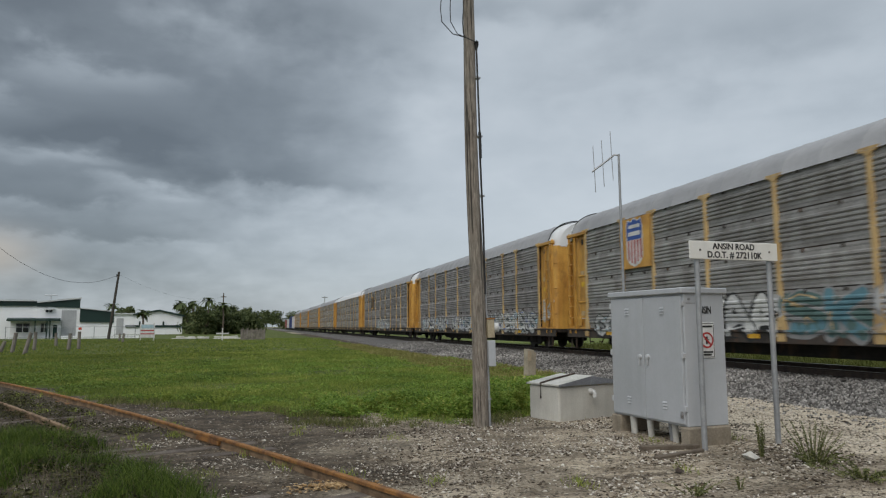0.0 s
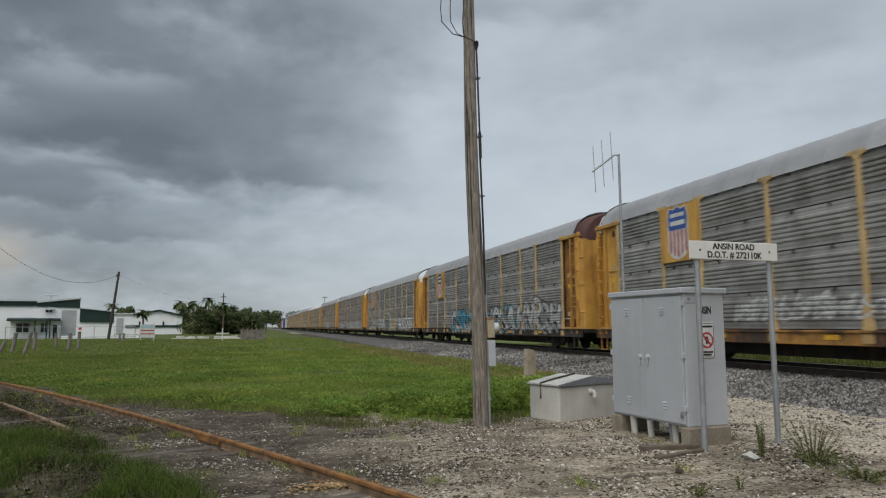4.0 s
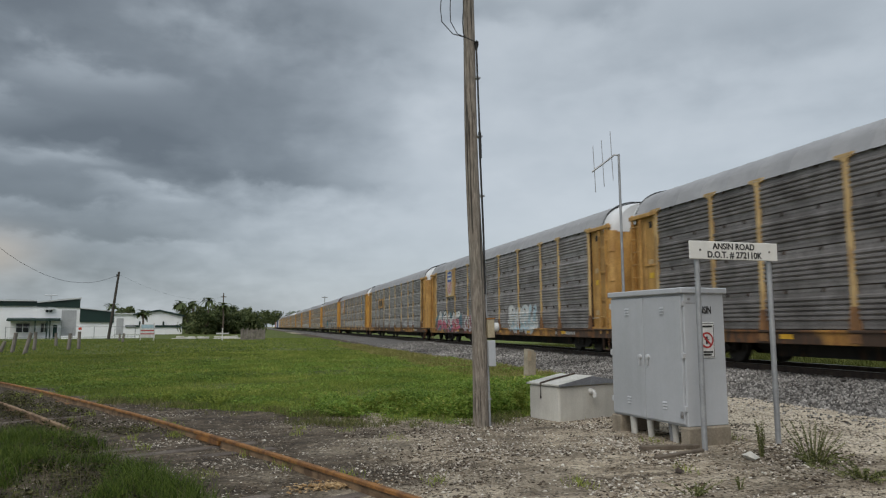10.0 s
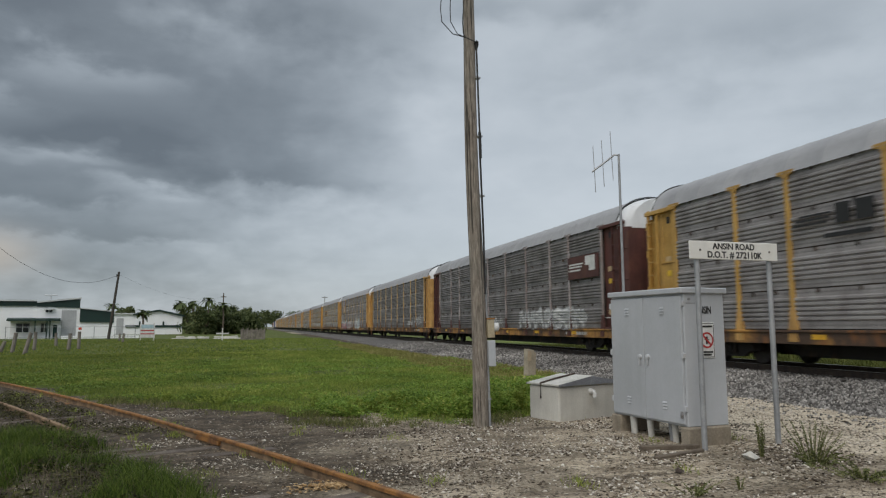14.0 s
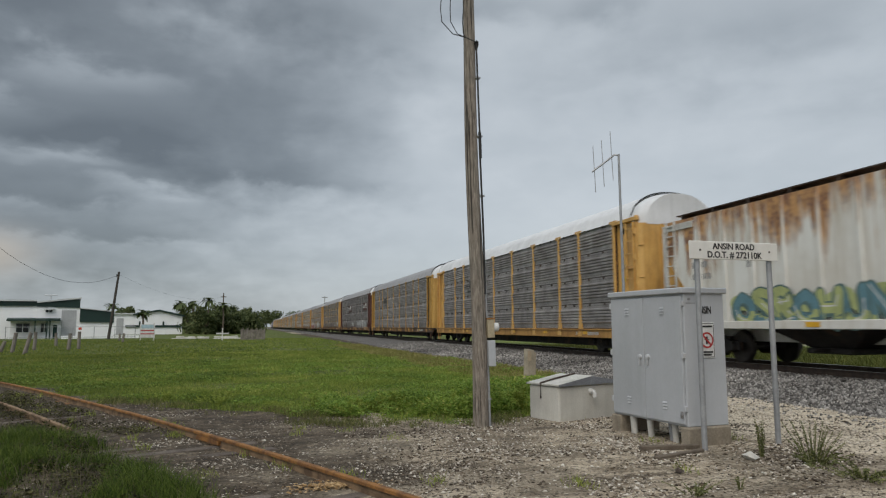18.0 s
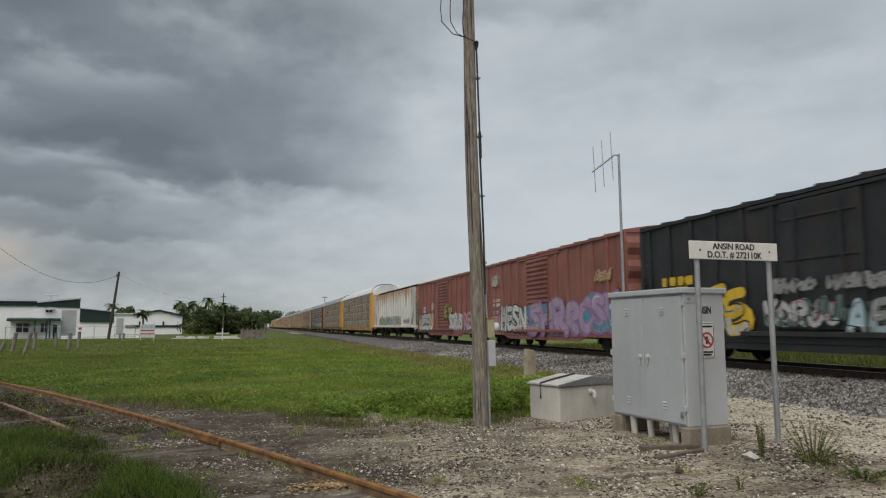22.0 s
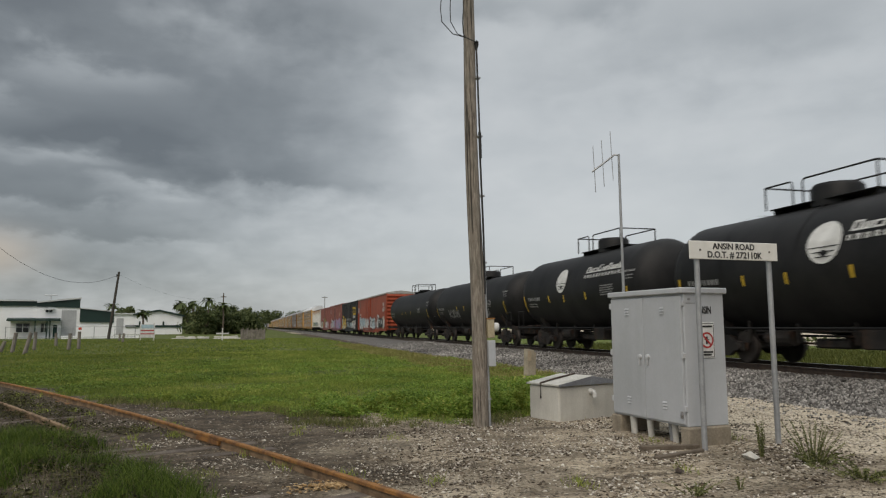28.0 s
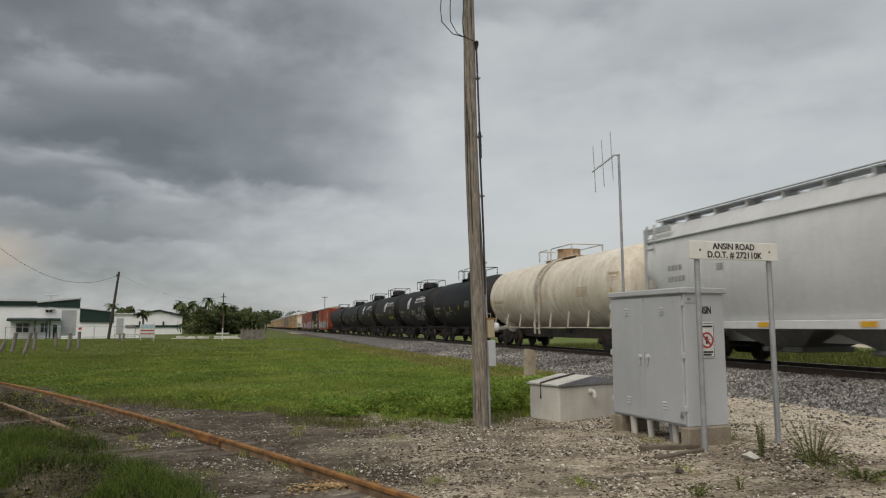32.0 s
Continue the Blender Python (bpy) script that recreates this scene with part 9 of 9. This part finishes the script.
palm(-18.6, 132, 4.2, 1, "cabbage palm with a round green head", 1.5)
palm(-28.6, 160, 6.0, 2, "cabbage palm behind the workshop", 1.9)
palm(-9.9, 166, 7.6, 3, "tall cabbage palm beside the warehouse", 2.0)
palm(-15.0, 190, 7.8, 4, "cabbage palm behind the warehouse", 2.1)
palm(-6.4, 160, 6.4, 5, "cabbage palm beside the warehouse", 1.9)
palm(-18.5, 196, 8.0, 6, "cabbage palm behind the warehouse", 2.1)
TREES = ((-11.2, 172, 6.0, 6), (-8.4, 176, 7.0, 7), (-5.6, 178, 6.4, 6.5), (-3.0, 180, 5.6, 6), (-0.4, 186, 6.0, 7), (-17.0, 198, 8.2, 7), (-27.5, 172, 6.0, 5), (-6.8, 165, 5.0, 5), (-1.8, 172, 4.6, 5), (-9.8, 160, 4.2, 5), (-3.8, 165, 4.4, 5))
for i, (x, y, h, wd) in enumerate(TREES):
    tree(x, y, h, wd, 200 + i, "dark green broadleaf tree in a thicket", 0.08, 2400, 0.55)
for i, (x, y, h, wd) in enumerate(((6, 560, 13, 22), (22, 600, 14, 24), (-8, 590, 12, 22), (38, 640, 13, 26))):
    tree(x, y, h, wd, 300 + i, "large dark tree far down the line", 0.05, 2600, 1.5)


def tree_line(name, pts, h, depth, count, leaf, seed, label):
    r = np.random.default_rng(seed)
    p = np.array(pts, float)
    s = r.random(count) * (len(p) - 1)
    i = np.minimum(s.astype(int), len(p) - 2)
    c2 = p[i] + (p[i + 1] - p[i]) * (s - i)[:, None] + r.normal(0, depth, (count, 2))
    top = h * (0.55 + 0.6 * value_noise(c2[:, 0] + 500, c2[:, 1] + 500, h * 1.3, seed))
    z = top * r.random(count) ** 0.7
    c = np.concatenate([c2, z[:, None]], 1)
    d = r.normal(0, 1, (count, 2, 3)) * leaf
    pieces(name, np.stack([c - d[:, 0] * 0.5, c + d[:, 1] * 0.4, c + d[:, 0] * 0.5], 1), np.array([(0, 1, 2)]), LEAF, label, "trees")


tree_line("far_woods", [(-420, 420), (-220, 460), (-90, 520), (-30, 560)], 8, 8, 16000, 2.4, 5, "low dark woods along the horizon")
tree_line("far_woods", [(60, 700), (140, 520), (190, 330), (210, 180), (200, 60), (190, -60)], 8, 8, 22000, 2.2, 6, "low dark woods beyond the track")
tree_line("thicket", [(-12.5, 168), (-8, 170), (-4, 172), (-0.5, 178)], 3.0, 1.6, 9000, 0.55, 9, "dark undergrowth below the thicket trees")
tree_line("far_scrub", [(46, 220), (50, 120), (48, 60), (47, 20)], 0.35, 2.0, 2500, 0.3, 7, "low green scrub beyond the main track")


# ---- motion of the train ----
# small drift of the train, in metres, against an even pace
DRIFT = ((0, 0.55), (2.5, -0.25), (6, -0.8), (9, -0.93), (12, -0.75), (15, -0.35), (18, -0.03), (20, 0.0), (24, 0.0), (28, 0.0), (32, 0.0))


def motions():
    for ob, centre in CARS:
        walk(ob, [(t, pose(TRACK_X, centre + SPEED * (t - 16) + d, RAIL_Z)) for t, d in DRIFT])


motions()
